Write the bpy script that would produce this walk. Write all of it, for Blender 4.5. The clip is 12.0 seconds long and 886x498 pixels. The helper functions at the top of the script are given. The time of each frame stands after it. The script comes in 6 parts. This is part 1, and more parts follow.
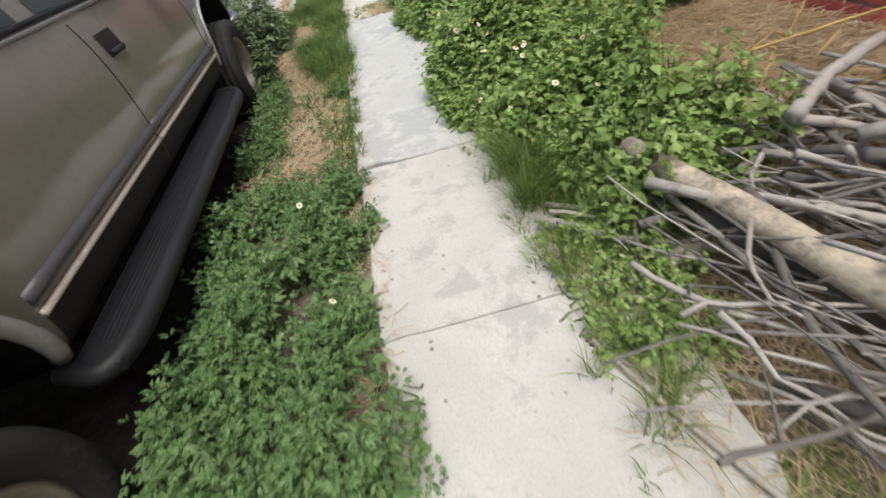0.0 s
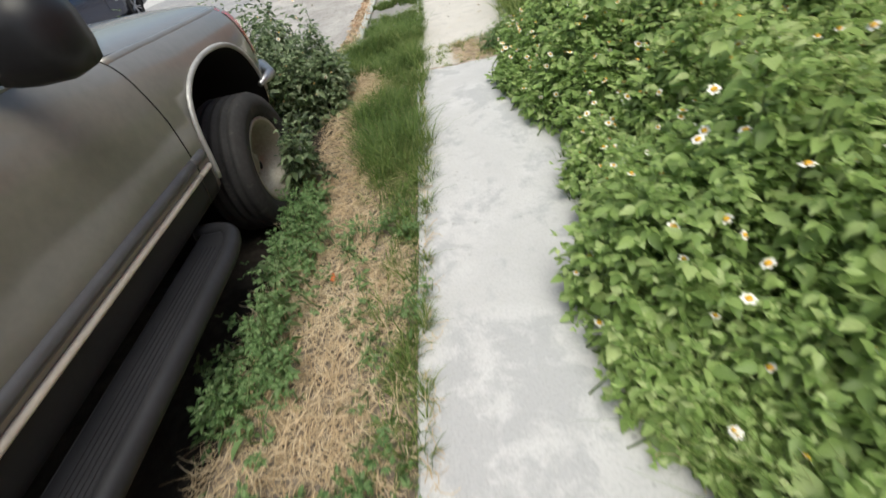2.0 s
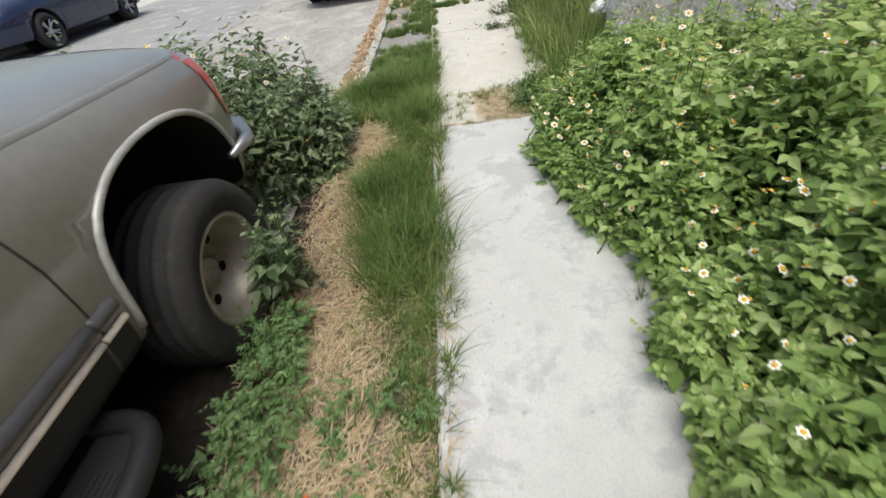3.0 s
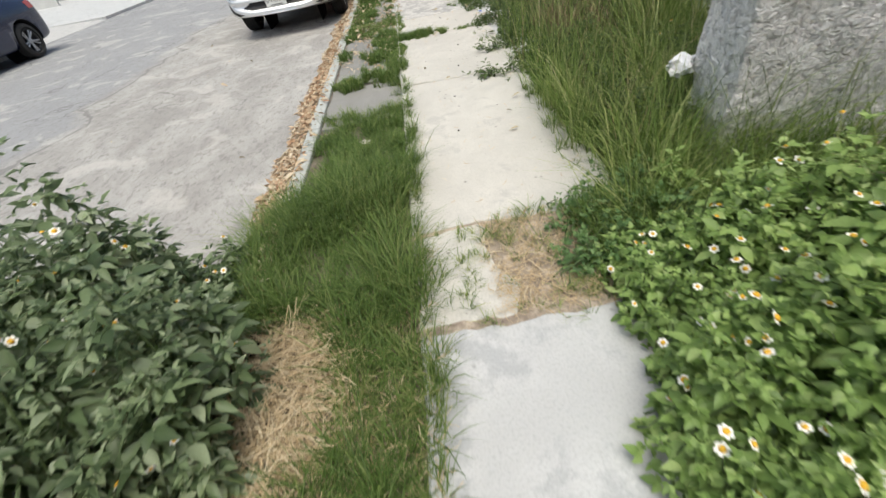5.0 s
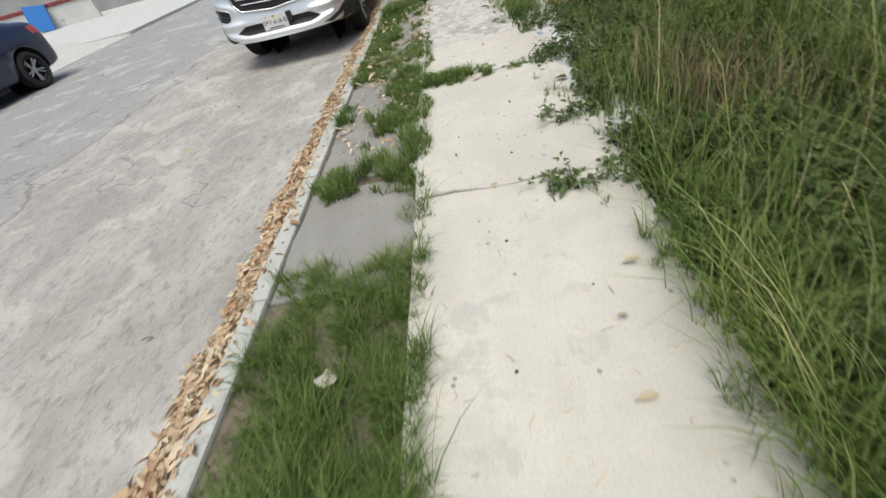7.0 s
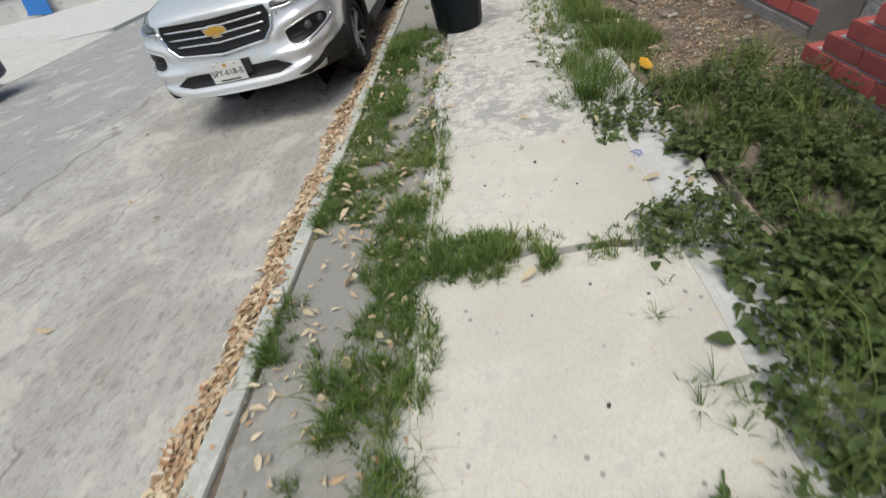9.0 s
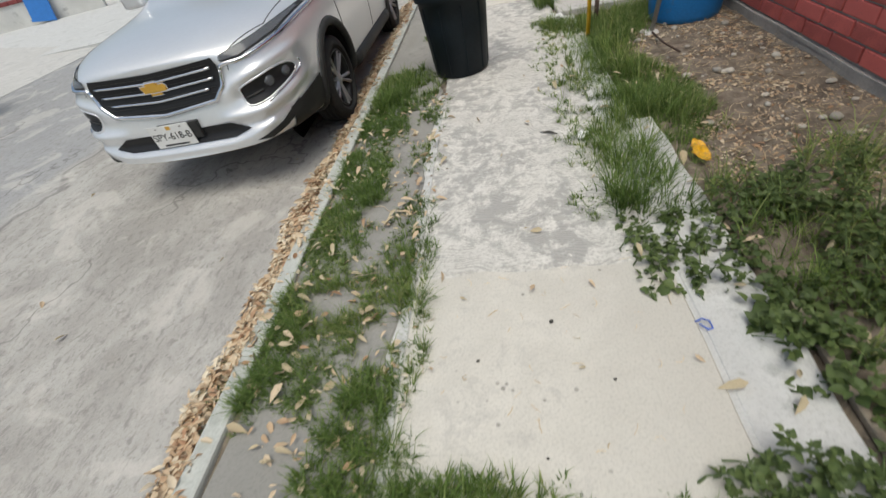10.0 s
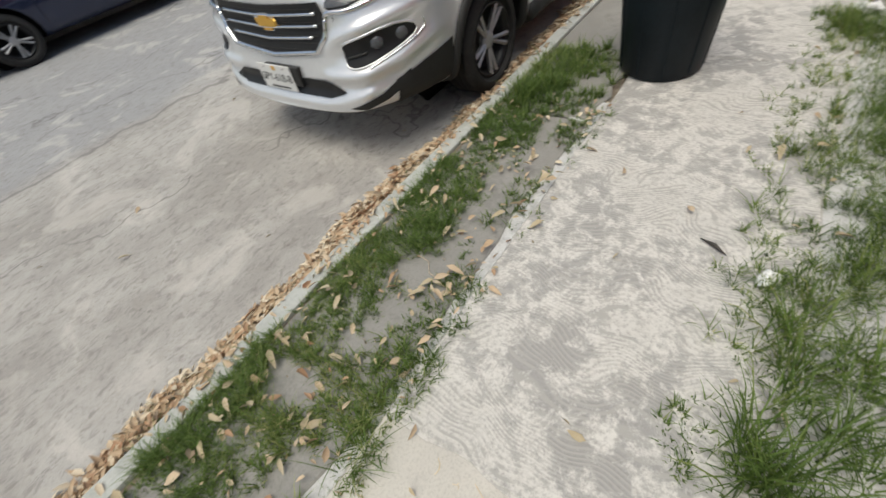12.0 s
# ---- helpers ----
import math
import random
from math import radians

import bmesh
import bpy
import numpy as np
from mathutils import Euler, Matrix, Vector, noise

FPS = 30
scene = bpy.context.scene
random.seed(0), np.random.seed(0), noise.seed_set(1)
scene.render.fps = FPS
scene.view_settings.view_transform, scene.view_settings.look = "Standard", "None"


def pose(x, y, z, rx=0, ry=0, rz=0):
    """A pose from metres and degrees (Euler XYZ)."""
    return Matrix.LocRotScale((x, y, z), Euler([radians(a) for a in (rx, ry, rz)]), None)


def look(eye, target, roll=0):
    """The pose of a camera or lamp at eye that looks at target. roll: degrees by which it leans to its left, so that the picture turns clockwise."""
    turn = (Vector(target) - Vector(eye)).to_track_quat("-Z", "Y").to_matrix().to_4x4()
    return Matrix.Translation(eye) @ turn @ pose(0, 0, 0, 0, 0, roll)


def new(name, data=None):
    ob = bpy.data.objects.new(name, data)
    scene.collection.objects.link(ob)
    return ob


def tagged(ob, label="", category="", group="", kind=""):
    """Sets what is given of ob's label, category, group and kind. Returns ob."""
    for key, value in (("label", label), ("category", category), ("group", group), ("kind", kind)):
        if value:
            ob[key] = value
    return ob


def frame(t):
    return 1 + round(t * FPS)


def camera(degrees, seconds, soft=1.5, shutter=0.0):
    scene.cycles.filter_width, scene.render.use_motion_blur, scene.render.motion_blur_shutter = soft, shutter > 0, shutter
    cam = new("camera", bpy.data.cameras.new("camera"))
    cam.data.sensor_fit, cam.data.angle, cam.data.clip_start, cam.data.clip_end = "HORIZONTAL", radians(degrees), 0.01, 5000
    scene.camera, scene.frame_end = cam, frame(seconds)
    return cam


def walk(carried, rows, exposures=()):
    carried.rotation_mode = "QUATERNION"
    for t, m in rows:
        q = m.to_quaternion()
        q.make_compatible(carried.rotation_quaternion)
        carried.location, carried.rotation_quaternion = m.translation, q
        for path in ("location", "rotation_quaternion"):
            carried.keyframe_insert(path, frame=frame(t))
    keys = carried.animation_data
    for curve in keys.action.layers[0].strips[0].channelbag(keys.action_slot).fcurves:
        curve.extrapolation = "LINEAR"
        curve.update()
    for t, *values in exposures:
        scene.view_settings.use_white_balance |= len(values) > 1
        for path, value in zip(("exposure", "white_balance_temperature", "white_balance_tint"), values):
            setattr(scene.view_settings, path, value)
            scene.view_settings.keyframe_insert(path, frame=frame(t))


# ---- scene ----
cam = camera(93.4, 12.0, soft=1.5, shutter=0.28)
EXPOSURE, KELVIN, TINT = 0.84, 6700, 4
PATH = [
    (0, (0.244, 2.761, 1.116), (0.31, 4.242, -0.227), -14.5),
    (0.5, (0.324, 3.211, 1.118), (0.234, 4.677, -0.239), -18.7),
    (1, (0.32, 3.666, 1.119), (0.312, 5.164, -0.206), -15.1),
    (1.5, (0.294, 4.074, 1.12), (0.201, 5.547, -0.229), -14.8),
    (2, (0.261, 4.473, 1.142), (0.086, 5.976, -0.166), -14.2),
    (2.5, (0.131, 4.911, 1.183), (0.095, 6.472, -0.067), -7.5),
    (3, (0.148, 5.29, 1.191), (0.029, 6.825, -0.086), -9.1),
    (3.2, (0.152, 5.448, 1.193), (0.095, 6.983, -0.088), -7.6),
    (4.8, (0.154, 6.911, 1.166), (0.138, 8.433, -0.131), -10.4),
    (5, (0.161, 7.085, 1.155), (0.127, 8.622, -0.125), -11.1),
    (5.5, (0.195, 7.472, 1.192), (0.081, 8.986, -0.11), -14.1),
    (6, (0.214, 7.907, 1.153), (0.136, 9.388, -0.188), -12.7),
    (6.5, (0.289, 8.345, 1.112), (0.127, 9.893, -0.143), -14.4),
    (7, (0.348, 8.899, 1.124), (0.105, 10.412, -0.161), -15.6),
    (7.2, (0.363, 9.102, 1.157), (0.105, 10.632, -0.105), -14.8),
    (8.8, (0.354, 10.778, 1.21), (0.025, 12.215, -0.142), -15.2),
    (9, (0.375, 10.956, 1.231), (0.054, 12.417, -0.096), -15.0),
    (9.5, (0.381, 11.487, 1.256), (0.09, 12.931, -0.096), -14.5),
    (10, (0.467, 11.935, 1.285), (0.101, 13.395, -0.032), -15.0),
    (10.5, (0.562, 12.297, 1.307), (0.167, 13.722, -0.039), -13.4),
    (11, (0.592, 12.686, 1.283), (0.147, 14.096, -0.064), -10.3),
    (11.5, (0.643, 12.897, 1.251), (-0.081, 14.159, -0.122), -12.4),
    (12, (0.651, 12.974, 1.304), (-0.333, 13.945, -0.141), -14.8),
]
walk(cam, [(t, look(eye, target, roll)) for t, eye, target, roll in PATH],
     exposures=[(0, EXPOSURE, KELVIN, TINT), (5, EXPOSURE - 0.05, KELVIN, TINT), (6.5, EXPOSURE - 0.13, KELVIN, TINT), (9.5, EXPOSURE - 0.36, KELVIN - 50, TINT - 1), (12, EXPOSURE - 0.40, KELVIN + 150, TINT)])

# ---- sky and sun: a bright overcast afternoon ----
world = bpy.data.worlds.new("sky")
scene.world = world
world.use_nodes = True
wn, wl = world.node_tree.nodes, world.node_tree.links
sky = wn.new("ShaderNodeTexSky")
sky.sky_type = "NISHITA"
sky.sun_disc = False
sky.sun_elevation = radians(72)
sky.sun_rotation = radians(200)
sky.air_density, sky.dust_density, sky.ozone_density = 1.0, 4.0, 1.0
wl.new(sky.outputs[0], wn["Background"].inputs[0])
wn["Background"].inputs[1].default_value = 0.09
sun_data = bpy.data.lights.new("sun", "SUN")
sun_data.energy = 1.5
sun_data.angle = radians(45)
sun_data.color = (1.0, 0.98, 0.95)
sun = new("sun", sun_data)
sun.matrix_world = look((0, 0, 20), (-2.2, 6.0, 0))

ROAD = -0.13


# ---- materials ----
def node_kit(name):
    m = bpy.data.materials.new(name)
    m.use_nodes = True
    return m, m.node_tree.nodes, m.node_tree.links, m.node_tree.nodes["Principled BSDF"]


def rgb(c):
    return (c[0], c[1], c[2], 1.0)


def noise_tex(n, l, scale, detail=4.0, rough=0.6, source=None, distort=0.0):
    tex = n.new("ShaderNodeTexNoise")
    tex.inputs["Scale"].default_value = scale
    tex.inputs["Detail"].default_value = detail
    tex.inputs["Roughness"].default_value = rough
    tex.inputs["Distortion"].default_value = distort
    if source is not None:
        l.new(source, tex.inputs["Vector"])
    return tex.outputs["Fac"]


def ramp(n, l, source, lo, hi):
    r = n.new("ShaderNodeMapRange")
    r.interpolation_type = "SMOOTHSTEP"
    r.inputs["From Min"].default_value = lo
    r.inputs["From Max"].default_value = hi
    l.new(source, r.inputs["Value"])
    return r.outputs[0]


def blend(n, l, fac, a, b, mode="MIX"):
    mix = n.new("ShaderNodeMix")
    mix.data_type = "RGBA"
    mix.blend_type = mode
    for socket, value in ((mix.inputs[0], fac), (mix.inputs[6], a), (mix.inputs[7], b)):
        if isinstance(value, bpy.types.NodeSocket):
            l.new(value, socket)
        elif isinstance(value, tuple):
            socket.default_value = rgb(value)
        else:
            socket.default_value = value
    return mix.outputs[2]


def math_node(n, l, op, a, b):
    x = n.new("ShaderNodeMath")
    x.operation = op
    for socket, value in ((x.inputs[0], a), (x.inputs[1], b)):
        if isinstance(value, bpy.types.NodeSocket):
            l.new(value, socket)
        else:
            socket.default_value = value
    return x.outputs[0]


def relief(n, l, bsdf, height, strength, distance=0.01):
    bump = n.new("ShaderNodeBump")
    bump.inputs["Strength"].default_value = strength
    bump.inputs["Distance"].default_value = distance
    l.new(height, bump.inputs["Height"])
    l.new(bump.outputs[0], bsdf.inputs["Normal"])


def place(n):
    return n.new("ShaderNodeNewGeometry").outputs["Position"]


def own_place(n):
    return n.new("ShaderNodeTexCoord").outputs["Object"]


def plain(name, base, rough=0.5, metal=0.0, vary=0.12, scale=6.0, fine=60.0, bump=0.1, stain=None, stain_amount=0.5,
          coat=0.0, objects=0.0, gloss=0.5):
    """A surface with two scales of variation, and stains where a second colour is given."""
    m, n, l, b = node_kit(name)
    at = own_place(n)
    big, small = noise_tex(n, l, scale, 4, 0.6, at), noise_tex(n, l, fine, 3, 0.6, at)
    both = math_node(n, l, "ADD", math_node(n, l, "MULTIPLY", big, 0.6), math_node(n, l, "MULTIPLY", small, 0.4))
    if objects:
        r = n.new("ShaderNodeObjectInfo").outputs["Random"]
        both = math_node(n, l, "ADD", both, math_node(n, l, "MULTIPLY", math_node(n, l, "SUBTRACT", r, 0.5), objects))
    fac = ramp(n, l, both, 0.3, 0.7)
    lo, hi = tuple(c * (1 - vary) for c in base), tuple(min(1.0, c * (1 + vary)) for c in base)
    colour = blend(n, l, fac, lo, hi)
    if stain:
        spots = ramp(n, l, noise_tex(n, l, scale * 1.7, 6, 0.7, at, 0.4), 0.68 - 0.3 * stain_amount, 0.80 - 0.2 * stain_amount)
        colour = blend(n, l, spots, colour, stain)
    l.new(colour, b.inputs["Base Color"])
    b.inputs["Roughness"].default_value = rough
    b.inputs["Metallic"].default_value = metal
    b.inputs["Coat Weight"].default_value = coat
    b.inputs["Specular IOR Level"].default_value = gloss
    b.inputs["Coat Roughness"].default_value = 0.08
    if bump:
        relief(n, l, b, both, bump, 0.006)
    return m


def leafy(name, colours, rough=0.5, through_light=0.25, patch=1.2):
    """Leaves or blades: colour by island, with slow patches over the ground."""
    m, n, l, b = node_kit(name)
    geo = n.new("ShaderNodeNewGeometry")
    cr = n.new("ShaderNodeValToRGB")
    cr.color_ramp.elements[0].color, cr.color_ramp.elements[1].color = rgb(colours[0]), rgb(colours[-1])
    for i, c in enumerate(colours[1:-1], 1):
        cr.color_ramp.elements.new(i / (len(colours) - 1)).color = rgb(c)
    slow = noise_tex(n, l, patch, 3, 0.5, geo.outputs["Position"])
    f = math_node(n, l, "ADD", math_node(n, l, "MULTIPLY", geo.outputs["Random Per Island"], 0.75),
                  math_node(n, l, "MULTIPLY", math_node(n, l, "SUBTRACT", slow, 0.35), 0.9))
    l.new(f, cr.inputs[0])
    vein = noise_tex(n, l, 160, 2, 0.5, geo.outputs["Position"])
    colour = blend(n, l, math_node(n, l, "MULTIPLY", vein, 0.25), cr.outputs[0], (0.0, 0.0, 0.0))
    l.new(colour, b.inputs["Base Color"])
    b.inputs["Roughness"].default_value = rough
    b.inputs["Specular IOR Level"].default_value = 0.28
    tr = n.new("ShaderNodeBsdfTranslucent")
    l.new(colour, tr.inputs[0])
    mix = n.new("ShaderNodeMixShader")
    mix.inputs[0].default_value = through_light
    l.new(b.outputs[0], mix.inputs[1])
    l.new(tr.outputs[0], mix.inputs[2])
    l.new(mix.outputs[0], n["Material Output"].inputs[0])
    return m


def concrete(name, base, dirt, dirt_amount, speck=0.35, swirl=0.0, rough=0.85, grain=9.0, depth=0.004):
    """Cast concrete: large stains, fine grain, dark specks, and combed swirls where it was brushed wet."""
    m, n, l, b = node_kit(name)
    at = place(n)
    big = noise_tex(n, l, 1.6, 5, 0.65, at, 0.6)
    mid = noise_tex(n, l, grain, 8, 0.75, at, 0.3)
    fine = noise_tex(n, l, 110.0 if not swirl else 60.0, 4, 0.75, at)
    colour = blend(n, l, ramp(n, l, big, 0.35, 0.7), tuple(c * 0.88 for c in base), tuple(min(1, c * 1.08) for c in base))
    r = n.new("ShaderNodeObjectInfo").outputs["Random"]
    colour = blend(n, l, math_node(n, l, "MULTIPLY", r, 0.12), colour, tuple(c * 0.7 for c in base))
    patchy = math_node(n, l, "ADD", math_node(n, l, "MULTIPLY", big, 0.5), math_node(n, l, "MULTIPLY", mid, 0.5))
    edge = 0.60 - 0.14 * dirt_amount
    colour = blend(n, l, math_node(n, l, "MULTIPLY", ramp(n, l, patchy, edge, edge + 0.09), 0.62 if not swirl else 0.75), colour, dirt)
    colour = blend(n, l, math_node(n, l, "MULTIPLY", ramp(n, l, fine, 0.45, 0.68), 0.32 if not swirl else 0.6), colour, tuple(c * 0.45 for c in base))
    height = math_node(n, l, "ADD", mid, math_node(n, l, "MULTIPLY", fine, 0.6))
    if depth > 0.01:
        lumps = noise_tex(n, l, 34.0, 5, 0.65, at, 0.5)
        colour = blend(n, l, math_node(n, l, "MULTIPLY", ramp(n, l, lumps, 0.50, 0.40), 0.6), colour, tuple(c * 0.35 for c in base))
        height = math_node(n, l, "MULTIPLY", lumps, 2.2)
    if speck:
        v = n.new("ShaderNodeTexVoronoi")
        v.inputs["Scale"].default_value = 17.0
        l.new(at, v.inputs["Vector"])
        keep = ramp(n, l, noise_tex(n, l, 4.0, 2, 0.5, at), 0.52, 0.60)
        dot = math_node(n, l, "MULTIPLY", ramp(n, l, v.outputs["Distance"], 0.17, 0.10), keep)
        colour = blend(n, l, math_node(n, l, "MULTIPLY", dot, speck), colour, (0.09, 0.08, 0.07))
    if swirl:
        wave = n.new("ShaderNodeTexWave")
        wave.bands_direction = "Y"
        wave.inputs["Scale"].default_value = 15.0
        wave.inputs["Distortion"].default_value = 64.0
        wave.inputs["Detail"].default_value = 1.0
        wave.inputs["Detail Scale"].default_value = 0.2
        l.new(at, wave.inputs["Vector"])
        lines = ramp(n, l, wave.outputs["Fac"], 0.45, 0.85)
        worn = ramp(n, l, mid, 0.42, 0.56)
        colour = blend(n, l, math_node(n, l, "MULTIPLY", math_node(n, l, "MULTIPLY", lines, worn), swirl), colour, tuple(c * 0.6 for c in base))
        height = math_node(n, l, "ADD", height, math_node(n, l, "MULTIPLY", wave.outputs["Fac"], 0.7))
    l.new(colour, b.inputs["Base Color"])
    b.inputs["Roughness"].default_value = rough
    b.inputs["Specular IOR Level"].default_value = 0.3
    relief(n, l, b, height, 0.35 if depth < 0.01 else 0.7, depth)
    return m


def road_surface():
    """Old concrete carriageway: pale worn lane beside the kerb, bluish smoother middle with a ragged edge, streaks along the traffic."""
    m, n, l, b = node_kit("road_concrete")
    at = place(n)
    stretch = n.new("ShaderNodeMapping")
    stretch.inputs["Scale"].default_value = (1.0, 0.55, 1.0)
    stretch.inputs["Rotation"].default_value = (0, 0, radians(4))
    l.new(at, stretch.inputs["Vector"])
    along = noise_tex(n, l, 2.2, 6, 0.7, stretch.outputs[0], 0.3)
    mid = noise_tex(n, l, 5.0, 6, 0.7, at, 0.4)
    fine = noise_tex(n, l, 90.0, 4, 0.7, at)
    slow = noise_tex(n, l, 0.7, 4, 0.6, at)
    colour = blend(n, l, ramp(n, l, along, 0.32, 0.68), (0.31, 0.295, 0.275), (0.43, 0.415, 0.39))
    colour = blend(n, l, math_node(n, l, "MULTIPLY", ramp(n, l, mid, 0.55, 0.75), 0.5), colour, (0.27, 0.25, 0.22))
    sep = n.new("ShaderNodeSeparateXYZ")
    l.new(at, sep.inputs[0])
    wander = math_node(n, l, "ADD", sep.outputs[0], math_node(n, l, "MULTIPLY", slow, 1.3))
    far = ramp(n, l, wander, -2.95, -3.25)
    colour = blend(n, l, math_node(n, l, "MULTIPLY", far, 0.75), colour, (0.30, 0.305, 0.315))
    crack = math_node(n, l, "ABSOLUTE", math_node(n, l, "ADD", wander, 3.0), 0.0)
    line = ramp(n, l, crack, 0.035, 0.012)
    colour = blend(n, l, math_node(n, l, "MULTIPLY", line, 0.45), colour, (0.10, 0.10, 0.10))
    colour = blend(n, l, math_node(n, l, "MULTIPLY", ramp(n, l, fine, 0.5, 0.75), 0.45), colour, (0.12, 0.115, 0.11))
    grit = noise_tex(n, l, 24.0, 6, 0.75, stretch.outputs[0], 0.5)
    colour = blend(n, l, math_node(n, l, "MULTIPLY", ramp(n, l, grit, 0.50, 0.64), 0.58), colour, (0.19, 0.18, 0.165))
    worn = ramp(n, l, noise_tex(n, l, 1.7, 5, 0.65, at, 0.8), 0.53, 0.63)
    colour = blend(n, l, math_node(n, l, "MULTIPLY", worn, 0.38), colour, (0.58, 0.55, 0.51))
    bend = n.new("ShaderNodeVectorMath")
    bend.operation = "ADD"
    shift = n.new("ShaderNodeTexNoise")
    shift.inputs["Scale"].default_value = 2.6
    shift.inputs["Detail"].default_value = 5
    l.new(at, shift.inputs["Vector"])
    l.new(shift.outputs["Color"], bend.inputs[0])
    l.new(stretch.outputs[0], bend.inputs[1])
    cells = n.new("ShaderNodeTexVoronoi")
    cells.feature = "DISTANCE_TO_EDGE"
    cells.inputs["Scale"].default_value = 0.55
    l.new(bend.outputs[0], cells.inputs["Vector"])
    split = ramp(n, l, cells.outputs["Distance"], 0.011, 0.003)
    some = ramp(n, l, noise_tex(n, l, 0.9, 2, 0.5, at), 0.44, 0.56)
    colour = blend(n, l, math_node(n, l, "MULTIPLY", math_node(n, l, "MULTIPLY", split, some), 0.55), colour, (0.12, 0.115, 0.11))
    pits = n.new("ShaderNodeTexVoronoi")
    pits.inputs["Scale"].default_value = 11.0
    l.new(at, pits.inputs["Vector"])
    pit = math_node(n, l, "MULTIPLY", ramp(n, l, pits.outputs["Distance"], 0.16, 0.08), ramp(n, l, mid, 0.52, 0.6))
    colour = blend(n, l, math_node(n, l, "MULTIPLY", pit, 0.5), colour, (0.14, 0.13, 0.12))
    l.new(colour, b.inputs["Base Color"])
    b.inputs["Roughness"].default_value = 0.9
    b.inputs["Specular IOR Level"].default_value = 0.2
    relief(n, l, b, math_node(n, l, "ADD", math_node(n, l, "ADD", mid, grit), math_node(n, l, "MULTIPLY", fine, 0.7)), 0.5, 0.008)
    return m


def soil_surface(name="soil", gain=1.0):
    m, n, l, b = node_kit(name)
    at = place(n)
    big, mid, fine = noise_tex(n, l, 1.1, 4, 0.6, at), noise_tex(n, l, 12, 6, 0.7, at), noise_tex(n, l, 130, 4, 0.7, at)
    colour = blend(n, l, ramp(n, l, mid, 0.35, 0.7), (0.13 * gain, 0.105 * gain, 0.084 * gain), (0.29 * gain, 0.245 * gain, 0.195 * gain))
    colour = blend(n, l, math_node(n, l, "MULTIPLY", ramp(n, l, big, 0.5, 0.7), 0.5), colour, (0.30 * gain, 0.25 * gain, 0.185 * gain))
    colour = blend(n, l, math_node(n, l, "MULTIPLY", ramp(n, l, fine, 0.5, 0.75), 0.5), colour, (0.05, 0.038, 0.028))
    l.new(colour, b.inputs["Base Color"])
    b.inputs["Roughness"].default_value = 0.95
    b.inputs["Specular IOR Level"].default_value = 0.15
    relief(n, l, b, math_node(n, l, "ADD", mid, math_node(n, l, "MULTIPLY", fine, 0.5)), 0.8, 0.02)
    return m


def glass(name, tint, rough=0.03):
    m, n, l, b = node_kit(name)
    b.inputs["Base Color"].default_value = rgb(tint)
    b.inputs["Roughness"].default_value = rough
    b.inputs["Transmission Weight"].default_value = 0.6
    b.inputs["IOR"].default_value = 1.5
    return m


M_ROAD = road_surface()
M_SOIL = soil_surface("soil", 1.05)
M_SAND = soil_surface("sandy_dirt", 2.1)
# dark soil with the shade beside and under the truck put into its colour
M_SHADE_SOIL = soil_surface("shaded_dark_soil", 0.22)
M_CANE = plain("dry_yellow_cane", (0.55, 0.38, 0.13), 0.7, vary=0.25)
M_SLAB = concrete("pale_concrete", (0.555, 0.54, 0.515), (0.34, 0.338, 0.333), 0.72, speck=0.75, grain=7.0)
M_CREAM = concrete("cream_concrete", (0.58, 0.555, 0.505), (0.41, 0.395, 0.37), 0.55, speck=0.6, grain=7.0)
M_BLUISH = concrete("washed_concrete", (0.545, 0.545, 0.54), (0.33, 0.335, 0.345), 0.85, speck=0.3, grain=6.0)
M_BRUSHED = concrete("brushed_concrete", (0.64, 0.622, 0.585), (0.235, 0.232, 0.23), 0.84, speck=0.2, swirl=0.95, grain=12.0)
M_STRIP = concrete("grey_cement_infill", (0.29, 0.282, 0.262), (0.19, 0.185, 0.172), 0.6, speck=0.0)
M_KERB = concrete("worn_painted_kerb", (0.50, 0.515, 0.485), (0.32, 0.325, 0.295), 0.85, speck=0.0)
M_BORDER = concrete("rough_cement_border", (0.58, 0.58, 0.57), (0.32, 0.32, 0.31), 0.7, speck=0.2)
M_PLASTER = concrete("rough_grey_plaster", (0.82, 0.81, 0.79), (0.55, 0.545, 0.535), 0.5, speck=0.5, grain=14.0, depth=0.03)
M_MORTAR = plain("mortar", (0.30, 0.28, 0.26), 0.95, vary=0.2, bump=0.5)
M_BRICK = plain("red_painted_brick", (0.50, 0.115, 0.10), 0.75, vary=0.22, scale=9, fine=120, bump=0.35, objects=0.5, stain=(0.20, 0.06, 0.05), stain_amount=0.35)
M_BUSH = leafy("weed_leaf", [(0.150, 0.230, 0.072), (0.285, 0.425, 0.128), (0.420, 0.570, 0.195), (0.62, 0.71, 0.35)], 0.36, 0.42)
M_FERN = leafy("feathery_weed_leaf", [(0.088, 0.160, 0.063), (0.155, 0.273, 0.097), (0.231, 0.365, 0.143), (0.344, 0.462, 0.227)], 0.42, 0.42)
M_GREYBUSH = leafy("greyish_weed_leaf", [(0.055, 0.090, 0.040), (0.140, 0.200, 0.095), (0.290, 0.375, 0.200), (0.55, 0.62, 0.42)], 0.33, 0.42)
M_DARKBUSH = leafy("dark_weed_leaf", [(0.064, 0.098, 0.032), (0.112, 0.162, 0.052), (0.180, 0.235, 0.086)], 0.5, 0.3)
M_GRASS = leafy("green_grass", [(0.062, 0.112, 0.025), (0.116, 0.190, 0.045), (0.190, 0.285, 0.074), (0.37, 0.39, 0.155)], 0.5, 0.38)
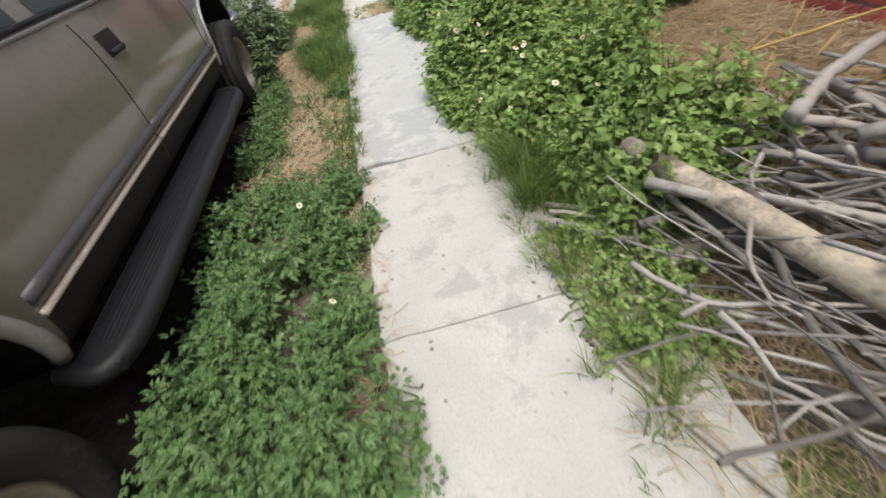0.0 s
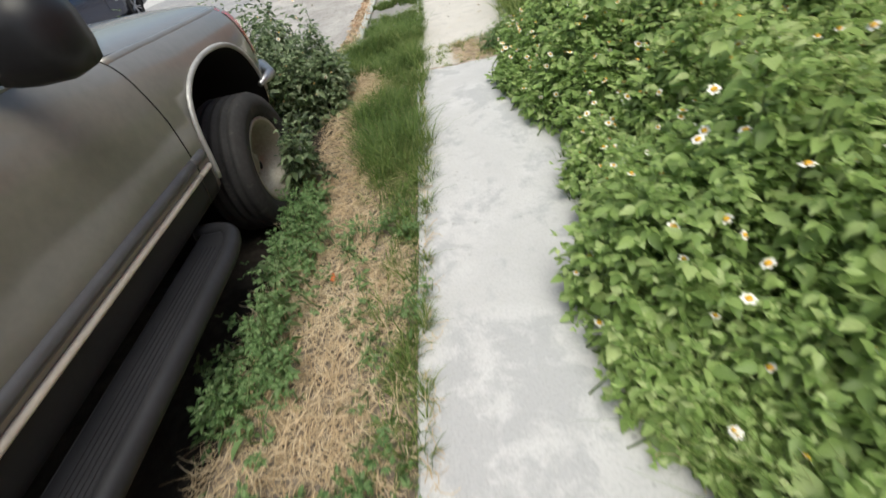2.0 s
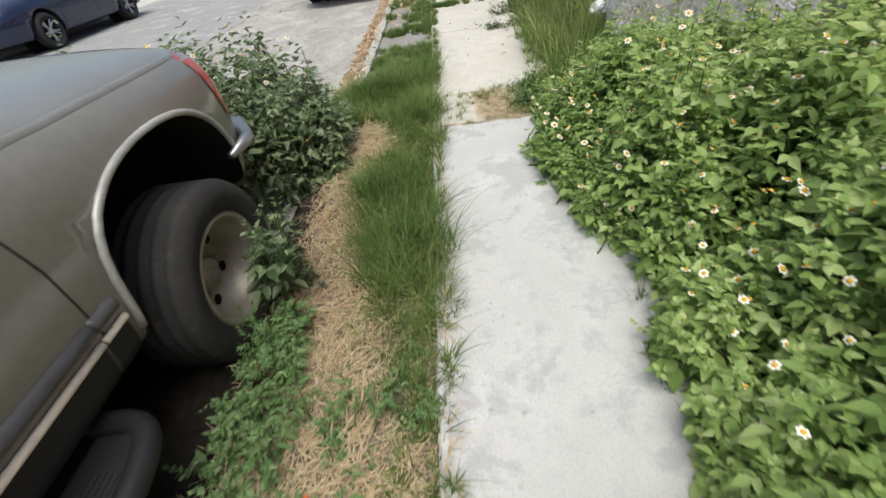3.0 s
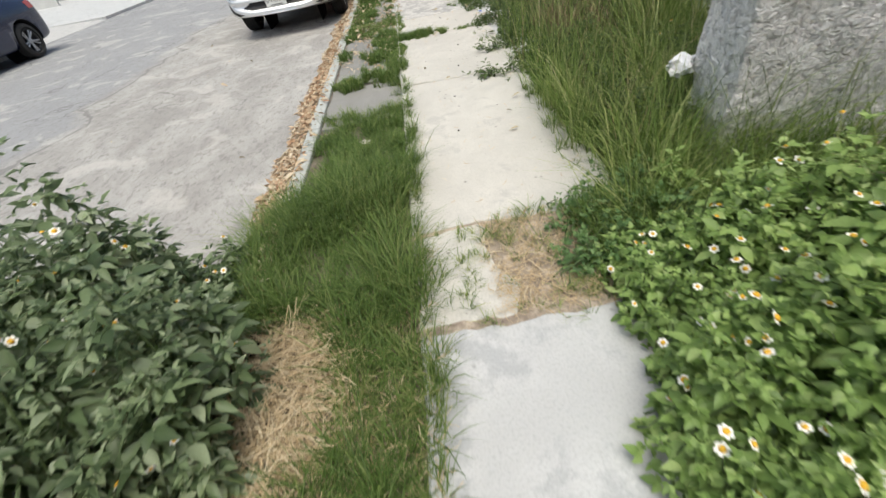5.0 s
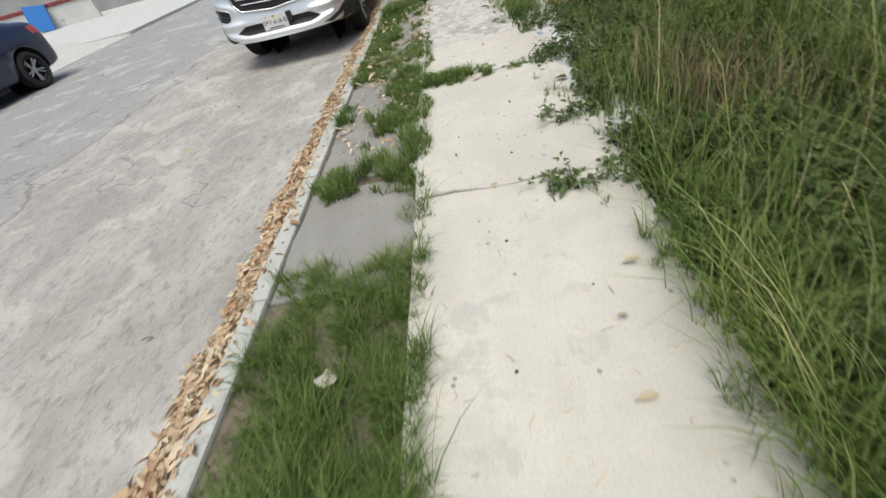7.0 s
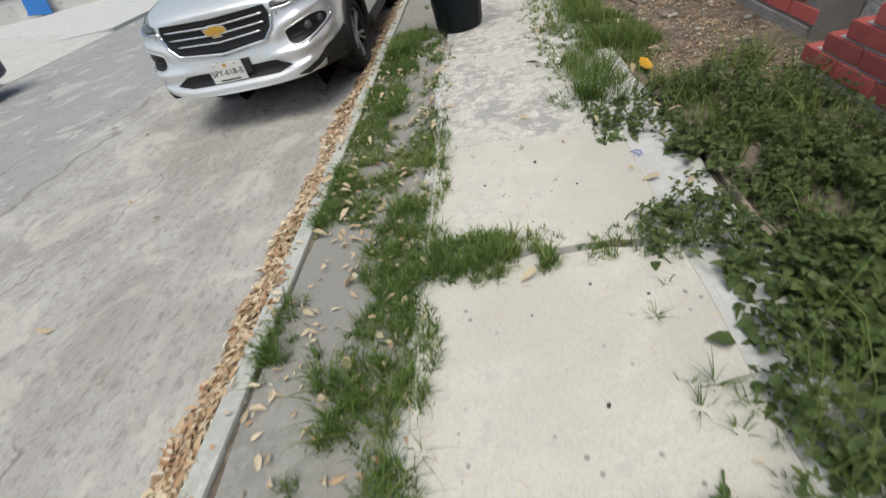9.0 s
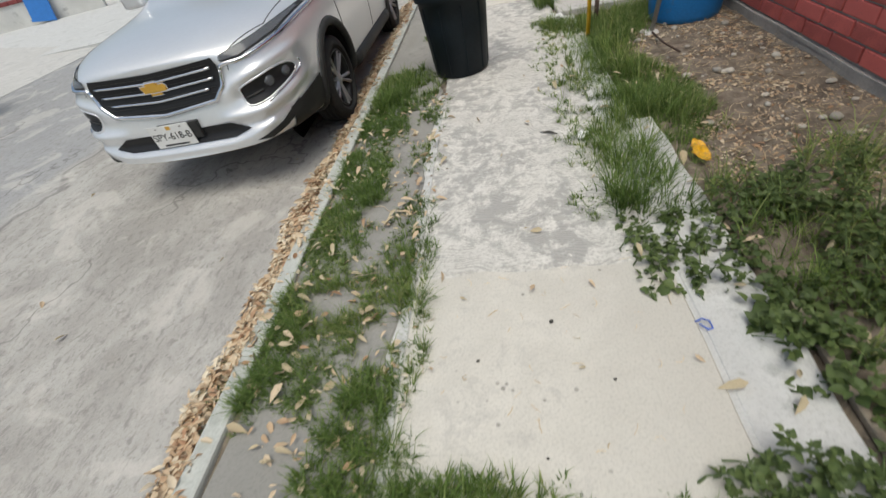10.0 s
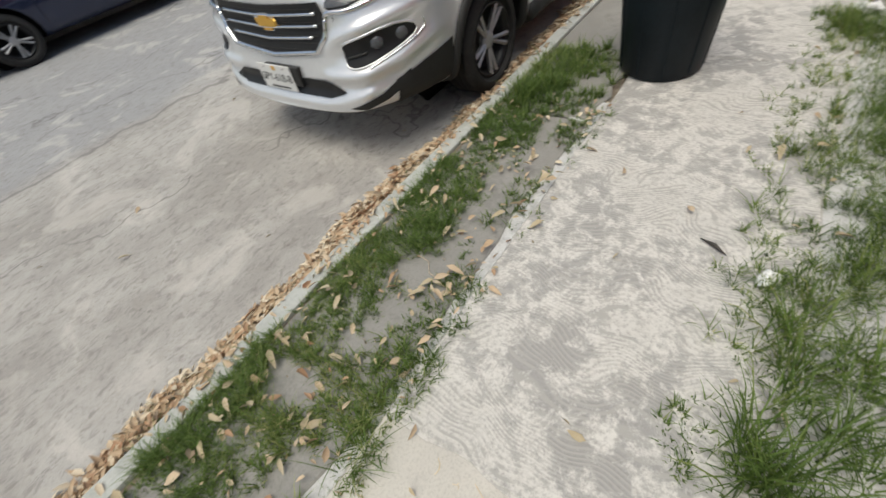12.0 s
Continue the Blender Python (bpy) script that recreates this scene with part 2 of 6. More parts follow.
M_TALL = leafy("tall_yellowing_grass", [(0.070, 0.130, 0.028), (0.160, 0.245, 0.056), (0.320, 0.415, 0.120), (0.60, 0.58, 0.29)], 0.5, 0.40)
M_STRAW = leafy("dry_straw", [(0.40, 0.285, 0.165), (0.58, 0.44, 0.265), (0.70, 0.56, 0.37), (0.79, 0.68, 0.48)], 0.8, 0.2)
M_LITTER = leafy("fallen_leaf", [(0.36, 0.18, 0.10), (0.55, 0.39, 0.25), (0.68, 0.55, 0.39), (0.80, 0.72, 0.57)], 0.75, 0.1, patch=6.0)
M_PALELEAF = leafy("bleached_fallen_leaf", [(0.30, 0.19, 0.09), (0.47, 0.37, 0.23), (0.57, 0.49, 0.34), (0.66, 0.60, 0.46)], 0.75, 0.1, patch=9.0)
M_STEM = plain("green_stem", (0.09, 0.13, 0.045), 0.6, vary=0.3)
M_SEED = leafy("seed_head", [(0.16, 0.10, 0.07), (0.26, 0.20, 0.12), (0.40, 0.34, 0.18)], 0.8, 0.2)
M_PETAL = plain("white_petal", (0.82, 0.82, 0.76), 0.6, vary=0.05, bump=0)
M_YOLK = plain("yellow_flower_centre", (0.75, 0.42, 0.03), 0.7, vary=0.15, bump=0.3)
M_BARK = plain("weathered_branch", (0.27, 0.25, 0.23), 0.9, vary=0.45, scale=14, fine=90, bump=0.6, objects=0.9, stain=(0.12, 0.10, 0.085), stain_amount=0.5)
M_PALEWOOD = plain("bare_pale_wood", (0.44, 0.38, 0.30), 0.85, vary=0.3, scale=10, fine=80, bump=0.5, stain=(0.20, 0.17, 0.14), stain_amount=0.6)
M_PLANK = plain("weathered_plank", (0.27, 0.23, 0.18), 0.85, vary=0.3, scale=8, fine=90, bump=0.5)
M_OLIVE = plain("olive_brown_car_paint", (0.222, 0.210, 0.182), 0.38, 0.2, vary=0.10, scale=3, fine=30, bump=0.012, coat=0.9, stain=(0.23, 0.22, 0.19), stain_amount=0.25)
M_CLAD = plain("dark_grey_cladding", (0.030, 0.030, 0.029), 0.55, vary=0.15, bump=0.08, gloss=0.25)
M_TRIM = plain("faded_beige_trim", (0.66, 0.60, 0.49), 0.5, vary=0.15, bump=0.05)
M_ARCH = plain("worn_grey_arch_trim", (0.42, 0.42, 0.40), 0.45, 0.2, vary=0.2, bump=0.05)
M_MOULD = plain("grey_rubber_moulding", (0.085, 0.085, 0.087), 0.38, vary=0.15, bump=0.05)
M_RUBBER = plain("tyre_rubber", (0.035, 0.034, 0.033), 0.75, vary=0.25, bump=0.2, stain=(0.07, 0.065, 0.058), stain_amount=0.4, gloss=0.2)
M_STEP = plain("running_board_plastic", (0.022, 0.022, 0.024), 0.5, vary=0.2, bump=0.15, gloss=0.3)
M_RIMTAN = plain("dusty_steel_rim", (0.36, 0.33, 0.27), 0.5, 0.5, vary=0.25, bump=0.15)
M_SILVER = plain("silver_car_paint", (0.77, 0.78, 0.79), 0.28, 0.52, vary=0.03, scale=2, fine=40, bump=0.0, coat=0.6)
M_TARNISH = plain("tarnished_chrome", (0.42, 0.42, 0.42), 0.38, 0.9, vary=0.2, bump=0.05)
M_CHROME = plain("chrome", (0.75, 0.76, 0.78), 0.15, 1.0, vary=0.05, bump=0)
M_BLACK = plain("black_plastic", (0.016, 0.016, 0.017), 0.4, vary=0.2, bump=0.05, gloss=0.3)
M_DARKGAP = plain("gap_and_housing_shade", (0.01, 0.01, 0.01), 0.8, vary=0.1, bump=0, gloss=0.1)
M_ALLOY = plain("machined_alloy", (0.40, 0.40, 0.41), 0.45, 0.6, vary=0.1, bump=0.03)
M_NAVY = plain("navy_car_paint", (0.012, 0.020, 0.055), 0.25, 0.3, vary=0.06, bump=0, coat=0.7)
M_GLASS = glass("tinted_glass", (0.10, 0.12, 0.13))
M_LAMP = glass("headlamp_glass", (0.25, 0.26, 0.28))
M_REDLAMP = plain("red_lamp_lens", (0.42, 0.05, 0.03), 0.2, vary=0.1, bump=0, coat=0.5)
M_GOLD = plain("gold_badge", (0.72, 0.42, 0.08), 0.3, 0.6, vary=0.1, bump=0)
M_PLATE = plain("white_plate", (0.74, 0.74, 0.72), 0.45, vary=0.06, bump=0.03)
M_INK = plain("black_lettering", (0.02, 0.02, 0.02), 0.5, vary=0.1, bump=0)
M_BIN = plain("black_bin_plastic", (0.009, 0.014, 0.018), 0.48, vary=0.25, scale=5, bump=0.1, stain=(0.018, 0.022, 0.025), stain_amount=0.3, gloss=0.2)
M_DRUM = plain("blue_drum_plastic", (0.015, 0.185, 0.50), 0.38, vary=0.15, scale=4, bump=0.06, stain=(0.06, 0.16, 0.36), stain_amount=0.35)
M_YELLOW = plain("yellow_pipe_paint", (0.72, 0.43, 0.02), 0.45, vary=0.15, bump=0.1, stain=(0.35, 0.22, 0.06), stain_amount=0.25)
M_RUST = plain("rusty_brown_iron", (0.07, 0.045, 0.035), 0.8, 0.3, vary=0.4, bump=0.4)
M_STEEL = plain("galvanised_steel", (0.36, 0.35, 0.33), 0.55, 0.6, vary=0.25, bump=0.15)
M_PAPER = plain("white_paper", (0.80, 0.80, 0.80), 0.8, vary=0.05, bump=0.1)
M_WRAP = plain("yellow_wrapper_film", (0.66, 0.36, 0.02), 0.35, vary=0.25, scale=14, bump=0.3, stain=(0.34, 0.20, 0.10), stain_amount=0.6)
M_BLUETAPE = plain("blue_ribbon", (0.05, 0.13, 0.55), 0.4, vary=0.15, bump=0.05)
M_STONE = plain("pale_stone", (0.42, 0.39, 0.34), 0.85, vary=0.25, bump=0.4, objects=0.6)
M_DARKPEB = plain("dark_pebble", (0.055, 0.05, 0.045), 0.8, vary=0.3, bump=0.3)
M_ORANGE = plain("orange_litter", (0.65, 0.16, 0.05), 0.6, vary=0.2, bump=0.1)
M_WHITEWALL = plain("whitewashed_wall", (0.62, 0.61, 0.58), 0.85, vary=0.12, scale=1.2, bump=0.2, stain=(0.40, 0.39, 0.37), stain_amount=0.4)
M_GREYWALL = plain("grey_rendered_wall", (0.33, 0.33, 0.33), 0.85, vary=0.15, scale=1.0, bump=0.2)
M_REDROOF = plain("dark_red_coping", (0.22, 0.05, 0.05), 0.8, vary=0.2, bump=0.2)
M_BLUEBOARD = plain("blue_painted_board", (0.03, 0.17, 0.50), 0.5, vary=0.1, bump=0.05)


# ---- building helpers ----
from mathutils.bvhtree import BVHTree


def mesh_of(name, bm, material, smooth=False):
    me = bpy.data.meshes.new(name)
    bm.normal_update()
    bm.to_mesh(me)
    bm.free()
    for m in material if isinstance(material, (list, tuple)) else (material,):
        me.materials.append(m)
    if smooth:
        me.polygons.foreach_set("use_smooth", [True] * len(me.polygons))
    return me


def part(name, bm, material, parent=None, label="", smooth=False):
    ob = new(name, mesh_of(name, bm, material, smooth))
    ob.parent = parent
    return tagged(ob, label)


def thing(name, label, category, m=None, group="", kind=""):
    ob = new(name)
    ob.empty_display_size = 0.1
    if m is not None:
        ob.matrix_world = m
    return tagged(ob, label, category, group, kind)


def block(x0, x1, y0, y1, z0, z1, bevel=0.0, bm=None):
    bm = bm or bmesh.new()
    got = bmesh.ops.create_cube(bm, size=1, matrix=Matrix.Translation(((x0 + x1) / 2, (y0 + y1) / 2, (z0 + z1) / 2))
                                @ Matrix.Diagonal((x1 - x0, y1 - y0, z1 - z0, 1)))
    if bevel:
        edges = list({e for v in got["verts"] for e in v.link_edges})
        bmesh.ops.bevel(bm, geom=edges, offset=bevel, segments=2, profile=0.6, affect="EDGES")
    return bm


def tube(points, radii, sides=8, bm=None, cap=True):
    """A round bar along points, with a radius at each."""
    bm = bm or bmesh.new()
    rings, last = [], None
    pts = [Vector(p) for p in points]
    for i, p in enumerate(pts):
        d = (pts[min(i + 1, len(pts) - 1)] - pts[max(i - 1, 0)]).normalized()
        a = d.orthogonal().normalized() if last is None else (last - d * last.dot(d)).normalized()
        last = a
        b = d.cross(a)
        r = radii[i] if isinstance(radii, (list, tuple)) else radii
        rings.append([bm.verts.new(p + (a * math.cos(k * math.tau / sides) + b * math.sin(k * math.tau / sides)) * r) for k in range(sides)])
    for q, s in zip(rings, rings[1:]):
        for k in range(sides):
            bm.faces.new((q[k], q[(k + 1) % sides], s[(k + 1) % sides], s[k]))
    if cap:
        bm.faces.new(list(reversed(rings[0])))
        bm.faces.new(rings[-1])
    return bm


def lathe(profile, steps=32, bm=None, axis="Z", closed=False):
    """Turns (radius, height) points round an axis."""
    bm = bm or bmesh.new()
    rings = []
    for r, h in profile:
        ring = []
        for k in range(steps):
            c, s = r * math.cos(k * math.tau / steps), r * math.sin(k * math.tau / steps)
            ring.append(bm.verts.new((c, s, h) if axis == "Z" else (h, c, s)))
        rings.append(ring)
    pairs = list(zip(rings, rings[1:])) + ([(rings[-1], rings[0])] if closed else [])
    for q, s in pairs:
        for k in range(steps):
            bm.faces.new((q[k], q[(k + 1) % steps], s[(k + 1) % steps], s[k]))
    return bm


def np_mesh(name, verts, tris, quads, material, parent=None):
    """A mesh object from arrays of vertices, triangles and quads."""
    me = bpy.data.meshes.new(name)
    tris, quads = np.asarray(tris, np.int32).reshape(-1, 3), np.asarray(quads, np.int32).reshape(-1, 4)
    loops = np.concatenate([tris.ravel(), quads.ravel()])
    total = np.concatenate([np.full(len(tris), 3, np.int32), np.full(len(quads), 4, np.int32)])
    start = np.concatenate([[0], np.cumsum(total)[:-1]]).astype(np.int32)
    me.vertices.add(len(verts))
    me.vertices.foreach_set("co", np.asarray(verts, np.float32).ravel())
    me.loops.add(len(loops))
    me.loops.foreach_set("vertex_index", loops)
    me.polygons.add(len(total))
    me.polygons.foreach_set("loop_start", start)
    me.polygons.foreach_set("loop_total", total)
    me.update(calc_edges=True)
    me.materials.append(material)
    ob = new(name, me)
    ob.parent = parent
    return ob


def text_mesh(words, size, material, parent, m, name="lettering"):
    """Flat raised letters in the built-in font, as a mesh part."""
    cu = bpy.data.curves.new(name, "FONT")
    cu.body, cu.size, cu.extrude = words, size, 0.001
    cu.align_x, cu.align_y = "CENTER", "CENTER"
    tmp = new(name + "_curve", cu)
    me = bpy.data.meshes.new_from_object(tmp.evaluated_get(bpy.context.evaluated_depsgraph_get()))
    bpy.data.objects.remove(tmp)
    me.materials.clear()
    me.materials.append(material)
    ob = new(name, me)
    ob.parent, ob.matrix_local = parent, m
    return ob


# ---- ground, road, kerb, pavement ----
def sheet(name, x0, x1, y0, y1, z, material, nx=1, ny=1, rough=0.0, parent=None, height=None):
    xs, ys = np.linspace(x0, x1, nx + 1), np.linspace(y0, y1, ny + 1)
    gx, gy = np.meshgrid(xs, ys)
    gz = np.full_like(gx, z)
    for i in range(ny + 1):
        for j in range(nx + 1):
            if height:
                gz[i, j] = height(gx[i, j], gy[i, j])
            if rough:
                gz[i, j] += rough * noise.noise((gx[i, j] * 2.1, gy[i, j] * 2.1, 3.0))
    idx = np.arange((nx + 1) * (ny + 1)).reshape(ny + 1, nx + 1)
    quads = np.stack([idx[:-1, :-1], idx[:-1, 1:], idx[1:, 1:], idx[1:, :-1]], -1)
    ob = np_mesh(name, np.stack([gx, gy, gz], -1).reshape(-1, 3), [], quads, material, parent)
    ob.data.polygons.foreach_set("use_smooth", [True] * len(ob.data.polygons))
    return ob


def bank(x, y):
    """The rough earth on the house side: level beside the pavement, rising into a strawy bank behind the branch pile."""
    fill = 0.022 if (12.10 < y < 12.34 or 8.0 < y < 8.62) and x < 1.05 else 0.0
    rise = max(0.0, min(1.0, (x - 1.15) / 1.0)) * max(0.0, min(1.0, (6.6 - y) / 2.0))
    return -0.03 + fill + 0.22 * rise * rise * (3 - 2 * rise) + (0.02 if x > 1.05 else 0.006) * noise.noise((x * 3, y * 3, 0))


def verge(x, y):
    return -0.035 + 0.012 * noise.noise((x * 4, y * 4, 7))


tagged(sheet("ground", -400, 400, -300, 500, ROAD - 0.06, M_SOIL), "bare brown earth reaching to the horizon", "ground", kind="structure")
tagged(sheet("road", -8.45, -0.715, -60, 160, ROAD, M_ROAD, 40, 300, 0.008), "worn pale concrete carriageway with cracks and stains", "road", kind="structure")
tagged(sheet("verge", -0.625, 0.0, -8, 40, -0.03, M_SOIL, 12, 400, 0.0, None, verge), "narrow earth verge between kerb and pavement", "verge", kind="structure")
tagged(sheet("earth_bank", -0.01, 2.6, -8, 40, -0.03, M_SOIL, 40, 700, 0.0, None, bank), "rough brown earth with stones beside the house wall", "earth", kind="structure")

def shoulder(x, y):
    f = max(0.0, min(1.0, (x + 0.90) / 0.26))
    return (ROAD - 0.02) + (0.115 + 0.012 * noise.noise((x * 5, y * 5, 2))) * f


# shoulder soil coloured near black for the shade along the truck
tagged(sheet("verge_shoulder", -0.90, -0.62, -8, 9.12, -0.05, M_SHADE_SOIL, 8, 120, 0.0, None, shoulder), "earth and dead grass burying the kerb", "verge", kind="structure")
# added dark sheet: the truck's shade on the ground, as colour
tagged(sheet("oily_ground", -2.35, -0.79, 2.1, 6.95, ROAD + 0.012, M_SHADE_SOIL, 12, 40, 0.006), "dark ground with the parked truck's shade put into its colour", "ground", kind="structure")
kerb = tagged(thing("kerb", "", ""), "worn pale green painted concrete kerb", "kerb", kind="structure")
ky = 9.1
while ky < 40:
    length = 1.0 if ky < 18 else 4.0
    bm = block(-0.715, -0.625, ky + 0.004, ky + length - 0.004, ROAD - 0.1, -0.004 + 0.004 * math.sin(ky * 3.1), 0.014)
    part("kerb_stone", bm, M_KERB, kerb)
    ky += length

pavement = tagged(thing("pavement", "", ""), "pale concrete pavement of cast slabs with weedy joints", "pavement", kind="structure")


def slab(y0, y1, x1, material, top=0.0, x0=0.0, ragged=0.03, ends=0.010):
    """One cast slab with slightly broken edges."""
    bm = bmesh.new()
    outline = []
    steps = max(3, int((y1 - y0) / 0.12))
    across = max(3, int((x1 - x0) / 0.05))

    def jag(a, b):
        return ragged * (0.35 * noise.noise((a * 3, b * 3, 1)) + 0.25 * noise.noise((a * 11, b * 11, 2)))
    for i in range(steps):
        y = y0 + (y1 - y0) * i / steps
        outline.append((x0 + 0.35 * jag(x0, y), y))
    for i in range(across):
        x = x0 + (x1 - x0) * i / across
        outline.append((x, y1 + ends * noise.noise((x * 5, y1, 4)) + 0.4 * ends * noise.noise((x * 17, y1, 8))))
    for i in range(steps):
        y = y1 + (y0 - y1) * i / steps
        outline.append((x1 + jag(x1, y), y))
    for i in range(across):
        x = x1 + (x0 - x1) * i / across
        outline.append((x, y0 + ends * noise.noise((x * 5, y0, 4)) + 0.4 * ends * noise.noise((x * 17, y0, 8))))
    lower = [bm.verts.new((x, y, top - 0.10)) for x, y in outline]
    edge = [bm.verts.new((x, y, top - 0.008)) for x, y in outline]
    cx, cy = (x0 + x1) / 2, (y0 + y1) / 2
    upper = [bm.verts.new((x + 0.008 * (1 if x < cx else -1), y + 0.008 * (1 if y < cy else -1), top)) for x, y in outline]
    k = len(outline)
    for i in range(k):
        j = (i + 1) % k
        bm.faces.new((lower[i], edge[i], edge[j], lower[j]))
        bm.faces.new((edge[i], upper[i], upper[j], edge[j]))
    bm.faces.new(upper)
    bmesh.ops.recalc_face_normals(bm, faces=bm.faces)
    return part("slab", bm, material, pavement)


slab(-6.0, 0.9, 0.95, M_SLAB)
slab(0.915, 3.625, 0.86, M_SLAB, 0.0, ragged=0.25)
slab(3.63, 4.76, 0.76, M_SLAB, 0.0, ragged=0.2)
slab(4.785, 8.02, 0.86, M_BLUISH, 0.0, ragged=0.12, ends=0.05)
slab(8.05, 8.575, 0.36, M_CREAM, -0.002, ragged=0.3, ends=0.05)
slab(8.60, 10.62, 1.02, M_CREAM, 0.0, ends=0.02)
slab(10.63, 12.20, 1.02, M_CREAM, 0.003, ends=0.05)
slab(12.245, 13.18, 1.03, M_CREAM, 0.0, ends=0.04)
slab(13.182, 15.82, 1.0, M_BRUSHED, 0.002, ragged=0.12)
slab(15.835, 17.6, 1.03, M_BRUSHED, 0.0)
slab(17.62, 21.0, 1.03, M_CREAM, 0.0)
slab(21.02, 40.0, 1.03, M_CREAM, 0.0)
tagged(sheet("dirt_patch", 0.0, 1.0, 8.0, 8.62, -0.005, M_SAND, 12, 10, 0.006), "sandy dirt filling the broken pavement", "dirt", kind="structure")
tagged(sheet("joint_dirt", 0.0, 1.04, 12.13, 12.31, -0.007, M_STRIP, 20, 2, 0.004), "sandy dirt filling the pavement joint", "dirt", kind="structure")
tagged(sheet("edge_dirt", -0.16, 0.0, 10.9, 15.2, -0.018, M_BORDER, 4, 60, 0.006), "pale dirt between the cement and the pavement", "dirt", kind="structure")
tagged(sheet("joint_filler", 0.01, 1.0, 13.155, 13.21, -0.0015, M_BRUSHED, 20, 2, 0.0), "worn cement filling the joint between slabs", "joint", kind="structure")
tagged(sheet("slab_side_dirt", 0.93, 1.20, 10.6, 16.66, -0.0065, M_BORDER, 6, 80, 0.004), "worn cement along the pavement's edge", "dirt", kind="structure")
# grey cement infill in the verge, laid in broken pieces
for y0, y1, xa, xb in ((10.08, 10.90, -0.61, -0.01), (10.99, 14.98, -0.60, -0.06), (15.0, 15.7, -0.6, -0.03), (15.72, 20.0, -0.61, -0.02)):
    slab(y0, y1, xb, M_STRIP, -0.012, xa, 0.16)
# rough cement border on the house side
border = tagged(thing("cement_border", "", ""), "rough pale cement border strip beside the pavement", "border", kind="structure")
for y0, y1 in ((10.9, 12.25), (12.27, 13.2), (13.22, 14.35)):
    b = slab(y0, y1, 1.30, M_BORDER, -0.004, 1.042, 0.05)
    b.parent, b.name = border, "cement_piece"
drive = slab(16.68, 22.0, 2.4, M_SLAB, 0.035, 1.06, 0.02)
drive.parent, drive.name = None, "driveway"
tagged(drive, "pale concrete house driveway slab", "driveway", kind="structure")


# ---- house walls ----
COURSE, PITCH = 0.099, 0.282


def brick_wall(name, x, y0, y1, z0, courses, thick, first_y, last_y, label, core_material, tooth=0.0):
    """Painted bricks in running bond before a mortar core, single bricks for the courses seen near; tooth: how far each course steps back at the broken end."""
    wall = tagged(thing(name, "", ""), label, "wall", kind="structure")
    high = z0 + courses * COURSE
    for c in range(courses if tooth else 1):
        end = y1 - tooth * c - (0.09 if tooth else 0)
        part("mortar_core", block(x + 0.010, x + thick, y0, end, z0 + c * COURSE - (0.25 if c == 0 else 0), z0 + (c + 1) * COURSE if tooth else high, 0.004), core_material, wall)
    part("upper_wall", block(x + 0.008, x + thick, y0, y1 - tooth * courses - (0.12 if tooth else 0), high + 0.001, 3.0), M_BRICK, wall)
    shared = mesh_of("brick", block(-0.004, 0.11, -0.134, 0.134, -0.043, 0.043, 0.007), M_BRICK)
    for c in range(courses):
        y = last_y - tooth * c - 0.134 if tooth else first_y + (PITCH / 2 if c % 2 else 0.0)
        while y > first_y if tooth else y < last_y:
            if y0 <= y - 0.134 and y + 0.134 <= y1 + 0.01:
                b = new("brick", shared)
                b.parent = wall
                b.location = (x + 0.005 * noise.noise((y * 9, c, 0)), y, z0 + COURSE / 2 + c * COURSE)
                b.rotation_euler = (0.012 * noise.noise((y, c, 5)), 0, 0.018 * noise.noise((y, c, 9)))
            y += -PITCH if tooth else PITCH
    return wall


brick_wall("wall_house", 2.40, 13.93, 24.0, 0.045, 8, 0.25, 14.07, 17.6, "red painted brick house wall on a grey footing", M_MORTAR)
brick_wall("wall_house_low", 2.14, 11.95, 13.56, 0.015, 7, 0.5, 12.08, 13.55, "red painted brick wall section with a ragged broken end", M_BORDER, 0.13)
brick_wall("wall_lot", 2.42, -4.0, 8.1, 0.10, 7, 0.25, 3.6, 7.0, "red painted brick wall behind the strawy bank", M_MORTAR)


def rough_block(name, x0, x1, y0, y1, z0, z1, material, amount=0.03, cuts=22):
    bm = block(x0, x1, y0, y1, z0, z1)
    bmesh.ops.subdivide_edges(bm, edges=bm.edges[:], cuts=cuts, use_grid_fill=True)
    for v in bm.verts:
        d = Vector((noise.noise(v.co * 6), noise.noise(v.co * 6 + Vector((9, 0, 0))), noise.noise(v.co * 6 + Vector((0, 9, 0)))))
        v.co += d * amount + d.normalized() * amount * (0.45 * noise.noise(v.co * 21) + 0.35 * noise.noise(v.co * 47))
    return part(name, bm, material, smooth=True)


tagged(rough_block("footing", 2.385, 2.52, 13.95, 24.0, -0.25, 0.035, M_MORTAR, 0.018, 40), "rough grey cement footing under the brick wall", "footing", kind="structure")
tagged(rough_block("wall_boundary", 1.44, 2.9, 8.72, 9.00, -0.2, 1.7, M_PLASTER, 0.020, 84), "rough grey plastered boundary wall end", "wall", kind="structure")
tagged(rough_block("wall_recess", 2.67, 2.9, 11.9, 14.2, -0.2, 3.0, M_PLASTER, 0.015, 16), "rough grey plaster behind the broken brick end", "wall", kind="structure")
tagged(rough_block("wall_plaster", 2.28, 2.6, 9.0, 11.95, -0.2, 3.0, M_PLASTER, 0.015, 20), "rough grey plastered house wall", "wall", kind="structure")


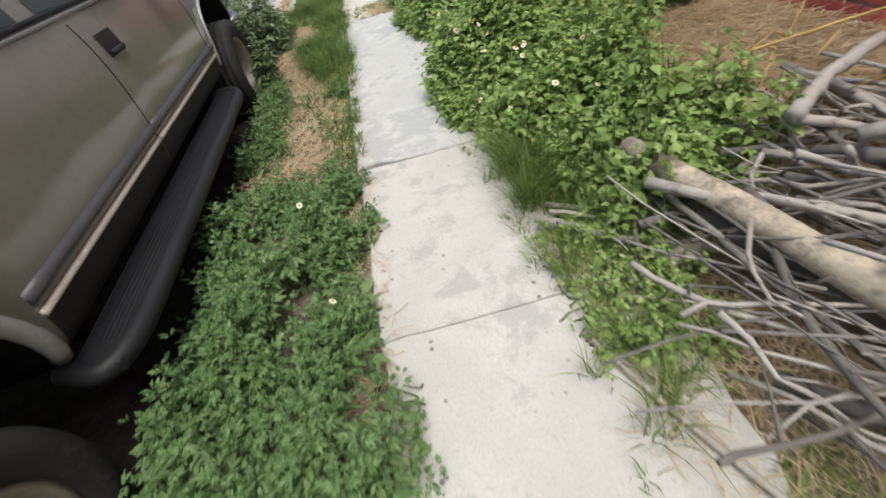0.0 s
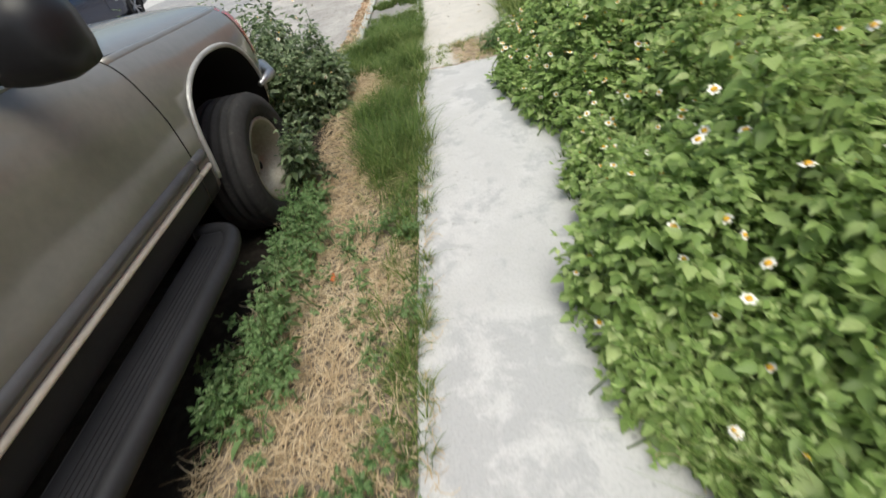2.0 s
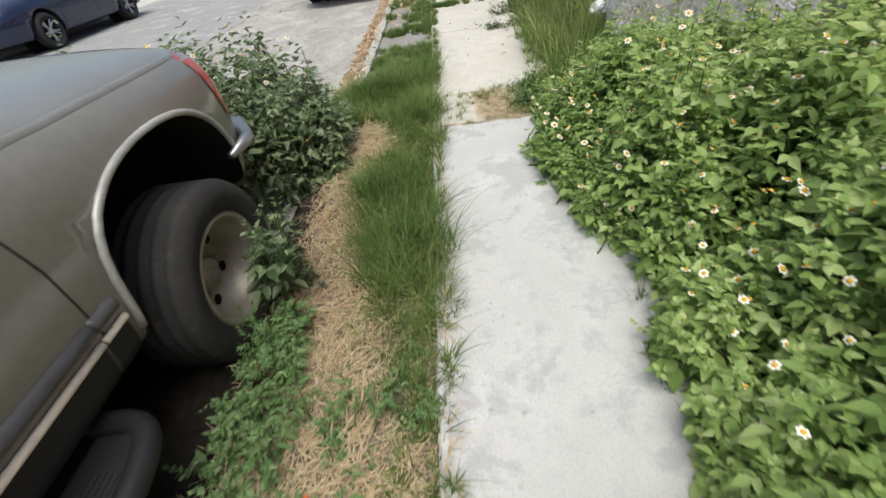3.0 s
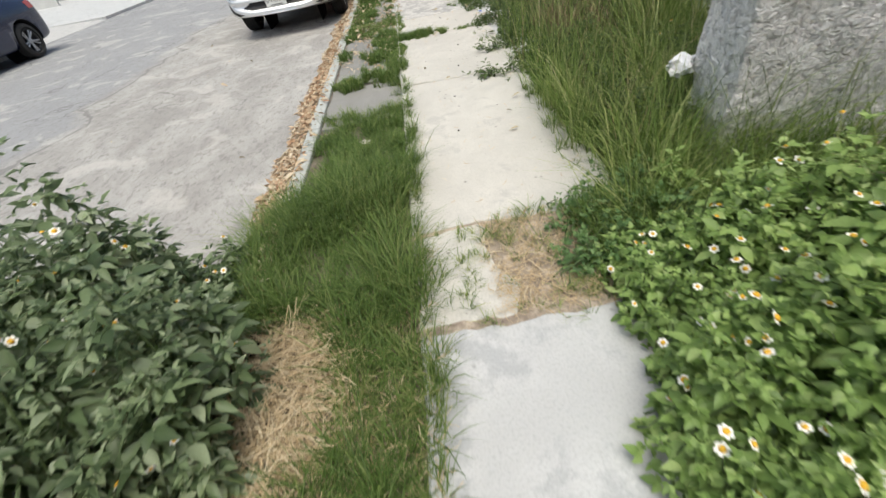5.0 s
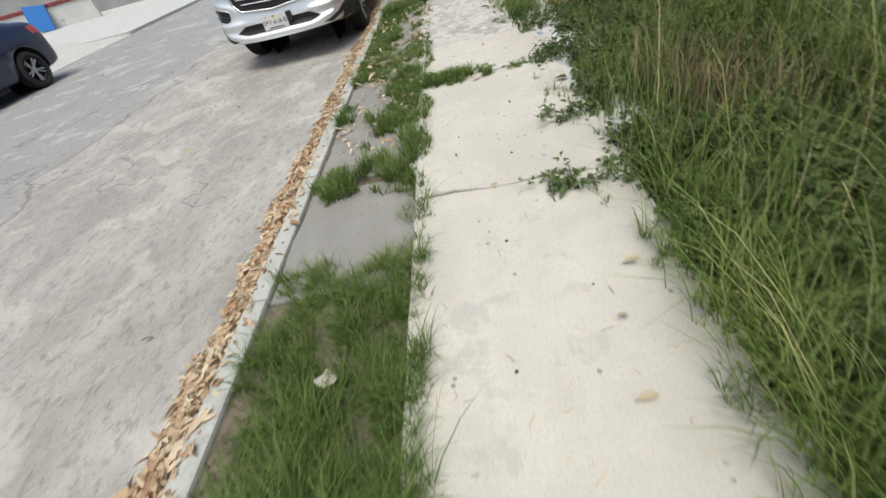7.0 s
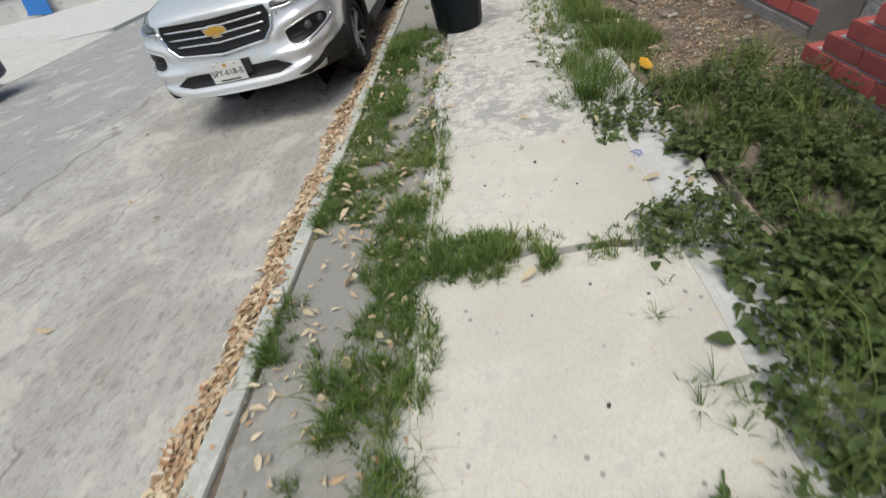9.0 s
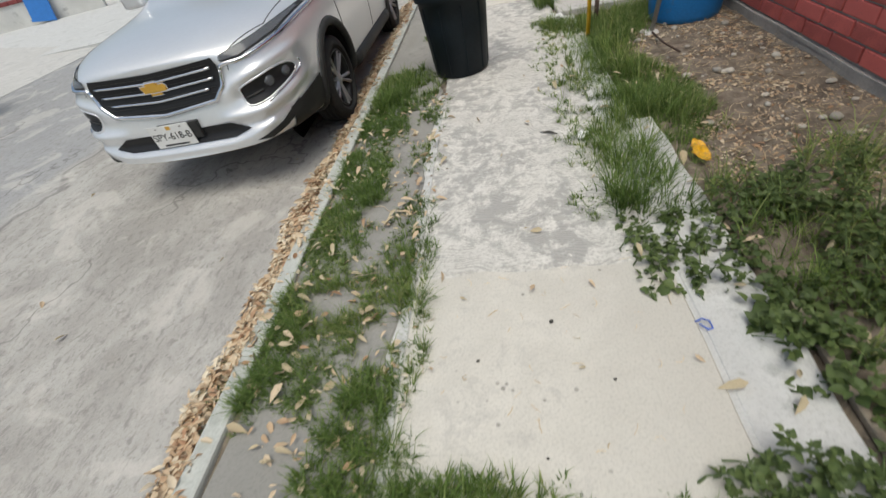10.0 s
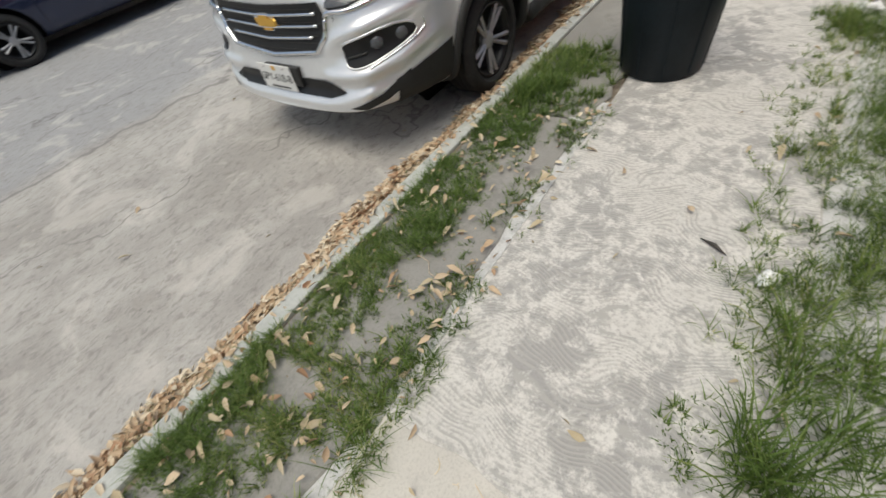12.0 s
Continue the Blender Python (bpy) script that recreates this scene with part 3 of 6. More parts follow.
# ---- far side of the street ----
tagged(part("far_kerb", block(-8.6, -8.45, -60, 18.3, ROAD - 0.1, -0.02, 0.02), M_KERB), "plain concrete kerb across the street", "kerb", kind="structure")
tagged(part("far_pavement", block(-24, -8.6, -60, 18.3, ROAD - 0.1, -0.03), M_STRIP), "grey concrete pavement across the street", "pavement", kind="structure")
bm = bmesh.new()
vs = [bm.verts.new(p) for p in ((-8.42, 18.4, -0.125), (-8.42, 21.6, -0.125), (-15.5, 24.6, 0.10), (-15.5, 19.0, 0.10))]
bm.faces.new(vs)
bm.normal_update()
bmesh.ops.solidify(bm, geom=bm.faces[:], thickness=0.12)
tagged(part("far_driveway", bm, M_SLAB), "pale concrete driveway ramp across the street", "driveway", kind="structure")
tagged(part("far_pavement_end", block(-40, -8.5, 21.7, 60, ROAD - 0.1, -0.06), M_BORDER), "worn pale pavement across the street", "pavement", kind="structure")


def far_wall(name, a, b, z1, thick, material, label, coping=None):
    ang = math.degrees(math.atan2(b[1] - a[1], b[0] - a[0]))
    length = math.hypot(b[0] - a[0], b[1] - a[1])
    w = tagged(thing(name, "", "", pose(a[0], a[1], 0, 0, 0, ang)), label, "wall", kind="structure")
    part("wall_face", block(0, length, 0, thick, -0.2, z1), material, w)
    if coping:
        k = 0
        while k * 0.42 < length:
            part("coping_tile", block(k * 0.42, k * 0.42 + 0.40, -0.06, thick + 0.06, z1, z1 + 0.14, 0.03), coping, w)
            k += 1
    return w


far_wall("wall_far_garden", (-27.5, 27.4), (-15.2, 30.2), 0.75, 0.2, M_WHITEWALL, "low whitewashed garden wall with dark red coping", M_REDROOF)
far_wall("wall_far_house", (-28.0, 32.5), (-12.5, 34.2), 3.2, 0.3, M_GREYWALL, "grey rendered house front across the street")
far_wall("wall_far_end", (-12.0, 33.0), (14.0, 44.0), 3.2, 0.3, M_WHITEWALL, "pale rendered house front at the street's end")
board = thing("signboard", "blue painted board leaning on the low wall", "board", pose(-17.4, 29.35, 0.02, -12, 8, 12))
part("panel", block(-0.45, 0.45, -0.03, 0.03, 0.0, 0.95, 0.01), M_BLUEBOARD, board)
part("frame", block(-0.48, 0.48, -0.045, -0.031, -0.02, 0.06, 0.005), M_BLUEBOARD, board)


# ---- vehicles ----
def car_shell(stations, rake=0.0, sweep=0.0):
    """A body lofted through half sections (x, z) from the nose backwards (local +Y is the nose)."""
    bm = bmesh.new()
    rings = []
    for yb, half in stations:
        ring = [bm.verts.new((x, -yb, z)) for x, z in half]
        ring += [bm.verts.new((-x, -yb, z)) for x, z in reversed(half[1:-1])]
        rings.append(ring)
    for v in bm.verts:
        near = max(0.0, 1 + v.co.y / 0.8)
        v.co.y -= near * (rake * max(0.0, v.co.z - 0.45) + sweep * max(0.0, abs(v.co.x) - 0.42) ** 2)
    k = len(rings[0])
    for q, s in zip(rings, rings[1:]):
        for i in range(k):
            bm.faces.new((q[i], q[(i + 1) % k], s[(i + 1) % k], s[i]))
    for ring in (rings[0], rings[-1]):
        h = len(stations[0][1])
        for i in range(h - 1):
            a, b = ring[i], ring[i + 1]
            c, d = ring[(k - i - 1) % k], ring[(k - i) % k]
            corners = []
            for v in (a, b, c, d):
                if v not in corners:
                    corners.append(v)
            bm.faces.new(corners)
    bmesh.ops.recalc_face_normals(bm, faces=bm.faces)
    return bm


def station(yb, w, z):
    """w: six half widths from the floor to the roof edge; z: seven heights, the last at the top's middle."""
    half = [(0, z[0]), (w[0], z[0]), (w[1], z[1]), (w[2], z[2]), (w[3], z[3]), (w[4], z[4]), (w[5], z[5]), (w[5] * 0.55, z[6] * 0.7 + z[5] * 0.3 + 0.004), (0, z[6])]
    return yb, half


def baked(name, bm, material, parent, cutters, levels=2):
    """Smooths the shell, cuts the wheel housings out of it and keeps the result as a plain mesh."""
    ob = part(name, bm, material, parent, smooth=True)
    sub = ob.modifiers.new("smooth", "SUBSURF")
    sub.levels = sub.render_levels = levels
    tools = []
    for c in cutters:
        # cut faces take near black: the housing's inner shade put into their colour
        t = part("cutter", c, M_DARKGAP)
        cut = ob.modifiers.new("cut", "BOOLEAN")
        cut.object, cut.operation, cut.solver = t, "DIFFERENCE", "EXACT"
        cut.material_mode = "TRANSFER"
        tools.append(t)
    parent_m = ob.parent.matrix_world.copy()
    ob.parent = None
    me = bpy.data.meshes.new_from_object(ob.evaluated_get(bpy.context.evaluated_depsgraph_get()))
    ob.modifiers.clear()
    ob.data = me
    ob.parent = parent
    me.polygons.foreach_set("use_smooth", [True] * len(me.polygons))
    for t in tools:
        bpy.data.objects.remove(t)
    bm2 = bmesh.new()
    bm2.from_mesh(me)
    tree = BVHTree.FromBMesh(bm2)
    bm2.free()
    return ob, tree


def pressed(ob, back, lines):
    """Presses ridges and hollows into the nose of a shell along lines of (half width, height), each with its width and depth."""
    me = ob.data
    co, no = np.zeros(len(me.vertices) * 3), np.zeros(len(me.vertices) * 3)
    me.vertices.foreach_get("co", co)
    me.vertices.foreach_get("normal", no)
    co, no = co.reshape(-1, 3), no.reshape(-1, 3)
    at = np.stack([np.abs(co[:, 0]), co[:, 2]], -1)
    move = np.zeros(len(co))
    for line, wide, deep in lines:
        near = np.full(len(co), 9.0)
        for a, b in zip(line, line[1:]):
            a, b = np.array(a), np.array(b)
            f = np.clip(((at - a) @ (b - a)) / ((b - a) @ (b - a)), 0, 1)
            near = np.minimum(near, np.linalg.norm(at - a - f[:, None] * (b - a), axis=1))
        move += deep * np.exp(-(near / wide) ** 2)
    move *= np.clip((co[:, 1] - back) / 0.2, 0, 1) * np.clip(no[:, 1] * 2.5, 0, 1)
    me.vertices.foreach_set("co", (co + no * move[:, None]).ravel())
    me.update()
    bm = bmesh.new()
    bm.from_mesh(me)
    tree = BVHTree.FromBMesh(bm)
    bm.free()
    return tree


def arch_cutter(yc, zc, outline):
    """A prism across the car in the shape of the wheel opening; outline: (y, z) from the wheel's centre."""
    out = []
    for side in (1, -1):
        bm = bmesh.new()
        a = [bm.verts.new((side * 0.45, yc + y, zc + z)) for y, z in outline]
        b = [bm.verts.new((side * 1.3, yc + y, zc + z)) for y, z in outline]
        k = len(outline)
        for i in range(k):
            bm.faces.new((a[i], a[(i + 1) % k], b[(i + 1) % k], b[i]))
        bm.faces.new(a)
        bm.faces.new(b)
        bmesh.ops.recalc_face_normals(bm, faces=bm.faces)
        out.append(bm)
    return out


def cast(tree, axis, a, b, side=1):
    """Meets the shell from the front ('y': a = x, b = z), the side ('x': a = y, b = z) or above ('z': a = x, b = y)."""
    if axis == "y":
        hit = tree.ray_cast(Vector((a, 3, b)), Vector((0, -1, 0)))
    elif axis == "x":
        hit = tree.ray_cast(Vector((side * 3, a, b)), Vector((-side, 0, 0)))
    else:
        hit = tree.ray_cast(Vector((a, b, 5)), Vector((0, 0, -1)))
    return (hit[0], hit[1]) if hit[0] is not None else (None, None)


def skin(tree, axis, outline, lift, side=1, cuts=5, thick=0.0):
    """A panel with that outline that follows the shell, lifted off it."""
    bm = bmesh.new()
    vs = [bm.verts.new((p[0], p[1], 0)) for p in outline]
    bm.faces.new(vs)
    bmesh.ops.triangulate(bm, faces=bm.faces[:])
    bmesh.ops.subdivide_edges(bm, edges=bm.edges[:], cuts=cuts, use_grid_fill=True)
    bmesh.ops.triangulate(bm, faces=bm.faces[:])
    dead = []
    for v in bm.verts:
        p, nrm = cast(tree, axis, v.co.x, v.co.y, side)
        if p is None:
            dead.append(v)
        else:
            v.co = p + nrm * lift
    bmesh.ops.delete(bm, geom=dead, context="VERTS")
    bmesh.ops.recalc_face_normals(bm, faces=bm.faces[:])
    if thick:
        bmesh.ops.solidify(bm, geom=bm.faces[:], thickness=thick)
    return bm


def seam(tree, axis, line, radius, side=1, lift=0.0, steps=14, sides=6):
    """A thin bar laid on the shell along a line."""
    pts = []
    for (a0, b0), (a1, b1) in zip(line, line[1:]):
        for i in range(steps):
            f = i / steps
            p, nrm = cast(tree, axis, a0 + (a1 - a0) * f, b0 + (b1 - b0) * f, side)
            if p is not None:
                pts.append(p + nrm * lift)
    p, nrm = cast(tree, axis, line[-1][0], line[-1][1], side)
    if p is not None:
        pts.append(p + nrm * lift)
    return tube(pts, radius, sides)


def wheel(parent, x, y, z, r, w, rim_material, side, spokes=10, rim_r=0.22, spoke_w=0.022):
    """Tyre with tread grooves, dished rim and spokes; side: +1 when its face looks to local +x."""
    hub = thing("wheel", "", "")
    hub.parent = parent
    hub.matrix_local = pose(x, y, z, 0, 0, 0 if side > 0 else 180)
    h = w / 2
    prof = [(rim_r, -h * 0.8), (rim_r + 0.03, -h), (r - 0.05, -h * 1.02), (r - 0.012, -h * 0.86)]
    for g in (-0.55, -0.18, 0.18, 0.55):
        prof += [(r, h * (g - 0.12)), (r - 0.012, h * (g - 0.06)), (r - 0.012, h * (g + 0.06)), (r, h * (g + 0.12))]
    prof += [(r - 0.012, h * 0.86), (r - 0.05, h * 1.02), (r - 0.075, h * 1.03), (r - 0.08, h * 1.0), (rim_r + 0.03, h), (rim_r, h * 0.8)]
    part("tyre", lathe(prof, 48, axis="X", closed=True), M_RUBBER, hub, smooth=True)
    part("rim", lathe([(rim_r, h * 0.82), (rim_r + 0.008, h * 0.86), (rim_r - 0.012, h * 0.86), (rim_r - 0.03, h * 0.55), (rim_r - 0.035, -h * 0.3), (0.001, -h * 0.3)], 40, axis="X"),
         M_BLACK if spokes else rim_material, hub, smooth=True)
    top = 0.45 if spokes else -0.15
    part("hub_cap", lathe([(0.055, h * (top - 0.2)), (0.055, h * (top + 0.20)), (0.04, h * (top + 0.26)), (0.001, h * (top + 0.27))], 20, axis="X"), rim_material, hub, smooth=True)
    if not spokes:
        for k in range(6):
            a = k * math.tau / 6
            c, s = math.cos(a), math.sin(a)
            part("lug_nut", tube([(-h * 0.3, 0.085 * c, 0.085 * s), (-h * 0.3 + 0.03, 0.085 * c, 0.085 * s)], 0.011, 6), M_STEEL, hub)
            a += 0.5
            c, s = math.cos(a), math.sin(a)
            part("vent_slot", tube([(-h * 0.3, 0.145 * c, 0.145 * s), (-h * 0.3 + 0.004, 0.145 * c, 0.145 * s)], 0.022, 10), M_DARKGAP, hub)
    for k in range(spokes):
        a = k * math.tau / spokes + (0.16 if k % 2 else -0.16) * (spokes == 10)
        bm = bmesh.new()
        ring = []
        for rr, ww, hh in ((0.045, spoke_w * 0.9, 0.60), (rim_r * 0.6, spoke_w, 0.72), (rim_r - 0.012, spoke_w * 1.25, 0.80)):
            c, s = math.cos(a), math.sin(a)
            row = []
            for dx, dn in ((hh * h, -ww / 2), (hh * h + 0.012, 0), (hh * h, ww / 2), (hh * h - 0.03, 0)):
                row.append(bm.verts.new((dx, rr * c - dn * s, rr * s + dn * c)))
            ring.append(row)
        for q, s2 in zip(ring, ring[1:]):
            for i in range(4):
                bm.faces.new((q[i], q[(i + 1) % 4], s2[(i + 1) % 4], s2[i]))
        bm.faces.new(ring[0])
        bm.faces.new(ring[-1])
        bmesh.ops.recalc_face_normals(bm, faces=bm.faces[:])
        part("spoke", bm, rim_material, hub)
    return hub


def rounded(line, times=2):
    """The line with its corners cut, its ends kept."""
    for _ in range(times):
        out = [line[0]]
        for (a, b), (c, d) in zip(line, line[1:]):
            out += [(a * 0.75 + c * 0.25, b * 0.75 + d * 0.25), (a * 0.25 + c * 0.75, b * 0.25 + d * 0.75)]
        line = out + [line[-1]]
    return line


def arc(r, n=20, lo=-0.25, dz=0.0):
    """A round wheel opening, closed below the sill."""
    pts = [(r * math.cos(a), r * math.sin(a) + dz) for a in np.linspace(lo, math.pi - lo, n)]
    return pts + [(-r, -0.6), (r, -0.6)]


# near-black discs behind the wheels, the shade of the housings set as colour
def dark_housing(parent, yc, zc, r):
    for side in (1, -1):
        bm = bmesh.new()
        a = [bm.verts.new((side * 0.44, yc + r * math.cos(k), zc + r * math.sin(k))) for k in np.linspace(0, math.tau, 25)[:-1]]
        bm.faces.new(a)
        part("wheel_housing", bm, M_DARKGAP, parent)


# silver crossover parked facing down the street
def build_crossover(m):
    car = thing("parked_car", "silver compact crossover parked beside the kerb, facing along the street", "car", m)
    W = (0.80, 0.85, 0.87, 0.862)
    shell = car_shell([
        station(0.00, (0.52, 0.58, 0.60, 0.58, 0.52, 0.38), (0.33, 0.38, 0.55, 0.74, 0.845, 0.885, 0.90)),
        station(0.05, (0.62, 0.69, 0.715, 0.70, 0.63, 0.44), (0.32, 0.37, 0.55, 0.76, 0.880, 0.925, 0.94)),
        station(0.20, (0.73, 0.79, 0.815, 0.805, 0.72, 0.50), (0.30, 0.37, 0.56, 0.80, 0.925, 0.965, 0.98)),
        station(0.46, (0.79, 0.845, 0.865, 0.855, 0.76, 0.56), (0.26, 0.36, 0.58, 0.84, 0.970, 1.005, 1.02)),
        station(1.00, (*W, 0.775, 0.60), (0.20, 0.32, 0.60, 0.88, 1.01, 1.045, 1.06)),
        station(1.30, (*W, 0.79, 0.64), (0.20, 0.32, 0.60, 0.90, 1.035, 1.07, 1.09)),
        station(1.75, (*W, 0.82, 0.66), (0.20, 0.32, 0.60, 0.90, 1.05, 1.34, 1.39)),
        station(2.10, (*W, 0.83, 0.62), (0.20, 0.32, 0.60, 0.90, 1.06, 1.54, 1.58)),
        station(2.90, (*W, 0.83, 0.61), (0.20, 0.32, 0.60, 0.90, 1.07, 1.57, 1.615)),
        station(3.60, (*W, 0.83, 0.59), (0.20, 0.32, 0.60, 0.90, 1.08, 1.53, 1.57)),
        station(4.00, (0.78, 0.83, 0.85, 0.84, 0.80, 0.58), (0.24, 0.34, 0.60, 0.90, 1.08, 1.25, 1.30)),
        station(4.22, (0.70, 0.76, 0.79, 0.78, 0.70, 0.50), (0.30, 0.38, 0.60, 0.88, 1.00, 1.05, 1.07))], 0.26, 1.1)
    wy, wz = -1.08, 0.33
    ry = -3.66
    body, tree = baked("body", shell, M_SILVER, car, arch_cutter(wy, wz, arc(0.405)) + arch_cutter(ry, wz, arc(0.405)), 4)
    tree = pressed(body, -0.70, (
        (((0.44, 0.66), (0.50, 0.705), (0.60, 0.735), (0.74, 0.765), (0.86, 0.79)), 0.030, 0.016),
        (((0.42, 0.53), (0.55, 0.530), (0.66, 0.535), (0.77, 0.568), (0.86, 0.63)), 0.028, 0.018),
        (((0.0, 0.372), (0.36, 0.372), (0.50, 0.392), (0.66, 0.445)), 0.022, 0.010),
        (((0.56, 0.635), (0.66, 0.645), (0.77, 0.665)), 0.055, -0.022),
        (((0.0, 0.455), (0.42, 0.455)), 0.035, -0.018),
        (((0.0, 0.76), (0.40, 0.77)), 0.075, -0.012),
        (((0.50, 0.470), (0.62, 0.470), (0.74, 0.50)), 0.030, -0.012)))
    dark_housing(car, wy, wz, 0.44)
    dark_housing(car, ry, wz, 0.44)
    for x in (1, -1):
        wheel(car, x * 0.745, wy, wz, 0.328, 0.215, M_ALLOY, x, spoke_w=0.027)
        wheel(car, x * 0.745, ry, wz, 0.328, 0.215, M_ALLOY, x, spoke_w=0.027)
        for yc in (wy, ry):
            line = [(yc + 0.425 * math.cos(a), wz + 0.425 * math.sin(a)) for a in np.linspace(-0.25, math.pi + 0.25, 18)]
            part("arch_cladding", seam(tree, "x", line, 0.034, x, -0.006, 3, 8), M_CLAD, car, "dark grey wheel arch cladding", smooth=True)
        part("sill", seam(tree, "x", [(wy - 0.5, 0.30), (ry + 0.5, 0.30)], 0.07, x, -0.02, 12, 10), M_CLAD, car, "dark grey sill cladding", smooth=True)
        # lamps, fog lamp pockets
        lamp = skin(tree, "y", [(x * u, z) for u, z in ((0.485, 0.848), (0.60, 0.850), (0.755, 0.895), (0.80, 0.937), (0.785, 0.950), (0.66, 0.908), (0.49, 0.872))], 0.006)
        lamp_ob = part("headlamp", lamp, M_LAMP, car, "narrow clear headlamp with a dark interior", smooth=True)
        part("lamp_bezel", skin(tree, "y", [(x * u, z) for u, z in ((0.492, 0.842), (0.60, 0.842), (0.765, 0.886), (0.812, 0.937), (0.79, 0.957), (0.66, 0.914), (0.495, 0.878))], 0.003), M_CLAD, lamp_ob)
        part("lamp_strip", seam(tree, "y", rounded([(x * 0.474, 0.800), (x * 0.485, 0.832), (x * 0.62, 0.826), (x * 0.78, 0.870), (x * 0.83, 0.925)], 2), 0.013, 1, 0.002, 5, 8), M_CHROME, car, "bright strip under the headlamp", smooth=True)
        pocket = [(x * u, z) for u, z in ((0.53, 0.665), (0.535, 0.600), (0.575, 0.565), (0.67, 0.575), (0.775, 0.620), (0.812, 0.660), (0.80, 0.712), (0.745, 0.735), (0.63, 0.708), (0.545, 0.685), (0.53, 0.665))]
        fog = part("fog_lamp", skin(tree, "y", rounded(pocket, 1), 0.005), M_BLACK, car, "black fog lamp pocket with two clear lamps", smooth=True)
        for u, z in ((0.695, 0.665), (0.765, 0.672)):
            p, nrm = cast(tree, "y", x * u, z)
            part("bulb", tube([p + nrm * 0.002, p + nrm * 0.010, p + nrm * 0.018], [0.036, 0.033, 0.018], 16), M_LAMP, fog, "clear fog lamp lens", smooth=True)
        part("pocket_bar", seam(tree, "y", [(x * 0.56, 0.612), (x * 0.66, 0.632)], 0.008, 1, 0.006, 6), M_CLAD, fog, smooth=True)
        part("pocket_rim", seam(tree, "y", rounded(pocket, 1), 0.007, 1, 0.001, 3), M_SILVER, fog, smooth=True)
        part("rim_blade", seam(tree, "y", rounded([(x * 0.822, 0.705), (x * 0.828, 0.655), (x * 0.785, 0.612), (x * 0.68, 0.566)], 2), 0.006, 1, 0.002, 4, 8), M_CHROME, fog, "bright blade along the pocket", smooth=True)
        # doors and glass
        for line in ([(-1.45, 0.36), (-1.42, 1.02)], [(-2.42, 0.36), (-2.42, 1.04)], [(-3.25, 0.62), (-3.42, 1.05)]):
            part("door_seam", seam(tree, "x", line, 0.004, x, 0.0), M_DARKGAP, car)
        part("side_window", skin(tree, "x", [(-1.62, 1.10), (-2.38, 1.10), (-2.38, 1.48), (-2.05, 1.47)], 0.004, x), M_GLASS, car, smooth=True)
        part("side_window", skin(tree, "x", [(-2.44, 1.10), (-3.45, 1.12), (-3.30, 1.45), (-2.44, 1.48)], 0.004, x), M_GLASS, car, smooth=True)
        for yh in (-2.2, -3.1):
            part("door_handle", seam(tree, "x", [(yh, 0.93), (yh - 0.17, 0.935)], 0.013, x, 0.02), M_SILVER, car, smooth=True)
        mir = block(0.86, 1.04, -1.66, -1.54, 1.06, 1.20, 0.03)
        if x < 0:
            bmesh.ops.scale(mir, vec=(-1, 1, 1), verts=mir.verts)
            bmesh.ops.reverse_faces(mir, faces=mir.faces)
        part("door_mirror", mir, M_SILVER, car, smooth=True)
        part("hood_seam", seam(tree, "z", [(x * 0.52, -0.14), (x * 0.70, -0.45), (x * 0.735, -1.25)], 0.003, 1, 0.0), M_DARKGAP, car)
    part("windscreen", skin(tree, "z", [(-0.62, -1.36), (0.62, -1.36), (0.56, -1.98), (-0.56, -1.98)], 0.004), M_GLASS, car, smooth=True)
    # grille
    grille = [(u, z) for u, z in ((-0.445, 0.875), (0.0, 0.862), (0.445, 0.875), (0.465, 0.83), (0.44, 0.72), (0.37, 0.655), (0.0, 0.625), (-0.37, 0.655), (-0.44, 0.72), (-0.465, 0.83))]
    g = part("grille", skin(tree, "y", grille, 0.006, cuts=7), M_BLACK, car, "black grille with chrome bars and surround", smooth=True)
    for z, u in ((0.815, 0.42), (0.755, 0.41), (0.70, 0.36)):
        bar = seam(tree, "y", [(-u, z + 0.012), (0, z - 0.006), (u, z + 0.012)], 0.009, 1, 0.012, 12)
        part("grille_bar", bar, M_CHROME, g, smooth=True)
    for k in range(7):
        z = 0.645 + 0.032 * k
        part("grille_mesh", seam(tree, "y", [(-0.40, z + 0.010), (0, z), (0.40, z + 0.010)], 0.003, 1, 0.008, 6, 4), M_CLAD, g)
    part("grille_surround", seam(tree, "y", [(-0.474, 0.80), (-0.45, 0.715), (-0.375, 0.645), (0, 0.612), (0.375, 0.645), (0.45, 0.715), (0.474, 0.80)], 0.015, 1, 0.003, 8, 8), M_CHROME, g, smooth=True)
    # plain gold badge
    p, nrm = cast(tree, "y", 0, 0.77)
    bm = bmesh.new()
    shape = ((-0.085, 0.012), (-0.072, 0.026), (-0.034, 0.026), (-0.034, 0.042), (0.040, 0.042), (0.040, 0.026), (0.085, 0.026), (0.072, -0.014), (0.034, -0.014), (0.034, -0.034), (-0.040, -0.034), (-0.040, -0.014), (-0.085, -0.014))
    f = bm.faces.new([bm.verts.new((u, p.y + 0.022, 0.77 + z)) for u, z in shape])
    bm.normal_update()
    bmesh.ops.solidify(bm, geom=[f], thickness=0.012)
    part("badge", bm, M_GOLD, g, "plain gold badge")
    bm = bmesh.new()
    f = bm.faces.new([bm.verts.new((u * 1.15, p.y + 0.014, 0.77 + z * 1.25)) for u, z in shape])
    bm.normal_update()
    bmesh.ops.solidify(bm, geom=[f], thickness=0.008)
    part("badge_rim", bm, M_CHROME, g)
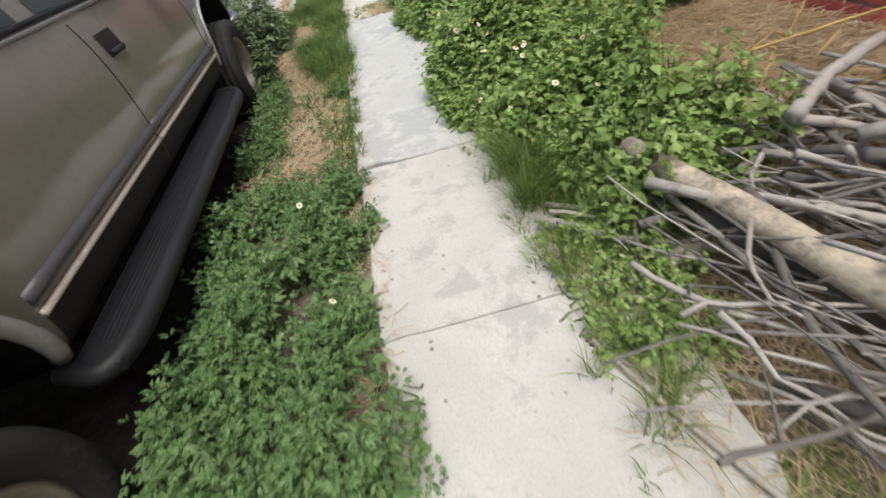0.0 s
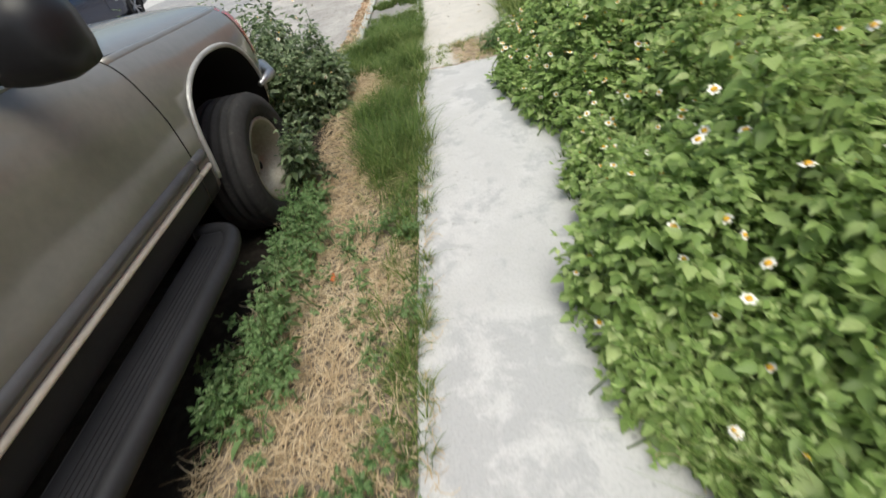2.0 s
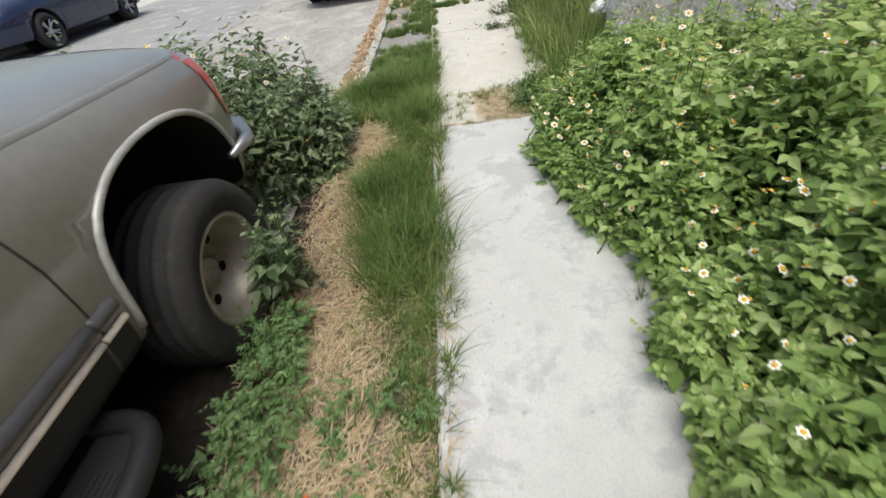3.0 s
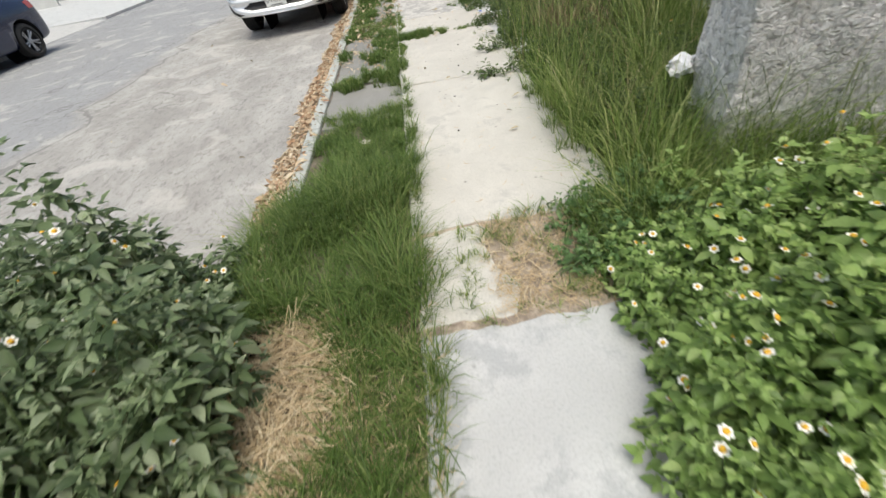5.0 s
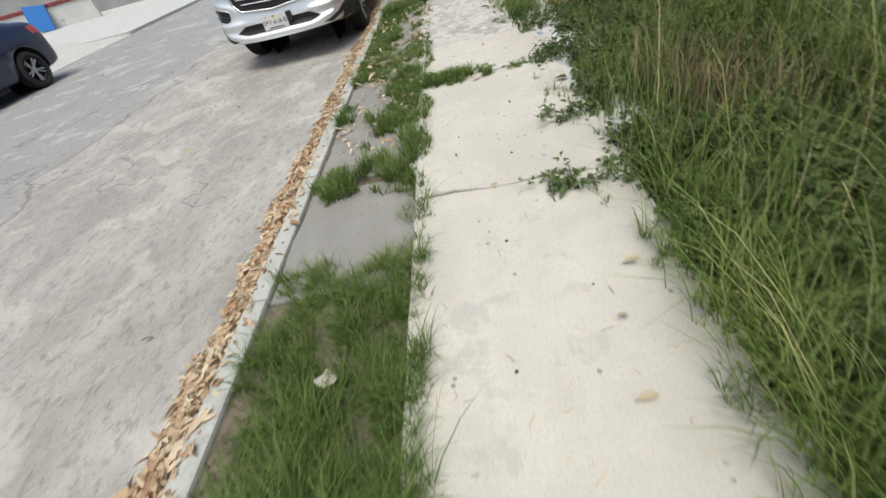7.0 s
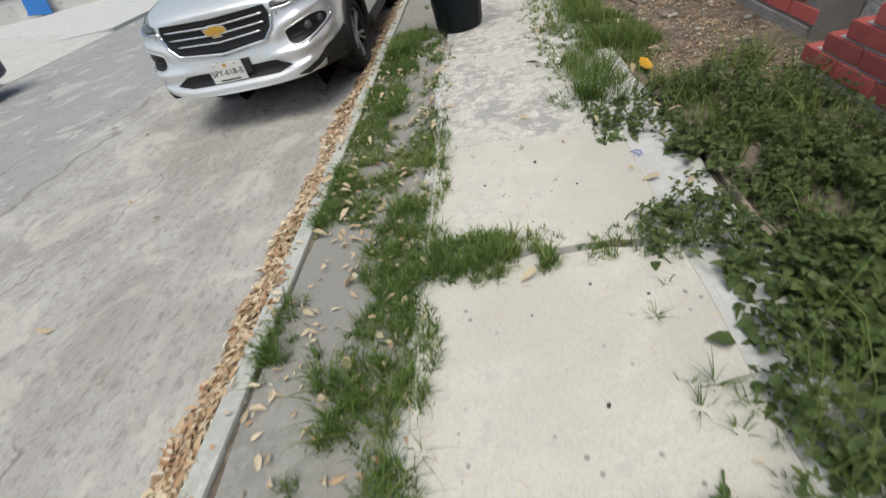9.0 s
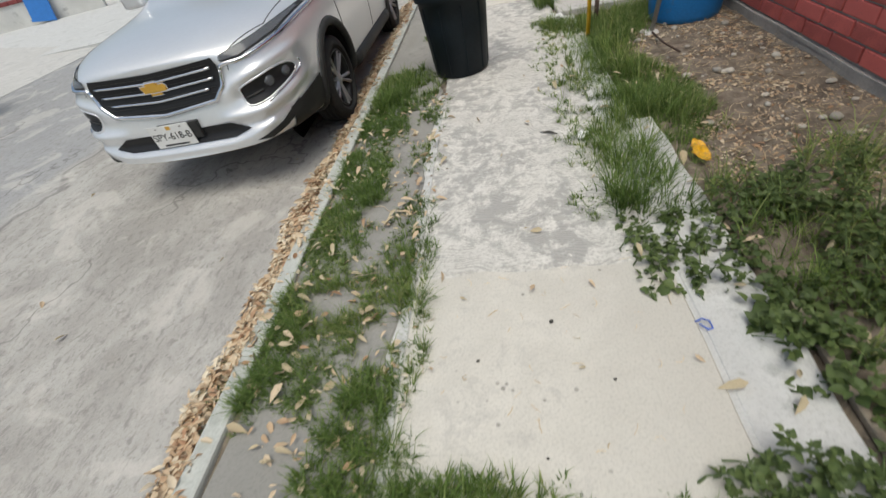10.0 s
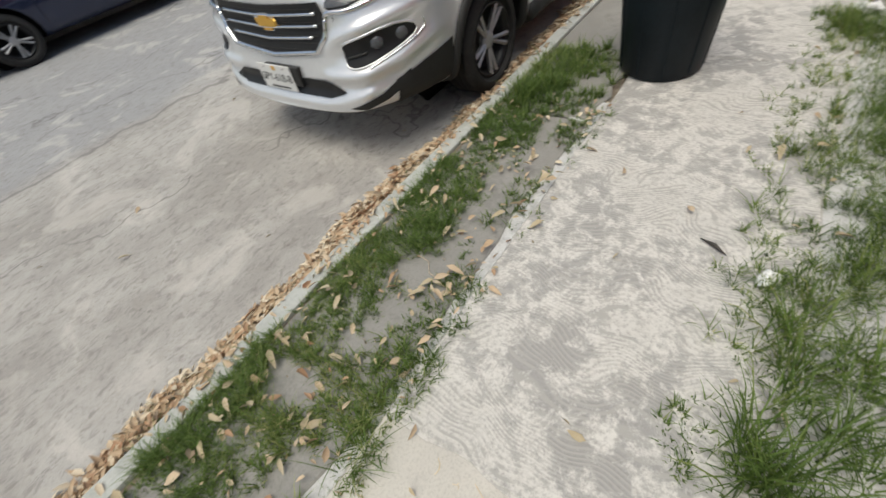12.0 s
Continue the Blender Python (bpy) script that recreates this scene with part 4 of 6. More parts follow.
    # lower intake, skid lip, valance
    part("lower_intake", skin(tree, "y", [(-0.52, 0.445), (-0.40, 0.505), (0.40, 0.505), (0.52, 0.445), (0.40, 0.410), (-0.40, 0.410)], 0.005, cuts=6), M_BLACK, car, "black lower air intake", smooth=True)
    for x in (1, -1):
        part("bumper_corner", skin(tree, "y", [(x * u, z) for u, z in ((0.53, 0.365), (0.60, 0.385), (0.70, 0.425), (0.79, 0.50), (0.775, 0.43), (0.71, 0.385), (0.62, 0.355))], 0.005), M_CLAD, car, "dark grey bumper corner", smooth=True)
        part("bumper_corner", skin(tree, "x", [(-0.24, 0.47), (-0.42, 0.51), (-0.64, 0.54), (-0.64, 0.33), (-0.24, 0.33)], 0.006, x), M_CLAD, car, "dark grey bumper corner", smooth=True)
    # number plate
    p, nrm = cast(tree, "y", 0.0, 0.50)
    plate = part("number_plate", block(-0.15, 0.15, p.y + 0.022, p.y + 0.028, 0.418, 0.568, 0.002), M_PLATE, car, "white number plate with black characters")
    plate.location = (0.02, 0, 0)
    part("plate_holder", block(-0.19, 0.12, p.y - 0.02, p.y + 0.020, 0.45, 0.562, 0.006), M_CLAD, car)
    text_mesh("SPY-618-B", 0.066, M_INK, plate, Matrix.Translation((0, p.y + 0.0285, 0.490)) @ pose(0, 0, 0, 90, 0, 180))
    part("plate_bar", block(-0.09, 0.09, p.y + 0.028, p.y + 0.0295, 0.430, 0.440), M_INK, plate)
    part("plate_mark", block(-0.016, 0.016, p.y + 0.028, p.y + 0.0295, 0.536, 0.560), M_GOLD, plate)
    for u in (-0.09, 0.09):
        part("plate_bolt", block(u - 0.008, u + 0.008, p.y + 0.028, p.y + 0.031, 0.546, 0.554, 0.002), M_STEEL, plate)
    return car


build_crossover(pose(-1.685, 14.29, ROAD, 0, 0, 180))


# old olive four-by-four standing in the weeds
def build_truck(m):
    car = thing("parked_truck", "old olive brown four-by-four parked among weeds at the kerb", "car", m)
    W = (0.80, 0.835, 0.85, 0.845)
    shell = car_shell([
        station(0.00, (0.62, 0.66, 0.70, 0.69, 0.66, 0.46), (0.42, 0.50, 0.68, 0.86, 0.965, 0.99, 1.00)),
        station(0.05, (0.73, 0.76, 0.79, 0.78, 0.735, 0.50), (0.40, 0.49, 0.68, 0.87, 0.985, 1.015, 1.03)),
        station(0.18, (0.785, 0.815, 0.83, 0.825, 0.755, 0.54), (0.38, 0.48, 0.68, 0.88, 1.005, 1.035, 1.05)),
        station(0.80, (*W, 0.77, 0.56), (0.38, 0.48, 0.68, 0.90, 1.025, 1.06, 1.075)),
        station(1.28, (*W, 0.785, 0.60), (0.38, 0.48, 0.68, 0.92, 1.05, 1.085, 1.10)),
        station(1.32, (*W, 0.79, 0.62), (0.38, 0.48, 0.68, 0.92, 1.06, 1.10, 1.12)),
        station(1.85, (*W, 0.80, 0.66), (0.38, 0.48, 0.68, 0.93, 1.08, 1.45, 1.50)),
        station(2.20, (*W, 0.80, 0.63), (0.38, 0.48, 0.68, 0.93, 1.085, 1.66, 1.71)),
        station(4.70, (*W, 0.80, 0.63), (0.38, 0.48, 0.68, 0.93, 1.085, 1.68, 1.73)),
        station(5.20, (0.78, 0.81, 0.83, 0.82, 0.78, 0.60), (0.42, 0.50, 0.68, 0.92, 1.08, 1.60, 1.65)),
        station(5.30, (0.72, 0.75, 0.78, 0.77, 0.72, 0.52), (0.46, 0.52, 0.68, 0.92, 1.08, 1.50, 1.54))])
    fy, ry, wz = -0.74, -4.12, 0.345
    opening = rounded([(-0.39, -0.7), (-0.39, 0.15), (-0.35, 0.42), (-0.18, 0.52), (0.08, 0.54), (0.32, 0.50), (0.47, 0.36), (0.56, 0.10), (0.58, -0.7)])
    body, tree = baked("body", shell, M_OLIVE, car, arch_cutter(fy, wz, opening) + arch_cutter(ry, wz, opening))
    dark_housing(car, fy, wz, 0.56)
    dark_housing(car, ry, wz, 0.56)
    for x in (1, -1):
        for yc in (fy, ry):
            wheel(car, x * 0.795, yc, wz, 0.345, 0.25, M_RIMTAN, x, 0, 0.215)
            lip = [(yc + y * 1.02, wz + z * 1.02) for y, z in opening if z > (0.12 if yc == fy else -0.02)]
            part("arch_trim", seam(tree, "x", lip, 0.012 if yc == fy else 0.026, x, 0.004, 3, 8), M_ARCH, car, "pale worn wheel arch trim", smooth=True)
        runs = ((fy - 0.42, -1.25), (-1.26, -2.45), (-2.46, ry + 0.60))
        for a, b in runs:
            part("side_moulding", seam(tree, "x", [(a, 0.625), (b, 0.625)], 0.024, x, -0.004, 10, 8), M_MOULD, car, "grey rubber side moulding", smooth=True)
            part("trim_strip", seam(tree, "x", [(a, 0.572), (b, 0.572)], 0.012, x, 0.006, 10, 6), M_TRIM, car, "faded beige trim strip", smooth=True)
            part("cladding", skin(tree, "x", [(a, 0.57), (b, 0.57), (b, 0.44), (a, 0.44)], 0.004, x), M_CLAD, car, "dark lower body cladding", smooth=True)
        part("upper_edge", seam(tree, "x", [(-0.1, 0.985), (-1.25, 1.03)], 0.022, x, -0.016, 14, 12), M_OLIVE, car, smooth=True)
        part("door_seam", seam(tree, "x", [(-1.25, 1.06), (-1.25, 0.92), (-1.235, 0.80), (-1.235, 0.50)], 0.003, x), M_DARKGAP, car)
        part("door_seam", seam(tree, "x", [(-2.46, 1.06), (-2.46, 0.50)], 0.003, x), M_DARKGAP, car)
        part("belt_edge", seam(tree, "x", [(-1.55, 1.085), (-4.6, 1.095)], 0.010, x, 0.0), M_OLIVE, car, smooth=True)
        part("side_window", skin(tree, "x", [(-1.82, 1.11), (-2.56, 1.12), (-2.56, 1.58), (-2.18, 1.58)], 0.004, x), M_GLASS, car, smooth=True)
        part("side_window", skin(tree, "x", [(-2.68, 1.12), (-4.5, 1.12), (-4.4, 1.58), (-2.68, 1.58)], 0.004, x), M_GLASS, car, smooth=True)
        part("window_seal", seam(tree, "x", [(-1.80, 1.108), (-4.55, 1.112)], 0.009, x, 0.004), M_BLACK, car, smooth=True)
        # recessed handle
        hx = x * 0.852
        bezel = part("door_handle", skin(tree, "x", [(-2.23, 0.905), (-2.38, 0.905), (-2.38, 0.995), (-2.23, 0.995)], 0.004, x, 3), M_BLACK, car, "black recessed door handle")
        part("pull", seam(tree, "x", [(-2.25, 0.920), (-2.36, 0.920)], 0.011, x, 0.012), M_CLAD, bezel, smooth=True)
        # running board
        bm = block(0.80, 0.955, ry + 0.52, fy - 0.66, 0.352, 0.398, 0.012)
        if x < 0:
            bmesh.ops.scale(bm, vec=(-1, 1, 1), verts=bm.verts)
            bmesh.ops.reverse_faces(bm, faces=bm.faces)
        step = part("running_board", bm, M_STEP, car, "dark ribbed plastic running board")
        roll = rounded([(0.76, ry + 0.56), (0.90, ry + 0.50), (0.96, ry + 0.62), (0.965, ry + 0.9), (0.965, fy - 0.95), (0.96, fy - 0.74), (0.90, fy - 0.62), (0.76, fy - 0.62)], 2)
        part("edge_roll", tube([(x * u, v, 0.376) for u, v in roll], 0.034, 12), M_STEP, step, smooth=True)
        for k in range(5):
            u = x * (0.855 + 0.017 * k)
            part("rib", tube([(u, ry + 0.62, 0.398), (u, fy - 0.76, 0.398)], 0.0035, 5), M_STEP, step)
        for yb in (-1.7, -2.6, -3.4):
            part("bracket", block(min(x * 0.70, x * 0.88), max(x * 0.70, x * 0.88), yb - 0.02, yb + 0.02, 0.36, 0.385), M_BLACK, step)
        # mirror on a stalk
        mir = block(0.86, 1.08, -1.75, -1.59, 1.08, 1.27, 0.065)
        bmesh.ops.create_cube(mir, size=1, matrix=Matrix.Translation((0.84, -1.67, 1.13)) @ Matrix.Diagonal((0.16, 0.09, 0.05, 1)))
        if x < 0:
            bmesh.ops.scale(mir, vec=(-1, 1, 1), verts=mir.verts)
            bmesh.ops.reverse_faces(mir, faces=mir.faces)
        part("door_mirror", mir, M_BLACK, car, "large black door mirror", smooth=True)
        # corner lamp, bumper end
        part("corner_lamp", skin(tree, "x", [(-0.06, 0.72), (-0.14, 0.72), (-0.20, 0.99), (-0.13, 0.99)], 0.005, x), M_REDLAMP, car, "reddish corner lamp lens", smooth=True)
    part("front_bumper", tube([(-0.83, -0.30, 0.60), (-0.84, -0.12, 0.60), (-0.76, 0.02, 0.60), (0, 0.10, 0.60), (0.76, 0.02, 0.60), (0.84, -0.12, 0.60), (0.83, -0.30, 0.60)],
                              [0.015, 0.032, 0.052, 0.06, 0.052, 0.032, 0.015], 10), M_TARNISH, car, "tarnished chrome front bumper", smooth=True)
    for x in (1, -1):
        part("bumper_bracket", block(x * 0.5 - 0.04, x * 0.5 + 0.04, -0.05, 0.08, 0.55, 0.65, 0.01), M_BLACK, car)
    part("windscreen", skin(tree, "z", [(-0.62, -1.47), (0.62, -1.47), (0.58, -2.10), (-0.58, -2.10)], 0.004), M_GLASS, car, smooth=True)
    for x in (1, -1):
        part("hood_seam", seam(tree, "z", [(x * 0.70, -0.10), (x * 0.745, -0.5), (x * 0.755, -1.38)], 0.003, 1, 0.0, 16), M_DARKGAP, car)
    part("grille", skin(tree, "y", [(-0.5, 0.70), (0.5, 0.70), (0.5, 0.90), (-0.5, 0.90)], 0.006), M_BLACK, car, smooth=True)
    p, nrm = cast(tree, "z", 0.56, -1.02)
    part("aerial", tube([p, p + Vector((0, 0, 0.02)), p + Vector((0.0, -0.06, 0.12))], [0.012, 0.008, 0.003], 6), M_BLACK, car)
    part("wiper", tube([(0.60, -1.40, 1.125), (0.30, -1.44, 1.15), (-0.05, -1.45, 1.165)], [0.010, 0.007, 0.005], 6), M_BLACK, car)
    return car


build_truck(pose(-1.635, 7.22, ROAD))


# navy saloon across the street
def build_saloon(m):
    car = thing("parked_saloon", "dark navy saloon parked across the street", "car", m)
    W = (0.79, 0.83, 0.85, 0.84)
    shell = car_shell([
        station(0.00, (0.52, 0.58, 0.60, 0.58, 0.50, 0.36), (0.24, 0.34, 0.50, 0.62, 0.70, 0.73, 0.74)),
        station(0.25, (0.73, 0.78, 0.80, 0.78, 0.70, 0.48), (0.20, 0.32, 0.52, 0.70, 0.79, 0.83, 0.85)),
        station(1.00, (*W, 0.75, 0.56), (0.19, 0.31, 0.55, 0.78, 0.90, 0.94, 0.96)),
        station(1.35, (*W, 0.77, 0.60), (0.19, 0.31, 0.55, 0.80, 0.93, 0.97, 0.99)),
        station(1.95, (*W, 0.78, 0.60), (0.19, 0.31, 0.55, 0.80, 0.95, 1.36, 1.40)),
        station(2.80, (*W, 0.78, 0.58), (0.19, 0.31, 0.55, 0.80, 0.97, 1.43, 1.47)),
        station(3.40, (*W, 0.78, 0.57), (0.19, 0.31, 0.55, 0.82, 0.99, 1.32, 1.36)),
        station(3.85, (*W, 0.77, 0.58), (0.20, 0.32, 0.55, 0.84, 1.00, 1.06, 1.08)),
        station(4.25, (0.76, 0.80, 0.82, 0.81, 0.74, 0.56), (0.24, 0.34, 0.56, 0.84, 0.99, 1.03, 1.04)),
        station(4.38, (0.66, 0.72, 0.75, 0.74, 0.68, 0.50), (0.30, 0.38, 0.56, 0.80, 0.93, 0.97, 0.98))])
    fy, ry, wz = -0.92, -3.56, 0.31
    body, tree = baked("body", shell, M_NAVY, car, arch_cutter(fy, wz, arc(0.375)) + arch_cutter(ry, wz, arc(0.375)))
    dark_housing(car, fy, wz, 0.40)
    dark_housing(car, ry, wz, 0.40)
    for x in (1, -1):
        for yc in (fy, ry):
            wheel(car, x * 0.735, yc, wz, 0.31, 0.20, M_ALLOY, x, 10, 0.205, 0.026)
        part("side_window", skin(tree, "x", [(-1.65, 0.99), (-2.45, 1.0), (-2.45, 1.32), (-2.05, 1.33)], 0.004, x), M_GLASS, car, smooth=True)
        part("side_window", skin(tree, "x", [(-2.52, 1.0), (-3.5, 1.04), (-3.2, 1.26), (-2.52, 1.32)], 0.004, x), M_GLASS, car, smooth=True)
        for line in ([(-1.40, 0.36), (-1.40, 0.92)], [(-2.48, 0.36), (-2.48, 0.95)]):
            part("door_seam", seam(tree, "x", line, 0.004, x), M_DARKGAP, car)
        part("tail_lamp", skin(tree, "x", [(-4.05, 0.80), (-4.30, 0.80), (-4.30, 0.94), (-4.02, 0.92)], 0.005, x), M_REDLAMP, car, "red tail lamp lens", smooth=True)
    return car


build_saloon(pose(-8.12, 13.38, ROAD, 0, 0, 180))


# ---- plants ----
rng = np.random.default_rng(5)


def field_noise(x, y, scale, seed):
    """A smooth random field from 0 to 1, quick to work out for many points."""
    r = np.random.default_rng(seed)
    v = np.zeros_like(x)
    for k in range(7):
        a, p, f = r.uniform(0, math.tau), r.uniform(0, math.tau), scale * r.uniform(0.6, 1.9)
        v += np.sin((x * math.cos(a) + y * math.sin(a)) * f * math.tau + p)
    return np.clip(0.5 + v / 6.0, 0, 1)


def spread(n, x0, x1, y0, y1, seed, patch=0.0, scale=1.5):
    """Random points in a rectangle, thinned to patches."""
    r = np.random.default_rng(seed)
    x, y = r.uniform(x0, x1, n), r.uniform(y0, y1, n)
    if patch:
        keep = field_noise(x, y, scale, seed + 1) > patch * r.uniform(0.6, 1.4, n)
        x, y = x[keep], y[keep]
    return x, y


def ground_at(x, y):
    z = np.where(x < 0, -0.035, -0.03)
    rise = np.clip((x - 1.15) / 1.0, 0, 1) * np.clip((6.6 - y) / 2.0, 0, 1)
    z = np.where(x > 0.6, -0.03 + 0.22 * rise * rise * (3 - 2 * rise), z)
    z = np.where((x > 0.02) & (x < np.where(y > 8.6, 1.0, 0.80)), -0.002, z)
    z = np.where((x > -0.62) & (x < -0.02) & (y > 10.1), -0.012, z)
    soft = ROAD - 0.02 + 0.115 * np.clip((x + 0.90) / 0.26, 0, 1)
    z = np.where(x < -0.63, np.where(y < 9.12, soft, ROAD), z)
    return z


def blades(name, x, y, z, tall, wide, lean, material, seed, droop=0.6, label="", category="grass", parent=None, away=None):
    """Grass: each blade a bent tapered strip."""
    r = np.random.default_rng(seed)
    n = len(x)
    h = tall * r.uniform(0.45, 1.15, n)
    a = r.uniform(0, math.tau, n) if away is None else away + r.normal(0, 0.75, n)
    out = h * (lean * r.uniform(0.2, 1.3, n))
    dx, dy = np.cos(a), np.sin(a)
    b = a + math.pi / 2 + r.normal(0, 0.4, n)
    px, py = np.cos(b), np.sin(b)
    w = wide * r.uniform(0.6, 1.3, n)
    verts = np.zeros((n, 7, 3))
    for i, (f, g, ww) in enumerate(((0.0, 0.0, 1.0), (0.42, 0.22, 0.9), (0.78, 0.60, 0.6))):
        cx, cy = x + dx * out * g, y + dy * out * g
        cz = z + h * f
        for s, k in ((-1, 0), (1, 1)):
            verts[:, i * 2 + k] = np.stack([cx + s * px * w * ww / 2, cy + s * py * w * ww / 2, cz], -1)
    verts[:, 6] = np.stack([x + dx * out * (1.0 + 0.15 * droop), y + dy * out * (1.0 + 0.15 * droop), z + h * (1.0 - 0.12 * droop)], -1)
    base = np.arange(n)[:, None] * 7
    quads = np.concatenate([base + np.array([0, 1, 3, 2]), base + np.array([2, 3, 5, 4])])
    tris = base + np.array([4, 5, 6])
    ob = np_mesh(name, verts.reshape(-1, 3), tris, quads, material, parent)
    if label:
        tagged(ob, label, category, kind="stuff")
    return ob


def leaf_arrays(x, y, z, size, seed, tilt=0.6, slim=0.5, facing=None, fold=0.18):
    """Pointed oval leaves with a folded midrib, mostly facing up."""
    r = np.random.default_rng(seed)
    n = len(x)
    a = r.uniform(0, math.tau, n) if facing is None else facing
    t = np.clip(r.normal(0.25, tilt * 0.65, n), -1.2, 1.4)
    roll = r.normal(0, 0.55, n)
    L = size * np.clip(r.lognormal(-0.08, 0.33, n), 0.35, 1.7)
    W = L * slim * r.uniform(0.8, 1.15, n)
    d = np.stack([np.cos(a) * np.cos(t), np.sin(a) * np.cos(t), -np.sin(t)], -1)
    s = np.stack([-np.sin(a), np.cos(a), np.zeros(n)], -1)
    u = np.cross(d, s)
    s, u = s * np.cos(roll)[:, None] + u * np.sin(roll)[:, None], u * np.cos(roll)[:, None] - s * np.sin(roll)[:, None]
    u = np.where((u[:, 2] < 0)[:, None], -u, u)
    o = np.stack([x, y, z], -1)
    v = np.zeros((n, 8, 3))
    sag = 0.12

    def at(f, side, lift):
        return o + d * (L * f)[:, None] + s * (W * side)[:, None] + u * (L * (lift * fold - sag * f * f))[:, None]
    v[:, 0] = at(0.0, 0, 0)
    v[:, 1], v[:, 2], v[:, 3] = at(0.25, 0.43, 1), at(0.28, 0, 0), at(0.25, -0.43, 1)
    v[:, 4], v[:, 5], v[:, 6] = at(0.60, 0.36, 0.9), at(0.62, 0, 0), at(0.60, -0.36, 0.9)
    v[:, 7] = at(1.0, 0, 0)
    b = np.arange(n)[:, None] * 8
    tris = np.concatenate([b + np.array(f) for f in ((0, 2, 1), (0, 3, 2), (4, 5, 7), (5, 6, 7))])
    quads = np.concatenate([b + np.array(f) for f in ((1, 2, 5, 4), (2, 3, 6, 5))])
    return v.reshape(-1, 3), tris, quads


def leaves(name, x, y, z, size, material, seed, tilt=0.6, slim=0.5, label="", category="", parent=None, kind="", fold=0.18):
    ob = np_mesh(name, *leaf_arrays(x, y, z, size, seed, tilt, slim, None, fold), material, parent)
    if label:
        tagged(ob, label, category, kind=kind)
    return ob


def flower_mesh():
    bm = bmesh.new()
    for k in range(6):
        a = k * math.tau / 6
        c, s = math.cos(a), math.sin(a)
        pts = ((0.004, -0.003, 0), (0.009, -0.0055, 0.002), (0.0145, -0.004, 0.001), (0.0155, 0.003, 0.001), (0.010, 0.0055, 0.002), (0.004, 0.003, 0))
        bm.faces.new([bm.verts.new((u * c - v * s, u * s + v * c, w)) for u, v, w in pts])
    got = bmesh.ops.create_uvsphere(bm, u_segments=8, v_segments=5, radius=0.0075, matrix=Matrix.Translation((0, 0, 0.003)) @ Matrix.Diagonal((1, 1, 0.6, 1)))
    for v in got["verts"]:
        for f in v.link_faces:
            f.material_index = 1
    return mesh_of("flower", bm, [M_PETAL, M_YOLK])


FLOWER = flower_mesh()


TRIPLE = ((1.0, 0.0, 1.0), (0.70, 1.05, 0.74), (0.70, -1.05, 0.74))
FEATHER = ((1.0, 0.0, 0.62), (0.86, 0.75, 0.52), (0.86, -0.75, 0.52), (0.58, 0.95, 0.50), (0.58, -0.95, 0.50), (0.30, 1.1, 0.36), (0.30, -1.1, 0.36))


def blade_leaves(o, a, dip, L, slim, seed, fold=0.16, sag=0.20):
    """Broad pointed leaves from their base points, headings, dips and lengths: three rows across, folded at the midrib and drooping to the tip."""
    r = np.random.default_rng(seed)
    n = len(a)
    roll = r.normal(0, 0.38, n)
    W = L * slim * r.uniform(0.85, 1.15, n)
    d = np.stack([np.cos(a) * np.cos(dip), np.sin(a) * np.cos(dip), -np.sin(dip)], -1)
    q = np.stack([-np.sin(a), np.cos(a), np.zeros(n)], -1)
    u = np.cross(d, q)
    q, u = q * np.cos(roll)[:, None] + u * np.sin(roll)[:, None], u * np.cos(roll)[:, None] - q * np.sin(roll)[:, None]
    v = np.zeros((n, 11, 3))

    def at(f, side, lift):
        return o + d * (L * f)[:, None] + q * (W * side)[:, None] + u * (L * (lift * fold - sag * f * f))[:, None]
    v[:, 0], v[:, 10] = at(0.0, 0, 0), at(1.0, 0, 0)
    for k, (f, half) in enumerate(((0.15, 0.36), (0.42, 0.50), (0.72, 0.29))):
        v[:, 1 + 3 * k], v[:, 2 + 3 * k], v[:, 3 + 3 * k] = at(f, half, half * 1.5), at(f + 0.04, 0, 0), at(f, -half, half * 1.5)
    b = np.arange(n)[:, None] * 11
    tris = np.concatenate([b + np.array(f) for f in ((0, 2, 1), (0, 3, 2), (7, 8, 10), (8, 9, 10))])
    quads = np.concatenate([b + np.array(f) for f in ((1, 2, 5, 4), (2, 3, 6, 5), (4, 5, 8, 7), (5, 6, 9, 8))])
    return v.reshape(-1, 3), tris, quads


